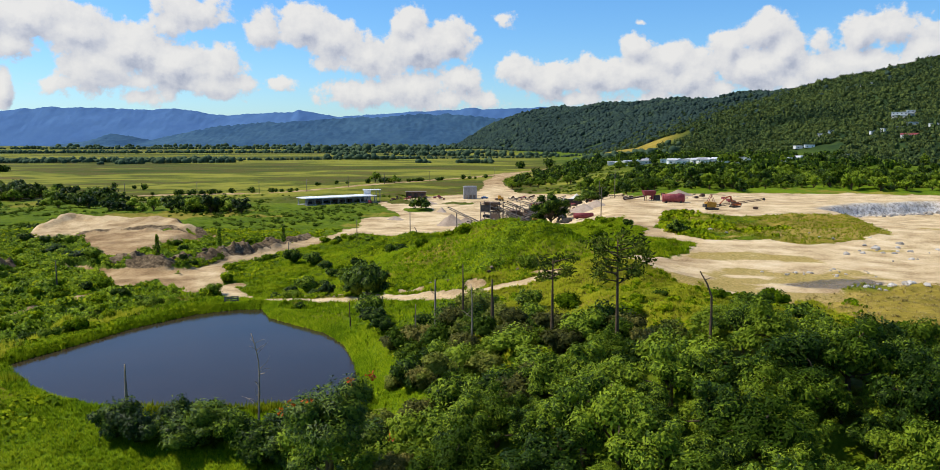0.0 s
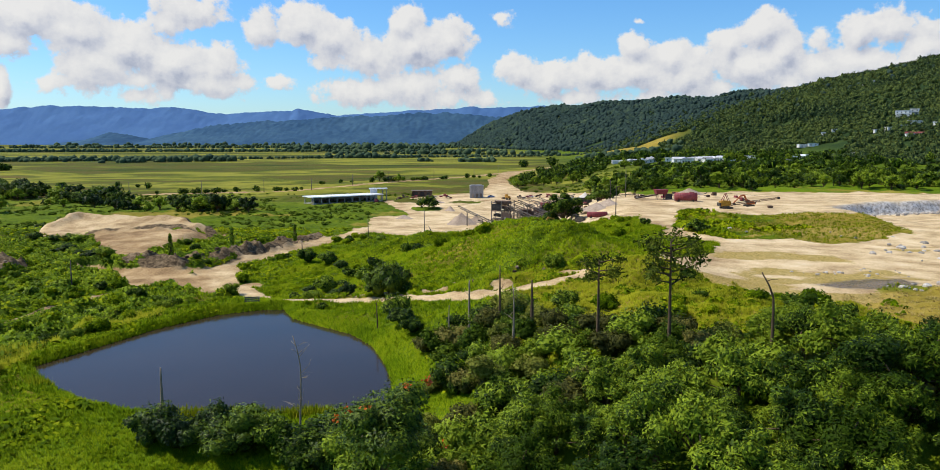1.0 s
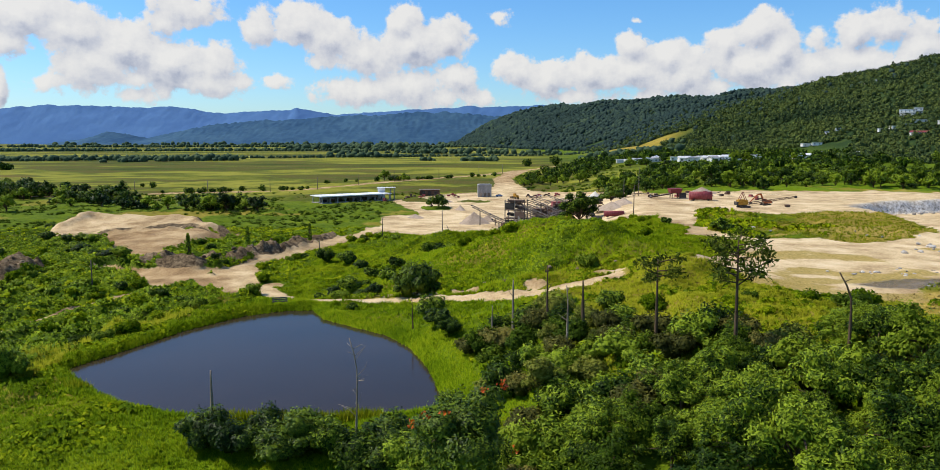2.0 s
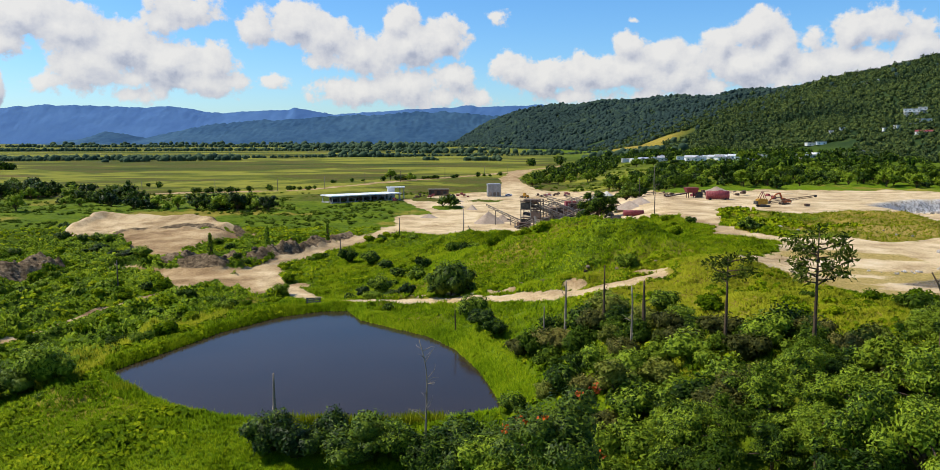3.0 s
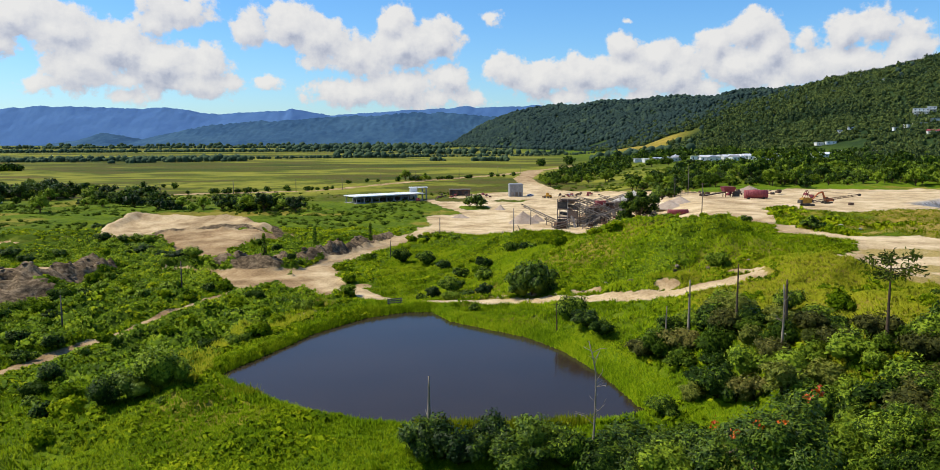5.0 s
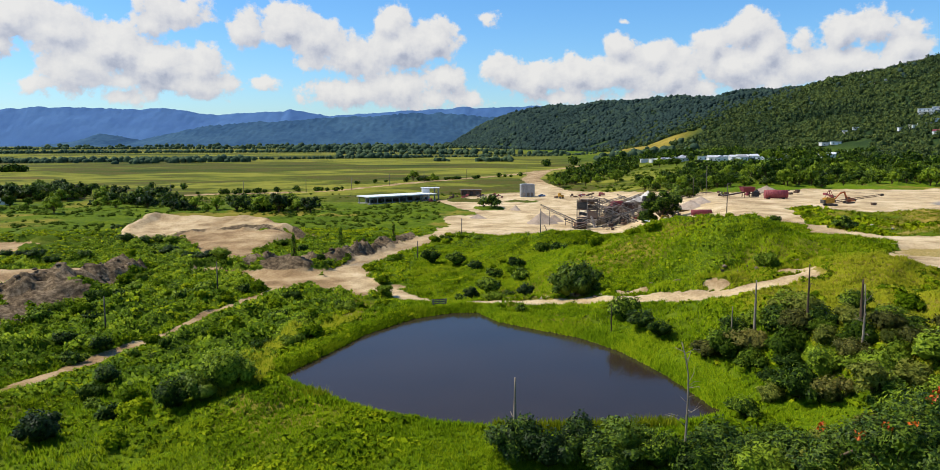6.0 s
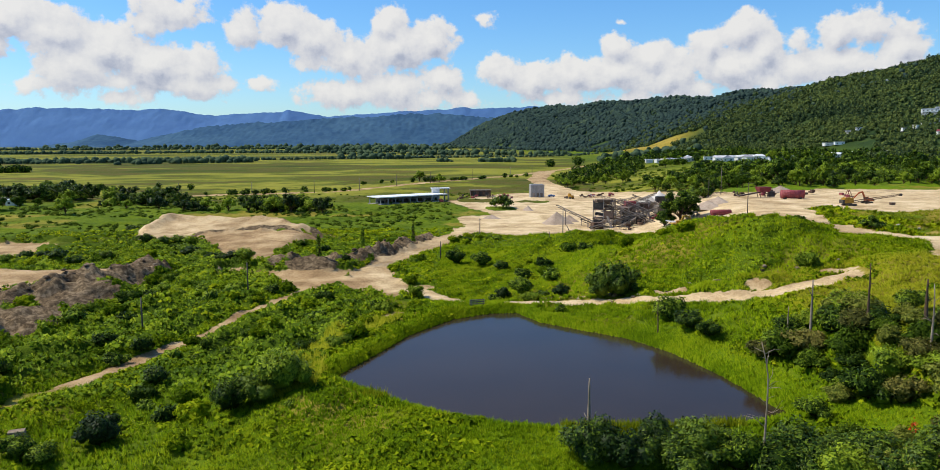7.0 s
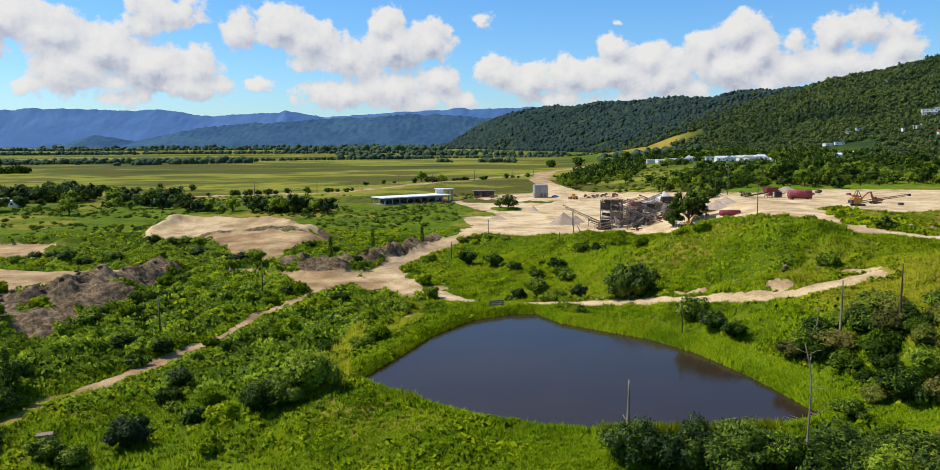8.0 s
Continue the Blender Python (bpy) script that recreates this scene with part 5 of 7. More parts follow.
def build_meadow():
    x, y, z, r = meadow_places(56000, -125, 60, 66, 165, 91, lambda x, y: ~in_wood(x, y) & ~((x > 0) & (y > 86)) & (thicket(x, y) < 0.35))
    s = r.uniform(0.45, 0.95, len(x)) * (0.8 + 0.6 * (value_noise(x / 7, y / 7, 92))) * (1 - 0.45 * lawn(x, y))
    scatter_mesh("meadow_grass", x, y, z, blade_templates(r), s, s * 0.85, r, [GRASS], "bright green tall meadow grass", "grass", True)
    x, y, z, r = meadow_places(34000, -200, 64, 140, 310, 93, lambda x, y: ((x < -120) | (y > 152)) & (thicket(x, y) < 0.6))
    s = r.uniform(0.8, 1.5, len(x))
    scatter_mesh("mound_grass", x, y, z, blade_templates(r), s, s * 0.7, r, [GRASS], "rank green grass on the mound and fields", "grass", True)
    x, y, z, r = meadow_places(60000, -58, 62, 144, 272, 115, lambda x, y: x < 1e9)
    s = r.uniform(0.45, 1.0, len(x)) * (0.75 + 0.5 * value_noise(x / 6, y / 6, 116))
    scatter_mesh("bank_grass", x, y, z, blade_templates(r), s, s * 0.7, r, [GRASS], "dense yellow-green grass over the spoil mound", "grass", True)
    x, y, z, r = meadow_places(90000, -92, -2, 72, 150, 106, lambda x, y: lawn(x, y) > 0.5)
    s = r.uniform(0.3, 0.62, len(x)) * (0.8 + 0.5 * value_noise(x / 5, y / 5, 107))
    scatter_mesh("short_grass", x, y, z, blade_templates(r), s, s * 0.8, r, [GRASS], "smooth bright green grass by the pond", "grass", True)
    x, y, z, r = meadow_places(26000, -135, 62, 84, 175, 94, lambda x, y: (fbm(x, y, 13, 3, 95) > -0.12) & (thicket(x, y) < 0.5) & ((lawn(x, y) < 0.4) | (fbm(x, y, 9, 2, 111) > 0.2)) & ((x < -50) | ((x > -16) & ((x < 3) | (fbm(x, y, 8, 2, 112) > 0.05))) | (y > 150)))
    s = r.uniform(0.35, 0.8, len(x)) * (0.7 + 0.7 * value_noise(x / 6, y / 6, 96))
    scatter_mesh("leafy_weeds", x, y, z, leafy_templates(r), s, s * 0.95, r, [WEED], "broad-leaved green weeds over the rough ground", "weeds", True)
    x, y, z, r = meadow_places(20000, -215, 62, 165, 330, 97, lambda x, y: fbm(x, y, 18, 3, 98) > -0.2)
    s = r.uniform(0.5, 1.0, len(x)) * np.where(x > -60, 0.75, 1.1)
    scatter_mesh("field_weeds", x, y, z, leafy_templates(r), s, s * 0.75, r, [WEED], "creeping green weeds over mound and fields", "weeds", True)
    x, y, z, r = meadow_places(64000, -175, 50, 104, 300, 113, lambda x, y: (thicket(x, y) > 0.25) & ~in_wood(x, y))
    s = r.uniform(0.45, 1.0, len(x)) * (0.7 + 0.7 * value_noise(x / 5, y / 5, 114)) * np.where(x > -60, 0.65, 1.0)
    scatter_mesh("creeper_thicket", x, y, z, leafy_templates(r, 8, 9, 0.5), s, s, r, [CREEPER], "dense broad-leaved creepers in dark green hummocks", "creepers", True)
    x, y, z, r = meadow_places(50000, -2, 56, 76, 152, 105, lambda x, y: ~in_wood(x, y))
    s = r.uniform(0.35, 0.8, len(x))
    scatter_mesh("ridge_grass", x, y, z, blade_templates(r), s, s * 0.8, r, [REED], "yellow-green tall grass on the ridge", "grass", True)
    # reeds round the pond's rim
    x, y, r = ground_points(150000, -82, -6, 88, 164, 99)
    d = area_distance(x, y, POND)
    ok = (d > 0.2) & (d < 2.0 + 2.2 * value_noise(x / 6, y / 6, 100)) & (r.uniform(0, 1, len(x)) < np.exp(-d / 2.4))
    x, y = x[ok], y[ok]
    ok = bare_soil(x, y) < 0.3
    x, y, z = x[ok], y[ok], np.maximum(land(x[ok], y[ok]), 0)
    s = r.uniform(0.8, 1.4, len(x))
    tawny = (fbm(x, y, 18, 2, 101) > 0.05) & (y < 106) & (x < -22)
    scatter_mesh("pond_reeds", x[~tawny], y[~tawny], z[~tawny], blade_templates(r), s[~tawny] * 0.7, s[~tawny] * 0.6, r, [GRASS], "fresh green rushes along the water's edge", "reeds", True)
    scatter_mesh("tawny_reeds", x[tawny], y[tawny], z[tawny], blade_templates(r), s[tawny] * 0.7, s[tawny] * 1.2, r, [REED], "yellow-green reeds along the water's edge", "reeds")
    x, y, r = ground_points(14000, -92, -58, 104, 160, 102)
    d, _ = line_distance(x, y, [(-76, 110), (-77, 126), (-73, 138), (-66, 148)])
    ok = (d < 3.4 + 2 * fbm(x, y, 8, 2, 103)) & (area_distance(x, y, LANDING) > 2)
    x, y, z = x[ok], y[ok], land(x[ok], y[ok])
    s = r.uniform(0.8, 1.4, len(x))
    scatter_mesh("bank_canes", x, y, z, blade_templates(r), s * 0.8, s, r, [REED], "yellow-green canes on the bank", "reeds", True)
    x, y, r = ground_points(5000, 54, 128, 180, 284, 108)
    ok = (area_distance(x, y, ISLAND) < 0) & (fbm(x, y, 12, 3, 109) > -0.1 + (x - 68) * 0.03)
    x, y, z = x[ok], y[ok], land(x[ok], y[ok])
    s = r.uniform(0.6, 1.3, len(x))
    scatter_mesh("island_scrub", x, y, z, leafy_templates(r), s, s * 1.1, r, [WEED], "green scrub on the island in the quarry floor", "weeds", True)
    x, y, r = ground_points(20000, 30, 130, 95, 290, 104)
    parched = area_distance(x, y, DRY) + fbm(x, y, 8, 3, 58) * 5 < 0
    ok = (bare_soil(x, y) < 0.4) & ~parched
    px, py = x[parched], y[parched]
    q = r.uniform(0.35, 0.8, len(px))
    scatter_mesh("parched_grass", px, py, land(px, py), blade_templates(r), q, q * 0.6, r, [DEAD_GRASS], "parched brown grass beside the quarry floor", "grass", True)
    x, y, z = x[ok], y[ok], land(x[ok], y[ok])
    s = r.uniform(0.5, 1.1, len(x))
    scatter_mesh("dry_grass", x, y, z, blade_templates(r), s, s * 0.6, r, [REED], "dry yellowish grass round the quarry floor", "grass", True)


build_meadow()


# ---- trees of the middle distance and the hills ----
MID = [broadleaf("valley_tree", 500 + k, h, w, 0.95, 620, [m], "dark green broad-leaved tree at the field edge", "tree", 0.15, 11, 0.9) for k, (h, w, m) in enumerate([(9, 4.6, LEAF_DARK), (10, 4.4, LEAF_MID), (8, 4.8, LEAF_DEEP), (11, 5.0, LEAF_DARK)])]
PLACES = [(-72, 671), (-82, 672), (-65, 668)]
PLACES += spaced(60, -400, -280, 440, 486, 9, 511, lambda x, y: x < 1e9)[:14]
PLACES += spaced(40, -198, -172, 410, 428, 6, 513, lambda x, y: x < 1e9)[:6] + spaced(40, -152, -122, 408, 424, 6, 514, lambda x, y: x < 1e9)[:10] + spaced(60, -320, -180, 400, 450, 9, 519, lambda x, y: x < 1e9)[:12] + spaced(60, 30, 80, 592, 648, 8, 515, lambda x, y: bare_soil(x, y) < 0.05)[:24]
PLACES += spaced(1500, 52, 330, 400, 530, 7.0, 516, lambda x, y: (y > 408 + fbm(x, y, 30, 2, 517) * 14) & (y < 485 + 0.15 * x) & (bare_soil(x, y) < 0.05))
PLACES += spaced(400, 130, 400, 640, 700, 8, 526, lambda x, y: y < np.interp(x, [130, 157, 177, 267, 337, 400], [735, 690, 670, 692, 742, 740]) - 4)[:26]
PLACES += [(57.4, 213.8), (-27, 426), (-31, 430), (-25, 432), (52, 346), (57, 352), (61, 358), (55, 362)]
many(None, MID, PLACES, 518, 0.62, 1.12, "trees of the valley", 1.6)


FIELD = [broadleaf("field_tree", 540 + k, h, w, 1.0, 700, [m], "large dark spreading tree in a group on the plain", "tree", 0.15, 12, 0.9) for k, (h, w, m) in enumerate([(11, 6.0, LEAF_DEEP), (12.5, 6.5, LEAF_DEEP), (10, 5.6, LEAF_DARK)])]
many(None, FIELD, spaced(400, -385, -285, 488, 530, 6.0, 521, lambda x, y: x < 1e9)[:60] + spaced(90, -256, -214, 456, 480, 5.5, 522, lambda x, y: x < 1e9)[:20] + spaced(40, -160, -120, 405, 424, 6, 523, lambda x, y: x < 1e9)[:9], 524, 0.7, 1.15, "tree groups of the plain", 2.2)


YARD_TREE = broadleaf("yard_tree", 530, 11.0, 5.6, 0.5, 5200, [LEAF_DARK], "tall leafy green tree beside the crushing plant", "tree", 0.1, 16, 0.95)
put(YARD_TREE, 31.5, 299.6, 1.25, 0, 1.2)
more(YARD_TREE, 26.5, 303, 0.75, 120, 1.2)
more(YARD_TREE, 35, 304, 0.6, 220, 1.0)


def woods(name, x, y, size, r, mats, label, tall=1.0, nu=6, nv=4):
    """Far trees in one mesh: a lumpy rounded crown each, open below."""
    kinds, temps = 9, []
    for k in range(kinds):
        v = [(0, 0, 1.55 * r.uniform(0.9, 1.1))]
        for j in range(1, nv + 1):
            th = 0.74 * math.pi * j / nv
            for i in range(nu):
                a = 2 * math.pi * (i + 0.5 * (j % 2)) / nu
                q = r.uniform(0.7, 1.2)
                v.append((q * math.sin(th) * math.cos(a), q * math.sin(th) * math.sin(a), 0.75 + 0.78 * r.uniform(0.8, 1.15) * math.cos(th)))
        temps.append(v)
    f = [(0, 1 + i, 1 + (i + 1) % nu) for i in range(nu)]
    for j in range(nv - 1):
        for i in range(nu):
            a, b = 1 + j * nu + i, 1 + j * nu + (i + 1) % nu
            f += [(a, a + nu, b + nu), (a, b + nu, b)]
    temps, f = np.array(temps), np.array(f)
    n = len(x)
    t = temps[r.integers(kinds, size=n)]
    a = r.uniform(0, 6.283, n)[:, None]
    z = land(x, y, False) - 0.3 * size
    high = size * tall * r.uniform(0.8, 1.3, n)
    px = (t[..., 0] * np.cos(a) - t[..., 1] * np.sin(a)) * size[:, None] + x[:, None]
    py = (t[..., 0] * np.sin(a) + t[..., 1] * np.cos(a)) * size[:, None] + y[:, None]
    pz = t[..., 2] * high[:, None] + z[:, None]
    faces = (f[None] + (np.arange(n) * t.shape[1])[:, None, None]).reshape(-1, 3)
    me = mesh_from(name, np.stack([px, py, pz], -1).reshape(-1, 3), faces, mats, True)
    return tagged(new(name, me), label, "woods", kind="stuff")


def leafy_woods(name, x, y, size, r, mats, label, tall=1.0, sprays=46):
    """Trees and scrub of the middle distance in one mesh: small sprays round lumpy cores."""
    temps = []
    for k in range(7):
        bv, bf = blob((0, 0, 0.75), (0.72, 0.72, 0.62), 600 + k, 1.0, 6, 4)
        d = r.normal(size=(sprays, 3))
        d[:, 2] = np.abs(d[:, 2]) - 0.15
        d /= np.linalg.norm(d, axis=1)[:, None]
        lump = 1 + 0.22 * np.sin(d[:, 0] * 5 + k) * np.sin(d[:, 1] * 5 + 2 * k)
        lv, _ = leaves(np.array((0, 0, 0.75)) + d * (0.9, 0.9, 0.78) * lump[:, None], d + r.normal(scale=0.35, size=(sprays, 3)), 0.36, r, 1.5, 0.25, True)
        q = bv[bf]
        temps.append(np.concatenate([q[:18, [0, 1, 2]], q[:18, [0, 2, 3]], lv.reshape(-1, 3, 3)]))
    z = land(x, y, False)
    scatter_mesh(name, x, y, z - 0.3 * size, np.array(temps), size, size * tall * r.uniform(0.8, 1.3, len(x)), r, mats, label, "woods")


def build_woods():
    r = np.random.default_rng(601)
    y = 640 * (4300 / 640) ** r.uniform(0, 1, 60000)
    foot = level(y, [450, 700, 1000, 1400, 2000, 3000, 4000], [470, 380, 350, 300, 240, 60, -60])
    crest = level(y, [600, 1000, 1350, 1700, 2000, 2400, 3000, 4000], [1150, 980, 830, 730, 690, 590, 400, 250])
    x = foot - 40 + (crest + 60 - foot) * r.uniform(0, 1, len(y))
    ok = (x < 0.72 * y + 20) & (fbm(x, y, 140, 3, 602) + 0.5 * smooth(0, 120, x - foot) > -0.22) & (np.hypot((x - 300) / 75, (y - 1380) / 55) > 1)
    x, y = x[ok][:22000], y[ok][:22000]
    size = (1.7 + y / 640) * r.uniform(0.55, 1.5, len(x))
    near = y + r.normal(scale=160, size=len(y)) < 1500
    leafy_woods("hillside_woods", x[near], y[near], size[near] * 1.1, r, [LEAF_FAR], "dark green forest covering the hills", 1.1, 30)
    woods("far_hillside_woods", x[~near], y[~near], size[~near], r, [LEAF_BLUE_HAZE], "forest on the farther hills, green painted bluish for haze", 1.1, 5, 3)
    # hedges and tree belts on the plain: from, to, width, count, height
    xs, ys, ss = [], [], []
    for x0, y0, x1, y1, wide, n, h in [(-980, 990, -362, 1150, 46, 1000, 6.5), (-540, 826, -500, 836, 10, 14, 8), (-480, 1010, -330, 1090, 14, 60, 8), (-232, 1275, -124, 1250, 14, 46, 9), (-74, 1066, -56, 1066, 8, 9, 7), (-20, 1058, 30, 1052, 10, 22, 7.5),
                                       (-1600, 1900, 60, 2000, 80, 700, 8), (-420, 1180, 200, 1420, 26, 260, 5), (-500, 2350, -130, 2300, 120, 190, 17), (-2000, 2900, 200, 2900, 200, 480, 12), (-300, 1700, 160, 1500, 30, 90, 10), (-1900, 3800, 200, 3700, 200, 160, 18), (-130, 640, 20, 735, 6, 26, 3.5), (-240, 530, -130, 575, 8, 24, 3.5),
                                       (-420, 560, -260, 600, 30, 18, 5), (90, 540, 330, 640, 60, 110, 7), (60, 640, 140, 860, 50, 80, 7), (150, 715, 390, 760, 34, 70, 6), (160, 820, 340, 780, 50, 120, 8), (140, 900, 300, 1300, 120, 90, 9)]:
        s = r.uniform(0, 1, n)
        xs.append(x0 + (x1 - x0) * s + r.normal(scale=wide / 3, size=n))
        ys.append(y0 + (y1 - y0) * s + r.normal(scale=wide / 3, size=n))
        ss.append(h * r.uniform(0.4, 0.8, n))
    x, y, s = np.concatenate(xs), np.concatenate(ys), np.concatenate(ss)
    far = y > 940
    gx, gy = np.concatenate([r.uniform(-420, -40, 4200), r.uniform(20, 300, 2000)]), np.concatenate([r.uniform(290, 540, 4200), r.uniform(374, 760, 2000)])
    keep = ~((gx > 60) & (gy < 425)) & (bare_soil(gx, gy) < 0.1) & (spoil_mask(gx, gy) < 0.2) & (fbm(gx, gy, 34, 3, 603) > np.where(gx > 0, -0.15, -0.08))
    gx, gy = gx[keep], gy[keep]
    leafy_woods("field_scrub", gx, gy, r.uniform(0.7, 2.0, len(gx)) * np.where(gx > 0, 1.4, 1.0), r, [LEAF_SCRUB], "low green scrub over the rough fields", 0.55, 22)
    leafy_woods("tree_belts", x[~far], y[~far], s[~far], r, [LEAF_DARK], "dark green tree belts across the plain", 1.0, 70)
    woods("far_tree_belts", x[far], y[far], s[far], r, [LEAF_HAZE], "tree belts at the far plain, green paled with painted haze", 1.0, 5, 3)


build_woods()


# ---- made things: builders ----
RUST = material("rusty_steel", [(0.0, (0.045, 0.024, 0.015)), (0.5, (0.115, 0.068, 0.045)), (1.0, (0.23, 0.155, 0.11))], 0.5, 0.85, 0.02, 5.0, metal=0.1, vary=0.3)
STEEL = material("dusty_steel", [(0.0, (0.09, 0.070, 0.055)), (0.5, (0.20, 0.165, 0.13)), (1.0, (0.36, 0.31, 0.26))], 0.5, 0.75, 0.01, 5.0, metal=0.1, vary=0.35)
BELT = material("belt_rubber", [(0.0, (0.04, 0.035, 0.032)), (0.6, (0.11, 0.095, 0.085)), (1.0, (0.22, 0.19, 0.16))], 0.6, 0.85, vary=0.2)
WHITE_ROOF = material("white_roof", [(0.0, (0.6, 0.6, 0.58)), (0.5, (0.76, 0.77, 0.76)), (1.0, (0.84, 0.85, 0.84))], 0.3, 0.45, 0.01, 3.0)
CONCRETE = material("weathered_concrete", [(0.0, (0.16, 0.16, 0.16)), (0.5, (0.28, 0.28, 0.275)), (1.0, (0.42, 0.41, 0.39))], 0.35, 0.9, 0.01, 6.0, stretch=(1, 1, 0.5))
WHITE_WALL = material("white_wall", [(0.0, (0.52, 0.5, 0.46)), (0.5, (0.7, 0.69, 0.66)), (1.0, (0.8, 0.79, 0.77))], 0.4, 0.85, vary=0.25)
GREY_ROOF = material("grey_roof", [(0.0, (0.25, 0.25, 0.26)), (0.5, (0.46, 0.46, 0.47)), (1.0, (0.7, 0.7, 0.7))], 0.2, 0.6, vary=0.6)
RED = material("faded_red", [(0.0, (0.12, 0.022, 0.026)), (0.5, (0.235, 0.045, 0.052)), (1.0, (0.36, 0.11, 0.11))], 0.4, 0.7, 0.01, 5.0, vary=0.15)
YELLOW = material("machine_yellow", [(0.0, (0.18, 0.09, 0.012)), (0.5, (0.42, 0.21, 0.015)), (1.0, (0.55, 0.32, 0.05))], 0.8, 0.5, vary=0.1)
ORANGE = material("machine_orange", [(0.0, (0.22, 0.05, 0.015)), (0.5, (0.42, 0.10, 0.025)), (1.0, (0.52, 0.18, 0.06))], 0.8, 0.5, vary=0.1)
DARK = material("dark_steel", [(0.0, (0.018, 0.017, 0.016)), (0.6, (0.045, 0.04, 0.036)), (1.0, (0.1, 0.085, 0.07))], 0.8, 0.65, vary=0.2)
GLASS = material("cab_glass", [(0.0, (0.02, 0.025, 0.03)), (1.0, (0.035, 0.045, 0.05))], 0.5, 0.08, gloss=0.6)
BLUE = material("car_blue", [(0.0, (0.05, 0.12, 0.32)), (1.0, (0.09, 0.2, 0.45))], 0.5, 0.3, gloss=0.5)
POLE_WOOD = material("pole_wood", [(0.0, (0.05, 0.04, 0.033)), (0.5, (0.12, 0.1, 0.085)), (1.0, (0.22, 0.19, 0.165))], 0.8, 0.9, stretch=(1, 1, 0.15), vary=0.3)
GRAVEL = material("gravel", [(0.0, (0.24, 0.175, 0.125)), (0.5, (0.37, 0.285, 0.21)), (1.0, (0.50, 0.40, 0.31))], 0.25, 0.95, 0.08, 3.0, vary=0.2)
WHITE_STONE = material("white_stone", [(0.0, (0.26, 0.235, 0.20)), (0.5, (0.46, 0.42, 0.37)), (1.0, (0.66, 0.62, 0.56))], 0.5, 0.9, 0.06, 3.0, vary=0.4)
CLOD = material("earth_clods", [(0.0, (0.07, 0.048, 0.03)), (0.5, (0.15, 0.11, 0.07)), (1.0, (0.30, 0.225, 0.15))], 0.5, 0.95, 0.06, 3.0, vary=0.5)


def box(c, s, turn=0.0, taper=1.0, bevel=0.0):
    """A block about c, sized s, turned about z, its top drawn in by taper; quads."""
    x, y, z = (q / 2 for q in s)
    v = np.array([(-x, -y, -z), (x, -y, -z), (x, y, -z), (-x, y, -z), (-x * taper, -y * taper, z), (x * taper, -y * taper, z), (x * taper, y * taper, z), (-x * taper, y * taper, z)])
    a = radians(turn)
    rot = np.array([(math.cos(a), -math.sin(a), 0), (math.sin(a), math.cos(a), 0), (0, 0, 1)])
    return v @ rot.T + np.array(c), np.array([(0, 3, 2, 1), (4, 5, 6, 7), (0, 1, 5, 4), (1, 2, 6, 5), (2, 3, 7, 6), (3, 0, 4, 7)])


def beam(p, q, w, h=None):
    """A straight bar from p to q."""
    h = h or w
    p, q = np.array(p, float), np.array(q, float)
    d = (q - p) / np.linalg.norm(q - p)
    u = np.cross(d, (0, 0, 1)) if abs(d[2]) < 0.95 else np.array((1.0, 0, 0))
    u /= np.linalg.norm(u)
    n = np.cross(u, d)
    c = [(-u * w - n * h) / 2, (u * w - n * h) / 2, (u * w + n * h) / 2, (-u * w + n * h) / 2]
    v = np.array([p + k for k in c] + [q + k for k in c])
    return v, np.array([(0, 3, 2, 1), (4, 5, 6, 7), (0, 1, 5, 4), (1, 2, 6, 5), (2, 3, 7, 6), (3, 0, 4, 7)])


def solid(name, shapes, mat, parent, label="", smooth_faces=False):
    return part(name, tri_mesh(name, [(v, f, 0) for v, f in shapes], [mat], smooth_faces), parent, label)


def thing(name, label, category, x, y, turn=0.0, group="", z=None, sink=0.0):
    ob = new(name)
    ob.matrix_basis = pose(x, y, (at(x, y) if z is None else z) - sink, 0, 0, turn)
    return tagged(ob, label, category, group)


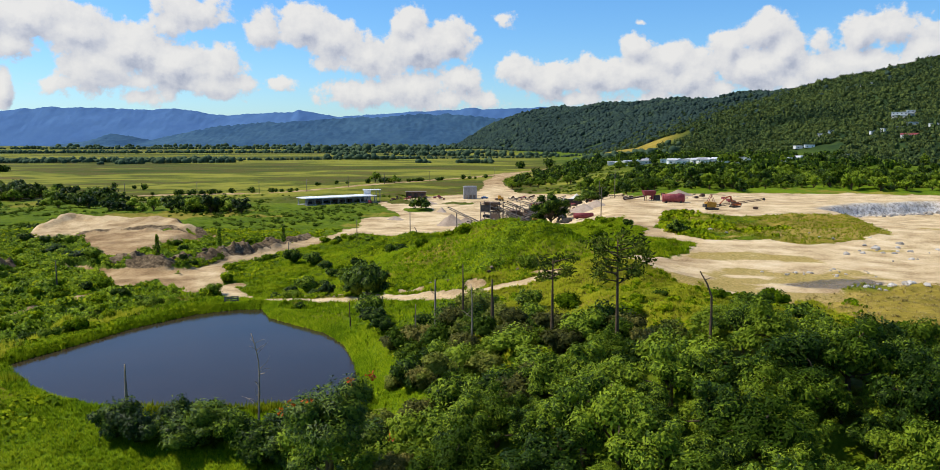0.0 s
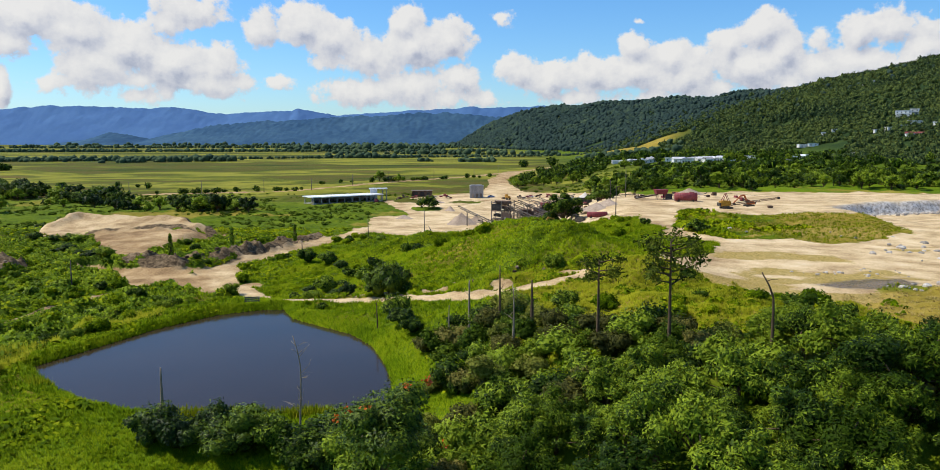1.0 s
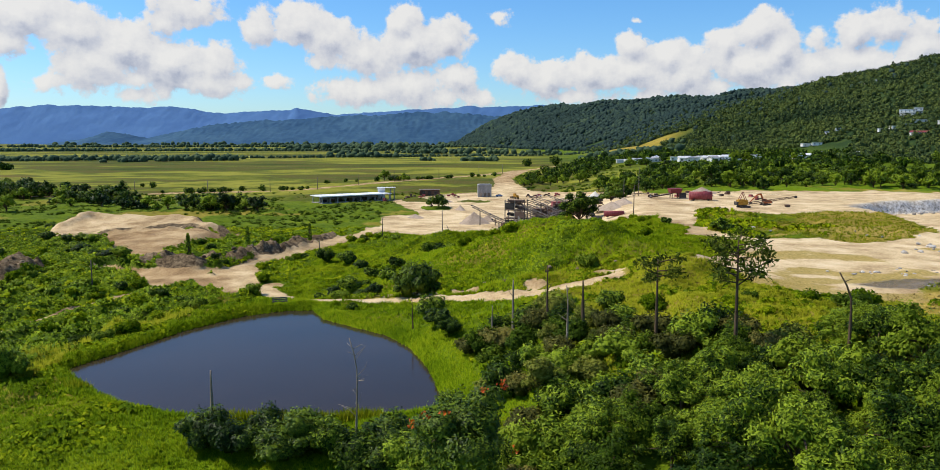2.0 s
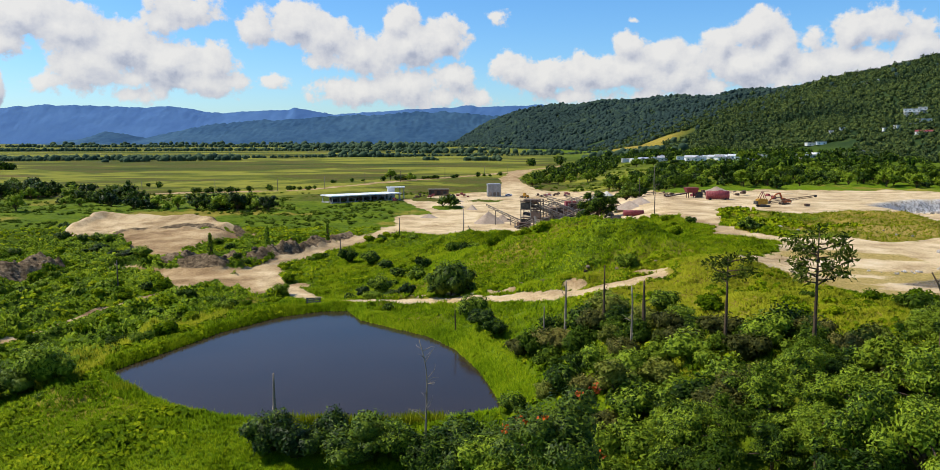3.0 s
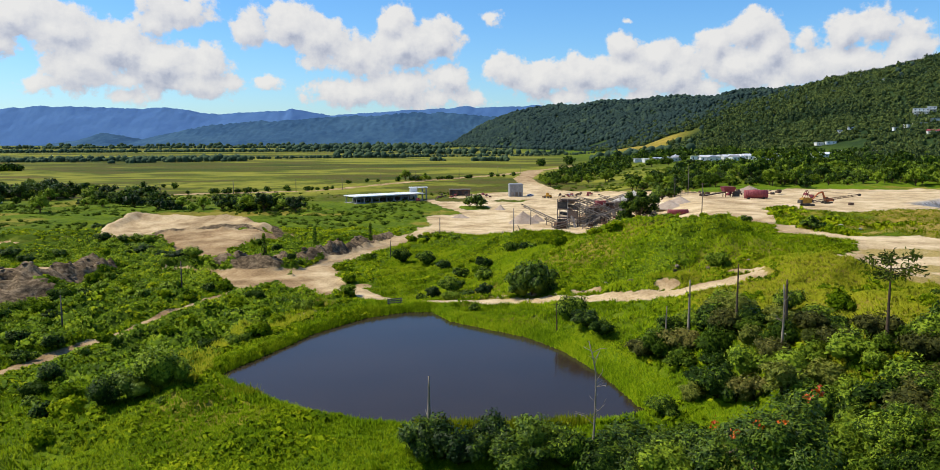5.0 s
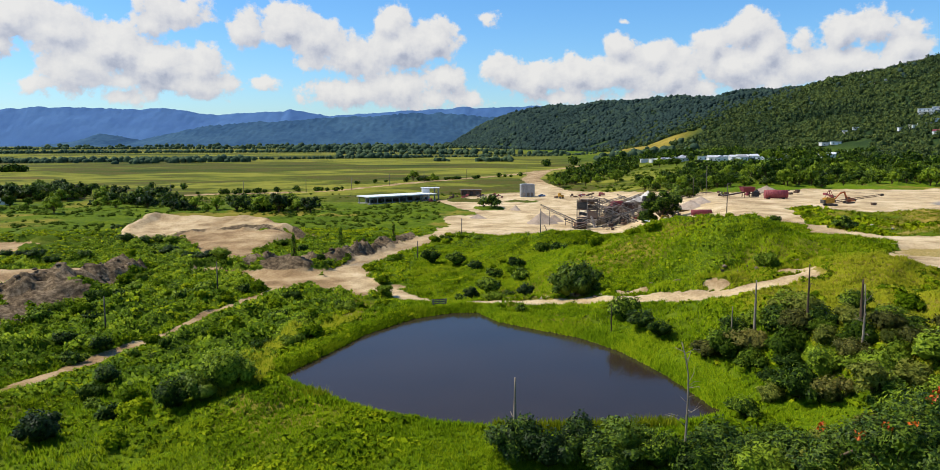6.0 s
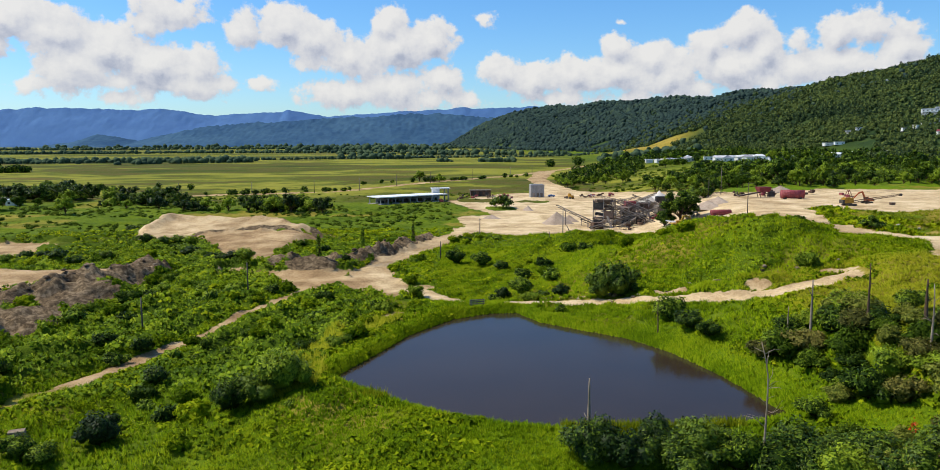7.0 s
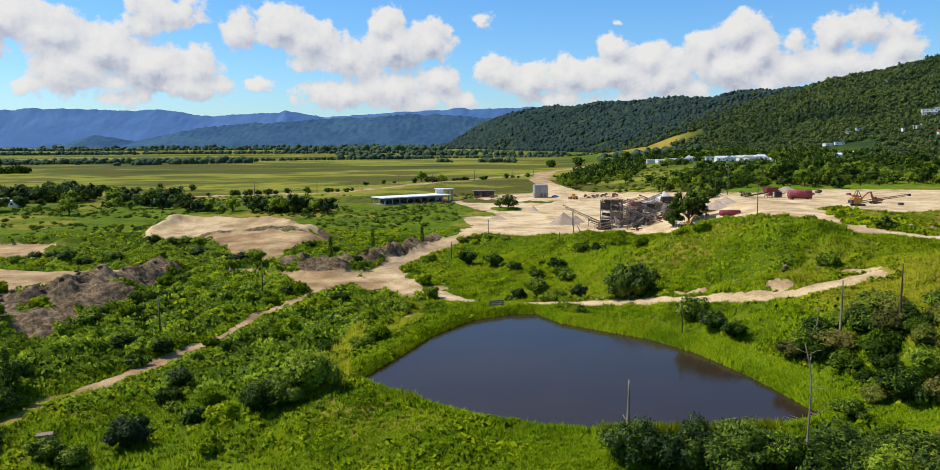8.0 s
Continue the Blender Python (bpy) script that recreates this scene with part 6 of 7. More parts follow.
# ---- the quarry yard ----
def conveyor(x, y, turn, length, z0, z1, legs=2, wide=0.9, mat=STEEL, label="dusty steel belt conveyor of the crushing plant"):
    """A belt conveyor from height z0 at its foot to z1 at its head, along its own x."""
    c = thing("conveyor", label, "conveyor", x, y, turn, "belt conveyors")
    for side in (-1, 1):
        sy = side * wide / 2
        solid("chord", [beam((0, sy, z0), (length, sy, z1), 0.16, 0.2), beam((0, sy, z0 - 0.8), (length, sy, z1 - 0.8), 0.14, 0.16)], mat, c)
        n = max(4, int(length / 1.6))
        web = []
        for k in range(n):
            a, b = k / n, (k + 1) / n
            za, zb = z0 + (z1 - z0) * a, z0 + (z1 - z0) * b
            web.append(beam((length * a, sy, za - (0.8 if k % 2 else 0)), (length * b, sy, zb - (0 if k % 2 else 0.8)), 0.09))
        solid("web", web, mat, c)["kind"] = "stuff"
    solid("belt", [beam((-0.4, 0, z0 + 0.12), (length + 0.5, 0, z1 + 0.12), wide * 0.86, 0.1)], BELT, c, "dark rubber belt")
    for k in (0, 1):
        s = (-0.3, length + 0.4)[k]
        zc = (z0, z1)[k]
        solid("drum", [tube([(s, -wide / 2, zc), (s, wide / 2, zc)], [0.28, 0.28], 10)], DARK, c)
    for k in range(legs):
        s = (k + 0.8) / (legs + 0.3)
        zl = z0 + (z1 - z0) * s - 0.8
        if zl > 0.4:
            solid("leg", [beam((length * s, -wide * 0.5, zl), (length * s, -wide * 0.9, -0.8), 0.18), beam((length * s, wide * 0.5, zl), (length * s, wide * 0.9, -0.8), 0.18), beam((length * s, -wide * 0.7, zl * 0.5), (length * s, wide * 0.7, zl * 0.4), 0.12)], mat, c)
    return c


def screen_tower(x, y, turn, w, d, floors, label):
    """A steel tower of the crushing plant: posts, decks, rails, a hopper and sloping screens."""
    t = thing("screening_tower", label, "crushing plant", x, y, turn, "towers of the crushing plant")
    top = floors[-1]
    for px in (-w / 2, 0, w / 2):
        for py in (-d / 2, d / 2):
            solid("post", [beam((px, py, -1.0), (px, py, top + 0.9), 0.32)], STEEL, t)
    for k, z in enumerate(floors):
        solid("deck", [box((0, 0, z), (w + 0.5, d + 0.5, 0.16))], RUST, t, "rusty grating deck")
        for sy in (-1, 1):
            solid("guard_rail", [beam((-w / 2, sy * d / 2, z + q), (w / 2, sy * d / 2, z + q), 0.07) for q in (0.55, 1.05)], STEEL, t)
        z0 = floors[k - 1] if k else -0.8
        solid("brace", [beam((-w / 2, -d / 2, z0), (0, -d / 2, z), 0.15), beam((0, -d / 2, z), (w / 2, -d / 2, z0), 0.15), beam((w / 2, -d / 2, z0), (w / 2, d / 2, z), 0.15)], STEEL, t)
    for k, z in enumerate(floors):
        z0 = floors[k - 1] if k else 0.0
        solid("side_panel", [box((w * (0.25 if k % 2 else -0.25), -d / 2 - 0.12, (z0 + z) / 2), (w * 0.46, 0.1, (z - z0) * 0.8))], RUST if k % 2 else DARK, t, "rusty sheet-metal side panel")
        solid("pipe", [tube([(w * 0.5 + 0.3, -d * 0.3, z0), (w * 0.35, -d * 0.6, z)], [0.14, 0.14], 6)], STEEL, t)
    for k, z in enumerate(floors[:-1]):
        solid("screen_box", [beam((-w * 0.42, 0, z + 1.9), (w * 0.42, 0, z + 0.8), d * 0.72, 0.9)], RUST if k % 2 else BELT, t, "sloping vibrating screen")
    solid("hopper", [box((0, 0, top - 0.1), (w * 0.5, d * 0.6, 1.9), 0, 1.45)], RUST, t, "rusty feed hopper")
    solid("chute", [beam((w * 0.2, -d * 0.5, floors[0] + 1), (w * 0.45, -d * 0.9, -0.4), 0.9, 0.6)], STEEL, t)
    solid("stair", [beam((-w * 0.6, -d * 0.65, -0.6), (-w * 0.1, -d * 0.65, floors[0]), 0.7, 0.14)], STEEL, t)
    return t


screen_tower(9.5, 334, -18, 8.5, 5.5, (3.6, 7.2, 10.6), "rusty crushing tower with screens and grating decks")
screen_tower(19.5, 338, 12, 6.0, 5.0, (3.2, 6.2), "low rusty crusher frame with feed hopper")
screen_tower(29, 346, -8, 5.0, 4.5, (3.0, 5.6), "low rusty crusher frame with feed hopper")
for row in [(6, 338, 168, 15.5, 1.6, 8.6, 2), (22, 332, 172, 13, 2.5, 9.6, 1), (12, 330, -24, 17, 9.8, 3.2, 2), (15, 334, -12, 17, 2.0, 8.6, 2), (33, 352, 196, 18, 1.5, 7.2, 2), (24, 342, 158, 17, 1.5, 8.0, 2),
            (20, 398, -6, 24, 8.6, 3.0, 3), (31, 396, 24, 20, 3, 8.5, 2), (6, 331, 200, 7, 1.0, 3.6, 1), (3, 327, 28, 9, 0.8, 4.0, 1), (18, 330, 36, 10, 0.6, 3.6, 1), (26, 420, 10, 18, 2, 6, 2), (50, 352, 12, 26, 3.4, 1.4, 5), (64, 372, -6, 18, 2.2, 1.2, 4),
            (2, 324, -12, 15, 0.8, 5.6, 2), (14, 326, 24, 15, 0.8, 6.4, 2), (32, 330, 164, 16, 1.0, 7.4, 2), (40, 352, 192, 15, 1.2, 6.8, 2), (10, 344, 40, 16, 6.5, 2.0, 2), (16, 352, -28, 18, 8.2, 2.6, 2)]:
    conveyor(*row)


def crusher_box(x, y, turn, s, mat, label):
    c = thing("crusher_housing", label, "crushing plant", x, y, turn, "housings of the crushing plant")
    solid("body", [box((0, 0, s[2] * 0.55), (s[0], s[1], s[2] * 0.9), 0, 0.94)], mat, c)
    for k in range(5):
        solid("rib", [box((-s[0] * 0.4 + k * s[0] * 0.2, 0, s[2] * 0.55), (0.14, s[1] + 0.18, s[2] * 0.86))], mat, c)
    for q in (-1, 1):
        solid("skid", [box((0, q * s[1] * 0.35, 0.05), (s[0] * 1.1, 0.3, 0.4))], DARK, c)
    return c


for row in [(33.8, 393, 8, (5.5, 3.2, 5.0), RED, "faded red steel housing on skids"), (30, 380, -5, (7.5, 3.6, 3.6), RUST, "brown steel housing on skids"), (38, 372, 20, (6, 4.6, 4.4), STEEL, "dusty grey steel housing on skids"),
            (40, 400, 0, (8, 3, 3), RUST, "brown steel housing on skids"), (25, 352, 12, (5, 3.6, 3.4), RUST, "brown steel housing on skids"), (16, 341, 0, (4, 3, 3), STEEL, "dusty grey steel housing on skids"), (5, 326, 14, (4.5, 3, 2.6), RUST, "brown steel housing on skids"), (24, 330, -10, (4, 3, 3.4), DARK, "dark steel housing on skids"), (34, 336, 16, (5, 3, 3.8), STEEL, "dusty grey steel housing on skids"), (54, 404, 5, (9, 3.5, 3.2), DARK, "dark steel housing on skids")]:
    crusher_box(*row)


def heap(x, y, radius, height, mat, seed, label):
    """A tipped cone of stone."""
    r = np.random.default_rng(seed)
    rings, sides = 9, 22
    v = []
    for j in range(rings + 1):
        s = j / rings
        for i in range(sides):
            a = 2 * math.pi * i / sides
            q = radius * s * (1 + 0.1 * math.sin(3 * a + seed) + r.uniform(-0.05, 0.05))
            v.append((q * math.cos(a), q * math.sin(a), height * (1 - s) ** 1.15 * r.uniform(0.94, 1.05) - 0.3 * s))
    f = [(j * sides + i, (j + 1) * sides + i, (j + 1) * sides + (i + 1) % sides, j * sides + (i + 1) % sides) for j in range(rings) for i in range(sides)]
    ob = new("stockpile", tri_mesh("stockpile", [(np.array(v), np.array(f), 0)], [mat], True))
    ob.location = (x, y, at(x, y))
    tagged(ob, label, "gravel heap", "heaps of stone")


for k, row in enumerate([(-8.5, 349, 7.5, 5.0), (-2, 356, 5, 3), (-15, 412, 3.4, 2.6), (52, 428, 6, 4), (60, 436, 7, 4.5), (44, 384, 6, 3.2), (-26, 466, 7, 2.6), (-36, 372, 5, 1.8), (46, 312, 7, 3.0), (52, 318, 6, 2.6), (12, 352, 5, 3.0), (100, 372, 8, 3)]):
    heap(*row, GRAVEL if k not in (3, 4) else WHITE_STONE, 700 + k, "pale tipped heap of crushed stone")


def excavator(x, y, turn, mat, label, swing=0.0, curl=(4.6, 3.4, 6.9, 1.4), scale=1.0):
    """A tracked excavator: two tracks, house with cab, boom, stick and bucket."""
    e = thing("excavator", label, "excavator", x, y, turn, "excavators")
    e.scale = (scale,) * 3
    for side in (-1, 1):
        t = solid("track", [tube([(-1.9, side * 1.15, 0.45), (1.9, side * 1.15, 0.45)], [0.01, 0.01], 4), box((0, side * 1.15, 0.45), (4.2, 0.6, 0.55)), box((0, side * 1.15, 0.45), (3.4, 0.62, 0.9))], DARK, e, "dark crawler track")
        for k in range(5):
            solid("roller", [tube([(-1.5 + k * 0.75, side * 1.15 - 0.34, 0.35), (-1.5 + k * 0.75, side * 1.15 + 0.34, 0.35)], [0.26, 0.26], 10)], DARK, t)
    solid("turntable", [tube([(0, 0, 0.7), (0, 0, 1.05)], [0.9, 0.9], 16)], DARK, e)
    solid("house", [box((-0.7, 0.1, 1.65), (3.0, 2.5, 1.2), 0, 0.94), box((-0.9, 0.1, 2.3), (1.6, 2.0, 0.3), 0, 0.85)], mat, e)
    solid("counterweight", [box((-2.3, 0.1, 1.55), (0.7, 2.5, 1.1), 0, 0.9)], DARK, e)
    cab = solid("cab", [box((0.85, 0.75, 2.15), (1.5, 1.0, 1.9), 0, 0.9)], mat, e)
    solid("window", [box((1.62, 0.75, 2.35), (0.04, 0.8, 1.0))], GLASS, cab)
    solid("window", [box((0.85, 1.245, 2.4), (1.0, 0.04, 0.85))], GLASS, cab)
    ax, az, bx, bz = curl
    solid("boom", [beam((0.8, -0.2, 1.7), (ax * 0.55, -0.2, az + 0.6), 0.5, 0.65), beam((ax * 0.55, -0.2, az + 0.6), (ax, -0.2, az), 0.45, 0.55)], mat, e)
    solid("stick", [beam((ax - 0.3, -0.2, az + 0.35), (bx, -0.2, bz), 0.36, 0.42)], mat, e)
    solid("ram", [beam((1.4, -0.2, 1.5), (ax * 0.55, -0.2, az + 0.1), 0.16)], STEEL, e)
    solid("bucket", [box((bx - 0.3, -0.2, bz - 0.35), (1.0, 1.1, 0.9), 0, 0.7)], DARK, e)
    return e


excavator(19.2, 262.0, 10, YELLOW, "orange-yellow tracked excavator parked by the crushing plant", 0, (4.4, 4.2, 6.6, 1.5))
excavator(103, 301, 186, ORANGE, "orange-red tracked excavator with lowered arm", 0, (4.2, 4.6, 7.2, 1.6), 0.85)
excavator(36, 290, 150, DARK, "dark old tracked machine at the yard edge", 0, (3.2, 3.0, 4.5, 1.0), 0.8)


def dragline(x, y, turn):
    """An old cable dragline with its lattice boom laid out almost level."""
    d = thing("dragline_crane", "old yellow dragline crane with long lattice boom", "crane", x, y, turn)
    d.scale = (0.78,) * 3
    for side in (-1, 1):
        solid("track", [box((0, side * 1.6, 0.5), (5.2, 0.8, 0.7)), box((0, side * 1.6, 0.5), (4.4, 0.82, 1.0))], DARK, d)
    solid("house", [box((-1.0, 0, 2.5), (4.6, 3.0, 2.4), 0, 0.96), box((-1.4, 0, 3.8), (2.4, 2.2, 0.4), 0, 0.8)], YELLOW, d)
    cab = solid("cab", [box((1.8, 0.9, 2.5), (1.2, 1.2, 2.0), 0, 0.95)], YELLOW, d)
    solid("window", [box((2.42, 0.9, 2.8), (0.04, 0.9, 1.0))], GLASS, cab)
    solid("counterweight", [box((-3.7, 0, 2.1), (0.9, 3.0, 1.6))], DARK, d)
    for side in (-1, 1):
        solid("gantry_leg", [beam((-2.4, side * 1.1, 3.6), (-0.6, side * 0.6, 7.4), 0.22), beam((1.0, side * 1.1, 3.6), (-0.6, side * 0.6, 7.4), 0.22)], RED, d, "red gantry leg")
    for side in (-1, 1):
        for up in (0, 1):
            solid("chord", [beam((2.2, side * 0.6, 1.5 + up * 0.9), (26, side * 0.3, 4.6 + up * 0.6), 0.14)], RUST, d)
        web = []
        for k in range(16):
            a, b = k / 16, (k + 1) / 16
            pa, pb = (2.2 + 23.8 * a, side * (0.6 - 0.3 * a), 1.5 + 3.1 * a), (2.2 + 23.8 * b, side * (0.6 - 0.3 * b), 1.5 + 3.1 * b)
            web.append(beam((pa[0], pa[1], pa[2] + 0.8 * (k % 2)), (pb[0], pb[1], pb[2] + 0.8 * (1 - k % 2)), 0.08))
        solid("lacing", web, RUST, d)
        solid("cable", [beam((-0.6, side * 0.5, 7.4), (26, side * 0.25, 5.2), 0.06)], DARK, d)
    solid("boom_head", [tube([(26, -0.5, 4.9), (26, 0.5, 4.9)], [0.6, 0.6], 12)], DARK, d)
    part("bucket", tri_mesh("bucket", [(*box((22, 0, 0.6), (1.8, 1.5, 1.3), 0, 1.2), 0)], [RUST]), d)


dragline(91, 291, 6)


def red_tank(x, y, turn, label):
    t = thing("ribbed_tank", label, "tank", x, y, turn)
    solid("body", [tube([(-4.5, 0, 1.9), (4.5, 0, 1.9)], [1.7, 1.7], 20)], RED, t, "", True)
    for k in range(10):
        q = -4.4 + k * 0.98
        solid("rib", [tube([(q - 0.07, 0, 1.9), (q + 0.07, 0, 1.9)], [1.82, 1.82], 20)], RED, t)
    for q in (-3, 3):
        solid("saddle", [box((q, 0, 0.3), (0.6, 3.2, 0.9))], DARK, t)
    return t


red_tank(85.8, 327, -6, "faded red ribbed steel tank on saddles")
red_tank(42.0, 286, 4, "faded red cylindrical tank beside the mound").scale = (0.8, 0.6, 0.6)


def feeder(x, y, turn):
    f = thing("mobile_feeder", "rusty red feeder with inclined belt", "crushing plant", x, y, turn)
    solid("hopper", [box((0, 0, 3.4), (4.2, 3.4, 2.0), 0, 1.3)], RED, f)
    for px in (-1.6, 1.6):
        for py in (-1.3, 1.3):
            solid("leg", [beam((px, py, -0.4), (px, py, 2.8), 0.28)], RUST, f)
    for side in (-1, 1):
        solid("chord", [beam((-1.5, side * 0.6, 2.2), (-11, side * 0.6, 0.6), 0.25, 0.5)], RUST, f)
    solid("belt", [beam((-1.5, 0, 2.4), (-11, 0, 0.8), 1.0, 0.12)], BELT, f)
    solid("engine_box", [box((3.6, 0, 1.4), (2.4, 2.0, 2.2), 0, 0.95)], DARK, f)


feeder(78, 338, 4)


def shed():
    """The long open shed with a white roof, and the white tower at its end."""
    s = thing("open_shed", "long open shed with white metal roof on posts", "shed", -95, 451, 35.5, z=at(-80, 466))
    length, depth = 45.0, 13.0
    roof = solid("roof", [beam((-0.8, depth / 2, 4.15), (length + 0.8, depth / 2, 4.15), depth + 1.6, 0.22)], WHITE_ROOF, s, "white sheet-metal roof")
    for k in range(23):
        solid("roof_rib", [box((0.6 + k * 2.0, depth / 2, 4.29), (0.1, depth + 1.5, 0.07))], WHITE_ROOF, roof)
    solid("fascia", [box((length / 2, -0.82, 4.0), (length + 1.7, 0.1, 0.45)), box((-0.86, depth / 2, 4.0), (0.1, depth + 1.6, 0.45))], WHITE_ROOF, s)
    for k in range(10):
        for y in (0.2, depth - 0.2):
            solid("post", [box((0.3 + k * (length - 0.6) / 9, y, 1.9), (0.45, 0.45, 4.2))], CONCRETE, s)
    solid("back_wall", [box((length * 0.55, depth, 1.2), (length * 0.9, 0.25, 2.8))], CONCRETE, s)
    solid("floor_slab", [box((length / 2, depth / 2, 0.0), (length + 1, depth + 1, 0.3))], CONCRETE, s)
    for k in range(7):
        solid("stored_crate", [box((5 + k * 5.6, depth * 0.6 + (k % 3), 0.9), (2.6, 2.0, 1.5 + 0.5 * (k % 2)))], RUST if k % 2 else DARK, s)
    t = thing("white_tower", "small white block tower with slab roof", "building", -63, 487, 8)
    solid("wall", [box((-1.5, 0, 3.6), (4.4, 4.5, 7.4))], WHITE_WALL, t)
    solid("slab_roof", [box((1.4, 0, 7.6), (11.4, 6.0, 0.4))], WHITE_ROOF, t)
    for q in (4.0, 6.4):
        solid("post", [box((q, -2, 3.7), (0.4, 0.4, 7.4)), box((q, 2, 3.7), (0.4, 0.4, 7.4))], CONCRETE, t)
    solid("door", [box((-1.6, -2.28, 1.1), (1.1, 0.08, 2.2))], DARK, t)
    b = thing("brick_store", "low brown store with rusty sheet roof", "building", -36, 516, 4)
    solid("wall", [box((0, 0, 1.5), (13, 6, 3.4))], RUST, b)
    solid("roof", [beam((-7, 0, 3.4), (7, 0, 3.4), 7.2, 0.2)], STEEL, b)
    for k in range(3):
        solid("door", [box((-4 + k * 4, -3.03, 1.2), (2.2, 0.1, 2.6))], DARK, b)


shed()


def block_house():
    b = thing("block_house", "square grey concrete block house in the yard", "building", 0.0, 508, 3)
    solid("wall", [box((0, 0, 3.6), (8.6, 7.0, 8.2))], CONCRETE, b)
    solid("slab_roof", [box((0, 0, 7.75), (9.0, 7.4, 0.35)), box((0, 0, 8.1), (7.6, 6.0, 0.4))], GREY_ROOF, b)
    solid("band", [box((0, 0, 4.0), (8.72, 7.12, 0.22))], CONCRETE, b)
    for q in (-2.4, 0.2, 2.6):
        solid("shutter", [box((q, -3.54, 1.6), (1.6, 0.08, 2.6))], STEEL, b)


block_house()


def car(x, y, turn, mat, label, name="parked_car", tall=0.0):
    c = thing(name, label, "car", x, y, turn, "vehicles in the yard")
    solid("body", [box((0, 0, 0.72), (4.4, 1.75, 0.62), 0, 0.95), box((0, 0, 0.45), (4.2, 1.7, 0.3))], mat, c)
    cab = solid("cabin", [box((-0.2, 0, 1.25 + tall / 2), (2.3, 1.6, 0.62 + tall), 0, 0.78)], WHITE_ROOF if mat is BLUE else mat, c)
    solid("windscreen", [box((0.85, 0, 1.22 + tall / 2), (0.06, 1.3, 0.4))], GLASS, cab)
    for side in (-1, 1):
        solid("side_window", [box((-0.2, side * 0.74, 1.25 + tall / 2), (1.6, 0.05, 0.36))], GLASS, cab)
    for px in (-1.35, 1.35):
        for py in (-0.8, 0.8):
            w = solid("wheel", [tube([(px, py - 0.11, 0.33), (px, py + 0.11, 0.33)], [0.34, 0.34], 14)], DARK, c)
            solid("rim", [tube([(px, py - 0.12, 0.33), (px, py + 0.12, 0.33)], [0.18, 0.18], 10)], STEEL, w)
    return c


car(9.6, 509, 8, BLUE, "blue and white pickup parked by the block house")
car(35, 506, -10, WHITE_WALL, "white car parked by scrap metal")


def loader(x, y, turn):
    c = thing("wheel_loader", "yellow wheel loader on the pale gravel yard", "loader", x, y, turn)
    solid("body", [box((-1.2, 0, 1.5), (3.0, 2.0, 1.3), 0, 0.92)], YELLOW, c)
    cab = solid("cab", [box((0.4, 0, 2.4), (1.4, 1.5, 1.7), 0, 0.9)], YELLOW, c)
    solid("window", [box((0.4, -0.74, 2.6), (1.0, 0.05, 0.9))], GLASS, cab)
    for side in (-1, 1):
        solid("arm", [beam((0.9, side * 0.7, 1.7), (3.4, side * 0.7, 0.8), 0.25, 0.4)], YELLOW, c)
        for px in (-1.7, 1.5):
            solid("wheel", [tube([(px, side * 1.0 - 0.3, 0.75), (px, side * 1.0 + 0.3, 0.75)], [0.78, 0.78], 14)], DARK, c)
    solid("bucket", [box((3.8, 0, 0.7), (1.1, 2.7, 1.1), 0, 0.75)], RUST, c)


loader(19, 492, 120)


def hut(x, y):
    h = thing("tin_roofed_hut", "small dark hut with pale tin roof", "hut", x, y, 6)
    solid("wall", [box((0.8, 0, 1.2), (3.4, 3.0, 2.9))], DARK, h)
    solid("roof", [beam((-2.6, 0, 3.3), (3.2, 0, 2.9), 4.2, 0.14)], GREY_ROOF, h)
    for q in (-1.8, 1.8):
        solid("post", [beam((-2.3, q, -0.4), (-2.3, q, 3.2), 0.14)], POLE_WOOD, h)


hut(20.5, 268.5)


def utility_pole(x, y, height, arm=True, lean=0.0, lamp=False, turn=20, label="weathered wooden utility pole", rad=0.15):
    p = thing("utility_pole", label, "utility pole", x, y, turn, "utility poles")
    solid("pole", [tube([(0, 0, -0.6), (lean * 0.5, 0, height * 0.5), (lean, 0, height)], [rad * 1.15, rad, rad * 0.75], 8)], POLE_WOOD, p, "", True)
    if arm:
        solid("crossarm", [box((lean * 0.93, 0, height * 0.93), (0.12, 1.9, 0.14))], POLE_WOOD, p)
        for q in (-0.8, 0, 0.8):
            solid("insulator", [tube([(lean * 0.93, q, height * 0.93 + 0.06), (lean * 0.93, q, height * 0.93 + 0.26)], [0.06, 0.05], 6)], STEEL, p)
    if lamp:
        solid("lamp_arm", [beam((lean, 0, height - 0.3), (lean + 1.3, 0, height - 0.05), 0.07), box((lean + 1.5, 0, height - 0.08), (0.6, 0.25, 0.16))], STEEL, p)


for row in [(-19.6, 252.4, 10.4, False), (-15.8, 254.5, 5.0, False, -2.6), (-22.3, 264.7, 4.4, False), (46.0, 271.4, 10.8, False, 0, True), (66.6, 357.0, 13.0, False), (58, 348, 8.5, False), (-112.9, 155.5, 6.8, False), (-101.4, 187.7, 7.6, False), (-44, 300, 7.5, True), (-58, 246, 5.5, False)]:
    utility_pole(*row)
for x, y in [(-150, 552), (-122, 580), (-98, 625), (-72, 655), (-36, 696), (0, 730), (-190, 540), (-235, 528), (24, 770)]:
    utility_pole(x, y, 9.0, True, 0, False, 35, "weathered wooden utility pole along the road", 0.2)


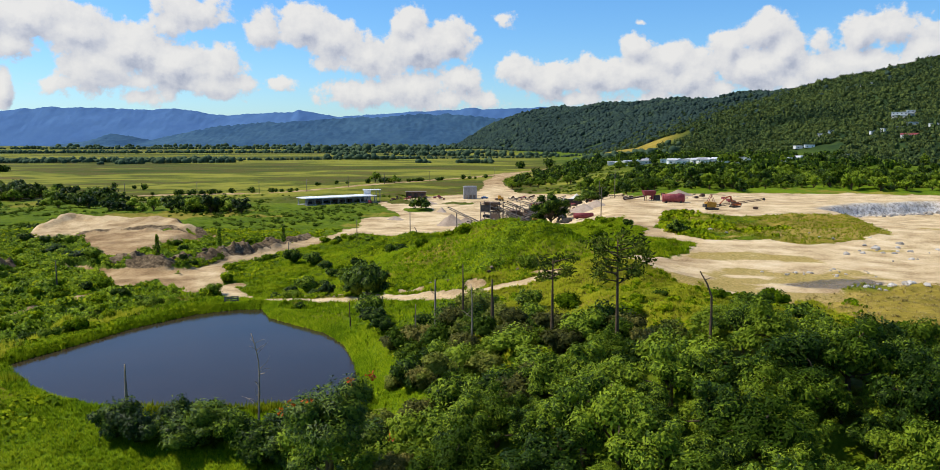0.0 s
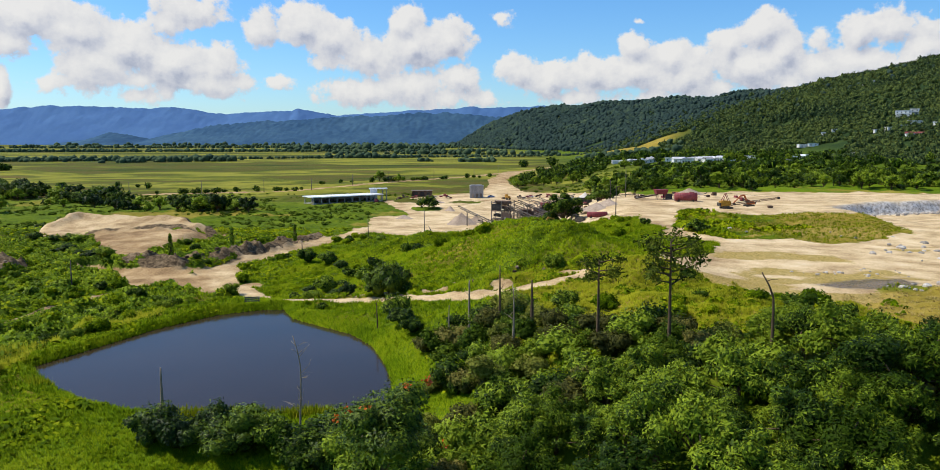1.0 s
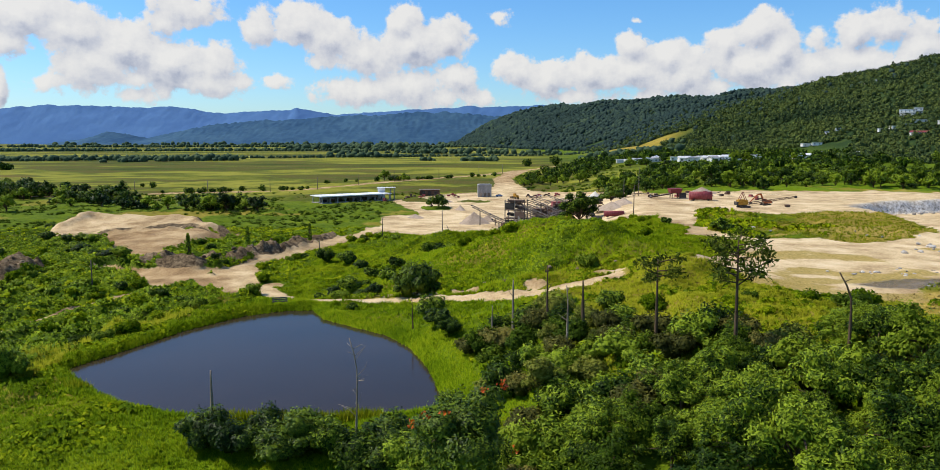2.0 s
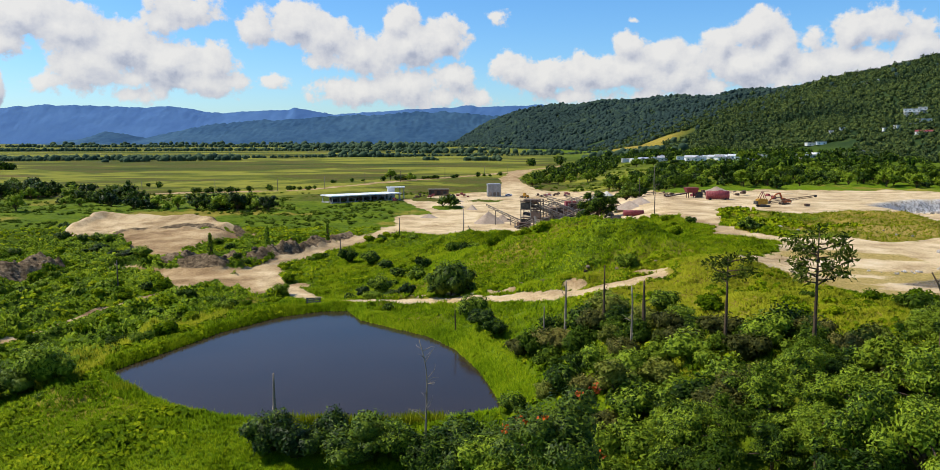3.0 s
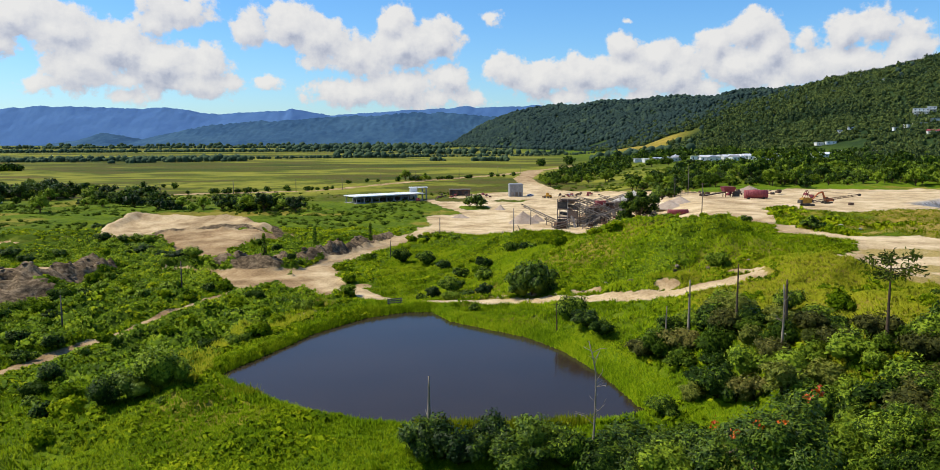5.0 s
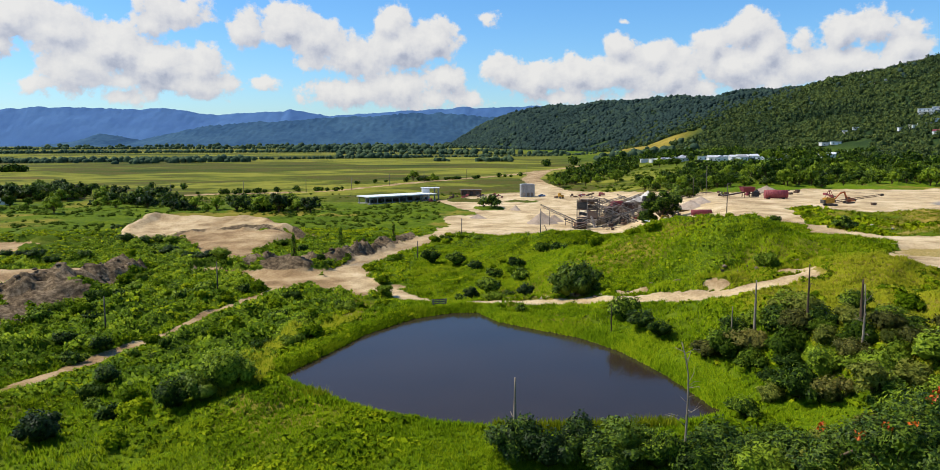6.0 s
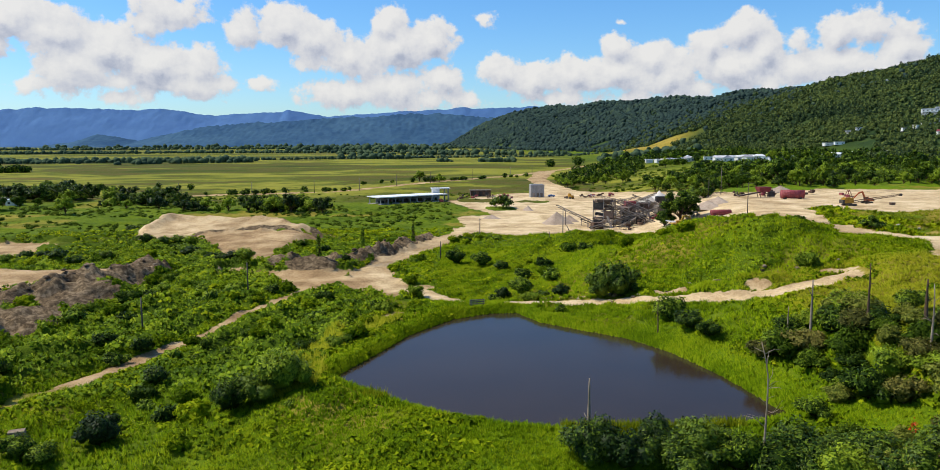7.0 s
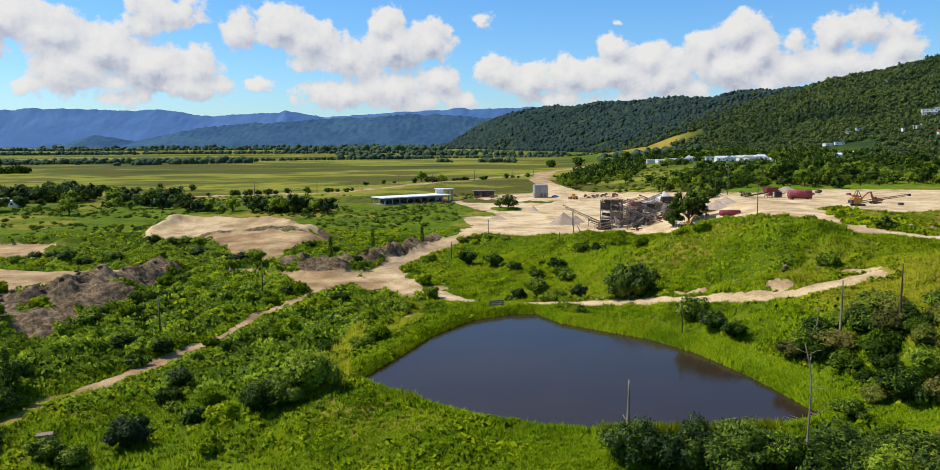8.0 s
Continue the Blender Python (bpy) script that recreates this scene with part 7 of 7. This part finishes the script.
def scrap(x, y, seed, label):
    """A few beams and plates left lying."""
    r = np.random.default_rng(seed)
    s = thing("scrap_metal", label, "scrap", x, y, r.uniform(0, 180), "scrap piles")
    for k in range(7):
        c, a = r.uniform(-2, 2, 2), r.uniform(0, 6.28)
        q = r.uniform(1.2, 3.2)
        z = 0.2 + 0.22 * k
        if k % 3:
            solid("beam", [beam((c[0] - q / 2 * math.cos(a), c[1] - q / 2 * math.sin(a), z), (c[0] + q / 2 * math.cos(a), c[1] + q / 2 * math.sin(a), z + r.uniform(-0.1, 0.6)), 0.3, 0.35)], (RUST, STEEL, DARK)[k % 3], s)
        else:
            solid("casing", [box((c[0], c[1], z + 0.3), (q * 0.7, q * 0.5, 0.9), math.degrees(a), 0.9)], (RUST, RED)[seed % 2], s)


for k, (x, y) in enumerate([(28, 500), (33, 498), (40, 503), (46, 500), (-46, 505), (-40, 500), (-30, 505), (-22, 512), (-50, 495), (-18, 500), (88, 352), (96, 350), (70, 345), (82, 350), (24, 326), (30, 330), (36, 338), (46, 346), (44, 330), (62, 392), (48, 392), (110, 330), (16, 318), (-62, 470), (104, 352)]):
    scrap(x, y, 740 + k, "rusty scrap metal lying on the gravel")


# ---- village and hill houses ----
def house(x, y, turn, size, mat, roof_mat, label, storeys=1, flat=True, group="village houses"):
    h = thing("house", label, "house", x, y, turn, group, sink=0.4)
    w, d = size
    top = 3.0 * storeys + 0.6
    solid("wall", [box((0, 0, top / 2), (w, d, top))], mat, h)
    if flat:
        solid("roof", [box((0, 0, top + 0.12), (w + 0.7, d + 0.7, 0.3))], roof_mat, h)
    else:
        v = np.array([(-w / 2 - 0.4, -d / 2 - 0.4, top), (w / 2 + 0.4, -d / 2 - 0.4, top), (w / 2 + 0.4, d / 2 + 0.4, top), (-w / 2 - 0.4, d / 2 + 0.4, top), (-w / 2 - 0.4, 0, top + 1.7), (w / 2 + 0.4, 0, top + 1.7)])
        solid("roof", [(v, np.array([(0, 1, 5, 4), (2, 3, 4, 5), (0, 4, 3, 0), (1, 2, 5, 1), (0, 3, 2, 1)]))], roof_mat, h)
    for s in range(storeys):
        for k in range(max(2, int(w / 4))):
            px = -w / 2 + (k + 0.5) * w / max(2, int(w / 4))
            solid("window", [box((px, -d / 2 - 0.03, 1.9 + 3 * s), (1.2, 0.08, 1.2))], GLASS, h)
        if s:
            solid("balcony", [box((0, -d / 2 - 0.7, 3.0 * s + 0.35), (w * 0.9, 1.4, 0.25)), box((0, -d / 2 - 1.36, 3.0 * s + 0.9), (w * 0.9, 0.1, 0.9))], mat, h)
    return h


def village():
    r = random.Random(77)
    kinds = []
    for w, d, flat in ((8.5, 7, True), (11, 7, True), (8, 6.5, False), (9.5, 8, True)):
        kinds.append(house(0, 0, 0, (w, d), WHITE_WALL, GREY_ROOF, "single-storey white house with pale flat roof" if flat else "single-storey white house with pale pitched roof", 1, flat))
    line = [(140, 752), (157, 705), (177, 686), (215, 700), (240, 696), (267, 718), (337, 766), (384, 756)]
    used = set()
    for k in range(58):
        s = r.uniform(0, len(line) - 1.001)
        i, f = int(s), s % 1
        x = line[i][0] * (1 - f) + line[i + 1][0] * f + r.uniform(-8, 8)
        y = line[i][1] * (1 - f) + line[i + 1][1] * f + r.uniform(-10, 46)
        q = r.randrange(4)
        m = pose(x, y, at(x, y) - 0.4, 0, 0, r.choice((-12, 5, 80, 20)) + r.uniform(-5, 5))
        if q in used:
            copy_thing(kinds[q], m)
        else:
            used.add(q)
            kinds[q].matrix_basis = m
    hill = "houses on the hillside"
    house(480, 877, -28, (16, 12), WHITE_WALL, GREY_ROOF, "three-storey white house on the wooded hillside", 3, True, hill)
    house(494, 880, -28, (9, 9), WHITE_WALL, GREY_ROOF, "white hillside house with balcony", 2, True, hill)
    house(470, 835, -25, (15, 7), WHITE_WALL, GREY_ROOF, "long white terrace house on the hillside", 1, True, hill)
    for x, y in [(449, 842), (440, 850), (431, 929), (420, 932), (456, 838), (388, 893), (648, 1330), (626, 1219), (612, 1230), (470, 792), (382, 905), (386, 2900), (400, 2860), (372, 2930), (560, 2380), (580, 2330), (520, 2450)]:
        s = 1.0 if y < 1500 else 1.6
        house(x, y, r.uniform(-50, 0), (r.uniform(9, 12) * s, 8 * s), WHITE_WALL, GREY_ROOF, "small pale house among hillside trees", 1, True, hill)
    house(438, 777, -20, (18, 8), WHITE_WALL, RED, "long pale house with red roof below the hill", 1, False, hill)
    house(-316, 462, 10, (11, 7), RUST, STEEL, "low brown farm shed by the field trees", 1, False, "farm buildings")
    house(-305, 460, 10, (7, 6), WHITE_WALL, WHITE_ROOF, "small white farm shed by the field trees", 1, True, "farm buildings")


village()


# ---- stones ----
def stone_mesh(seed, mat):
    v, f = blob((0, 0, 0.35), (1.0, 0.8, 0.6), seed, 1.0)
    return tri_mesh("boulder", [(v, f, 0)], [mat])


def boulders():
    r = random.Random(91)
    pale, earth, tan = [stone_mesh(800 + k, WHITE_STONE) for k in range(4)], [stone_mesh(810 + k, CLOD) for k in range(4)], [stone_mesh(820 + k, GRAVEL if k % 2 else CLOD) for k in range(4)]

    def drop(x, y, s, meshes, label, group):
        ob = new("boulder", r.choice(meshes))
        ob.matrix_basis = pose(x, y, at(x, y) - 0.15 * s, 0, 0, r.uniform(0, 360)) @ Matrix.Diagonal((s, s * r.uniform(0.7, 1.2), s * r.uniform(0.6, 1.1), 1))
        tagged(ob, label, "boulder", group)
    for cx, cy, n, spread, s in [(78, 139, 9, 3.0, 0.75), (73.5, 136.6, 9, 2.5, 0.5), (70, 151, 24, 5, 0.35), (100, 170, 10, 9, 0.5), (92, 180, 8, 5, 0.6), (96, 208, 5, 6, 0.4), (66, 219, 3, 4, 0.5), (104, 188, 9, 6, 0.7)]:
        for k in range(n):
            drop(cx + r.gauss(0, spread), cy + r.gauss(0, spread * 0.5), s * r.uniform(0.5, 1.5), pale, "pale quarried boulder on the sand", "quarry boulders")
    for k in range(60):
        x = r.uniform(140, 236)
        edge = 304 + (x - 138) * 0.75 if x < 162 else (322 + (x - 162) * 0.35 if x < 200 else 336 - (x - 200) * 0.6)
        drop(x, edge - 3 - abs(r.gauss(0, 3)), r.uniform(0.6, 1.6), pale, "white limestone block at the quarry face", "quarry face blocks")
    for k in range(34):
        s = r.random()
        x, y = -24 + 40 * s, 161 - 10 * s
        drop(x + r.gauss(0, 1.5), y + r.gauss(0, 1.2), r.uniform(0.3, 0.75), tan, "pale stone on the cut bank of the track", "stones by the track")
    for k in range(60):
        i = r.uniform(0, 4.99)
        a, b = SPOIL_ROAD[int(i)], SPOIL_ROAD[int(i) + 1]
        f = i % 1
        drop(a[0] * (1 - f) + b[0] * f + r.gauss(0, 1.5), a[1] * (1 - f) + b[1] * f + r.gauss(0, 1.5), r.uniform(0.3, 0.9), earth, "grey clod of dumped earth beside the road", "dumped clods")
    for k in range(80):
        i = r.uniform(0, 3.99)
        a, b = SPOIL_WEST[int(i)], SPOIL_WEST[int(i) + 1]
        f = i % 1
        drop(a[0] * (1 - f) + b[0] * f + r.gauss(0, 2.5), a[1] * (1 - f) + b[1] * f + r.gauss(0, 2.5), r.uniform(0.3, 0.9), earth, "grey clod of dumped earth on the spoil bank", "spoil clods")


boulders()
block = thing("concrete_block", "flat brownish concrete block lying in grass", "concrete block", -107.3, 102.6, 20)
solid("slab", [box((0, 0, 0.55), (1.9, 1.3, 0.5), 0, 0.95)], CLOD, block)
solid("plinth", [box((0, 0, 0.1), (1.5, 1.0, 0.8))], DARK, block)
stand = thing("timber_stand", "small dark timber stand at the pond's edge", "stand", -49.6, 158.6, 15)
for q in (-1.2, 0, 1.2):
    solid("post", [beam((q, 0, -0.4), (q, 0, 1.3), 0.16)], POLE_WOOD, stand)
for q in (0.6, 1.0, 1.35):
    solid("board", [box((0, 0, q), (3.0, 0.12, 0.22))], POLE_WOOD, stand)
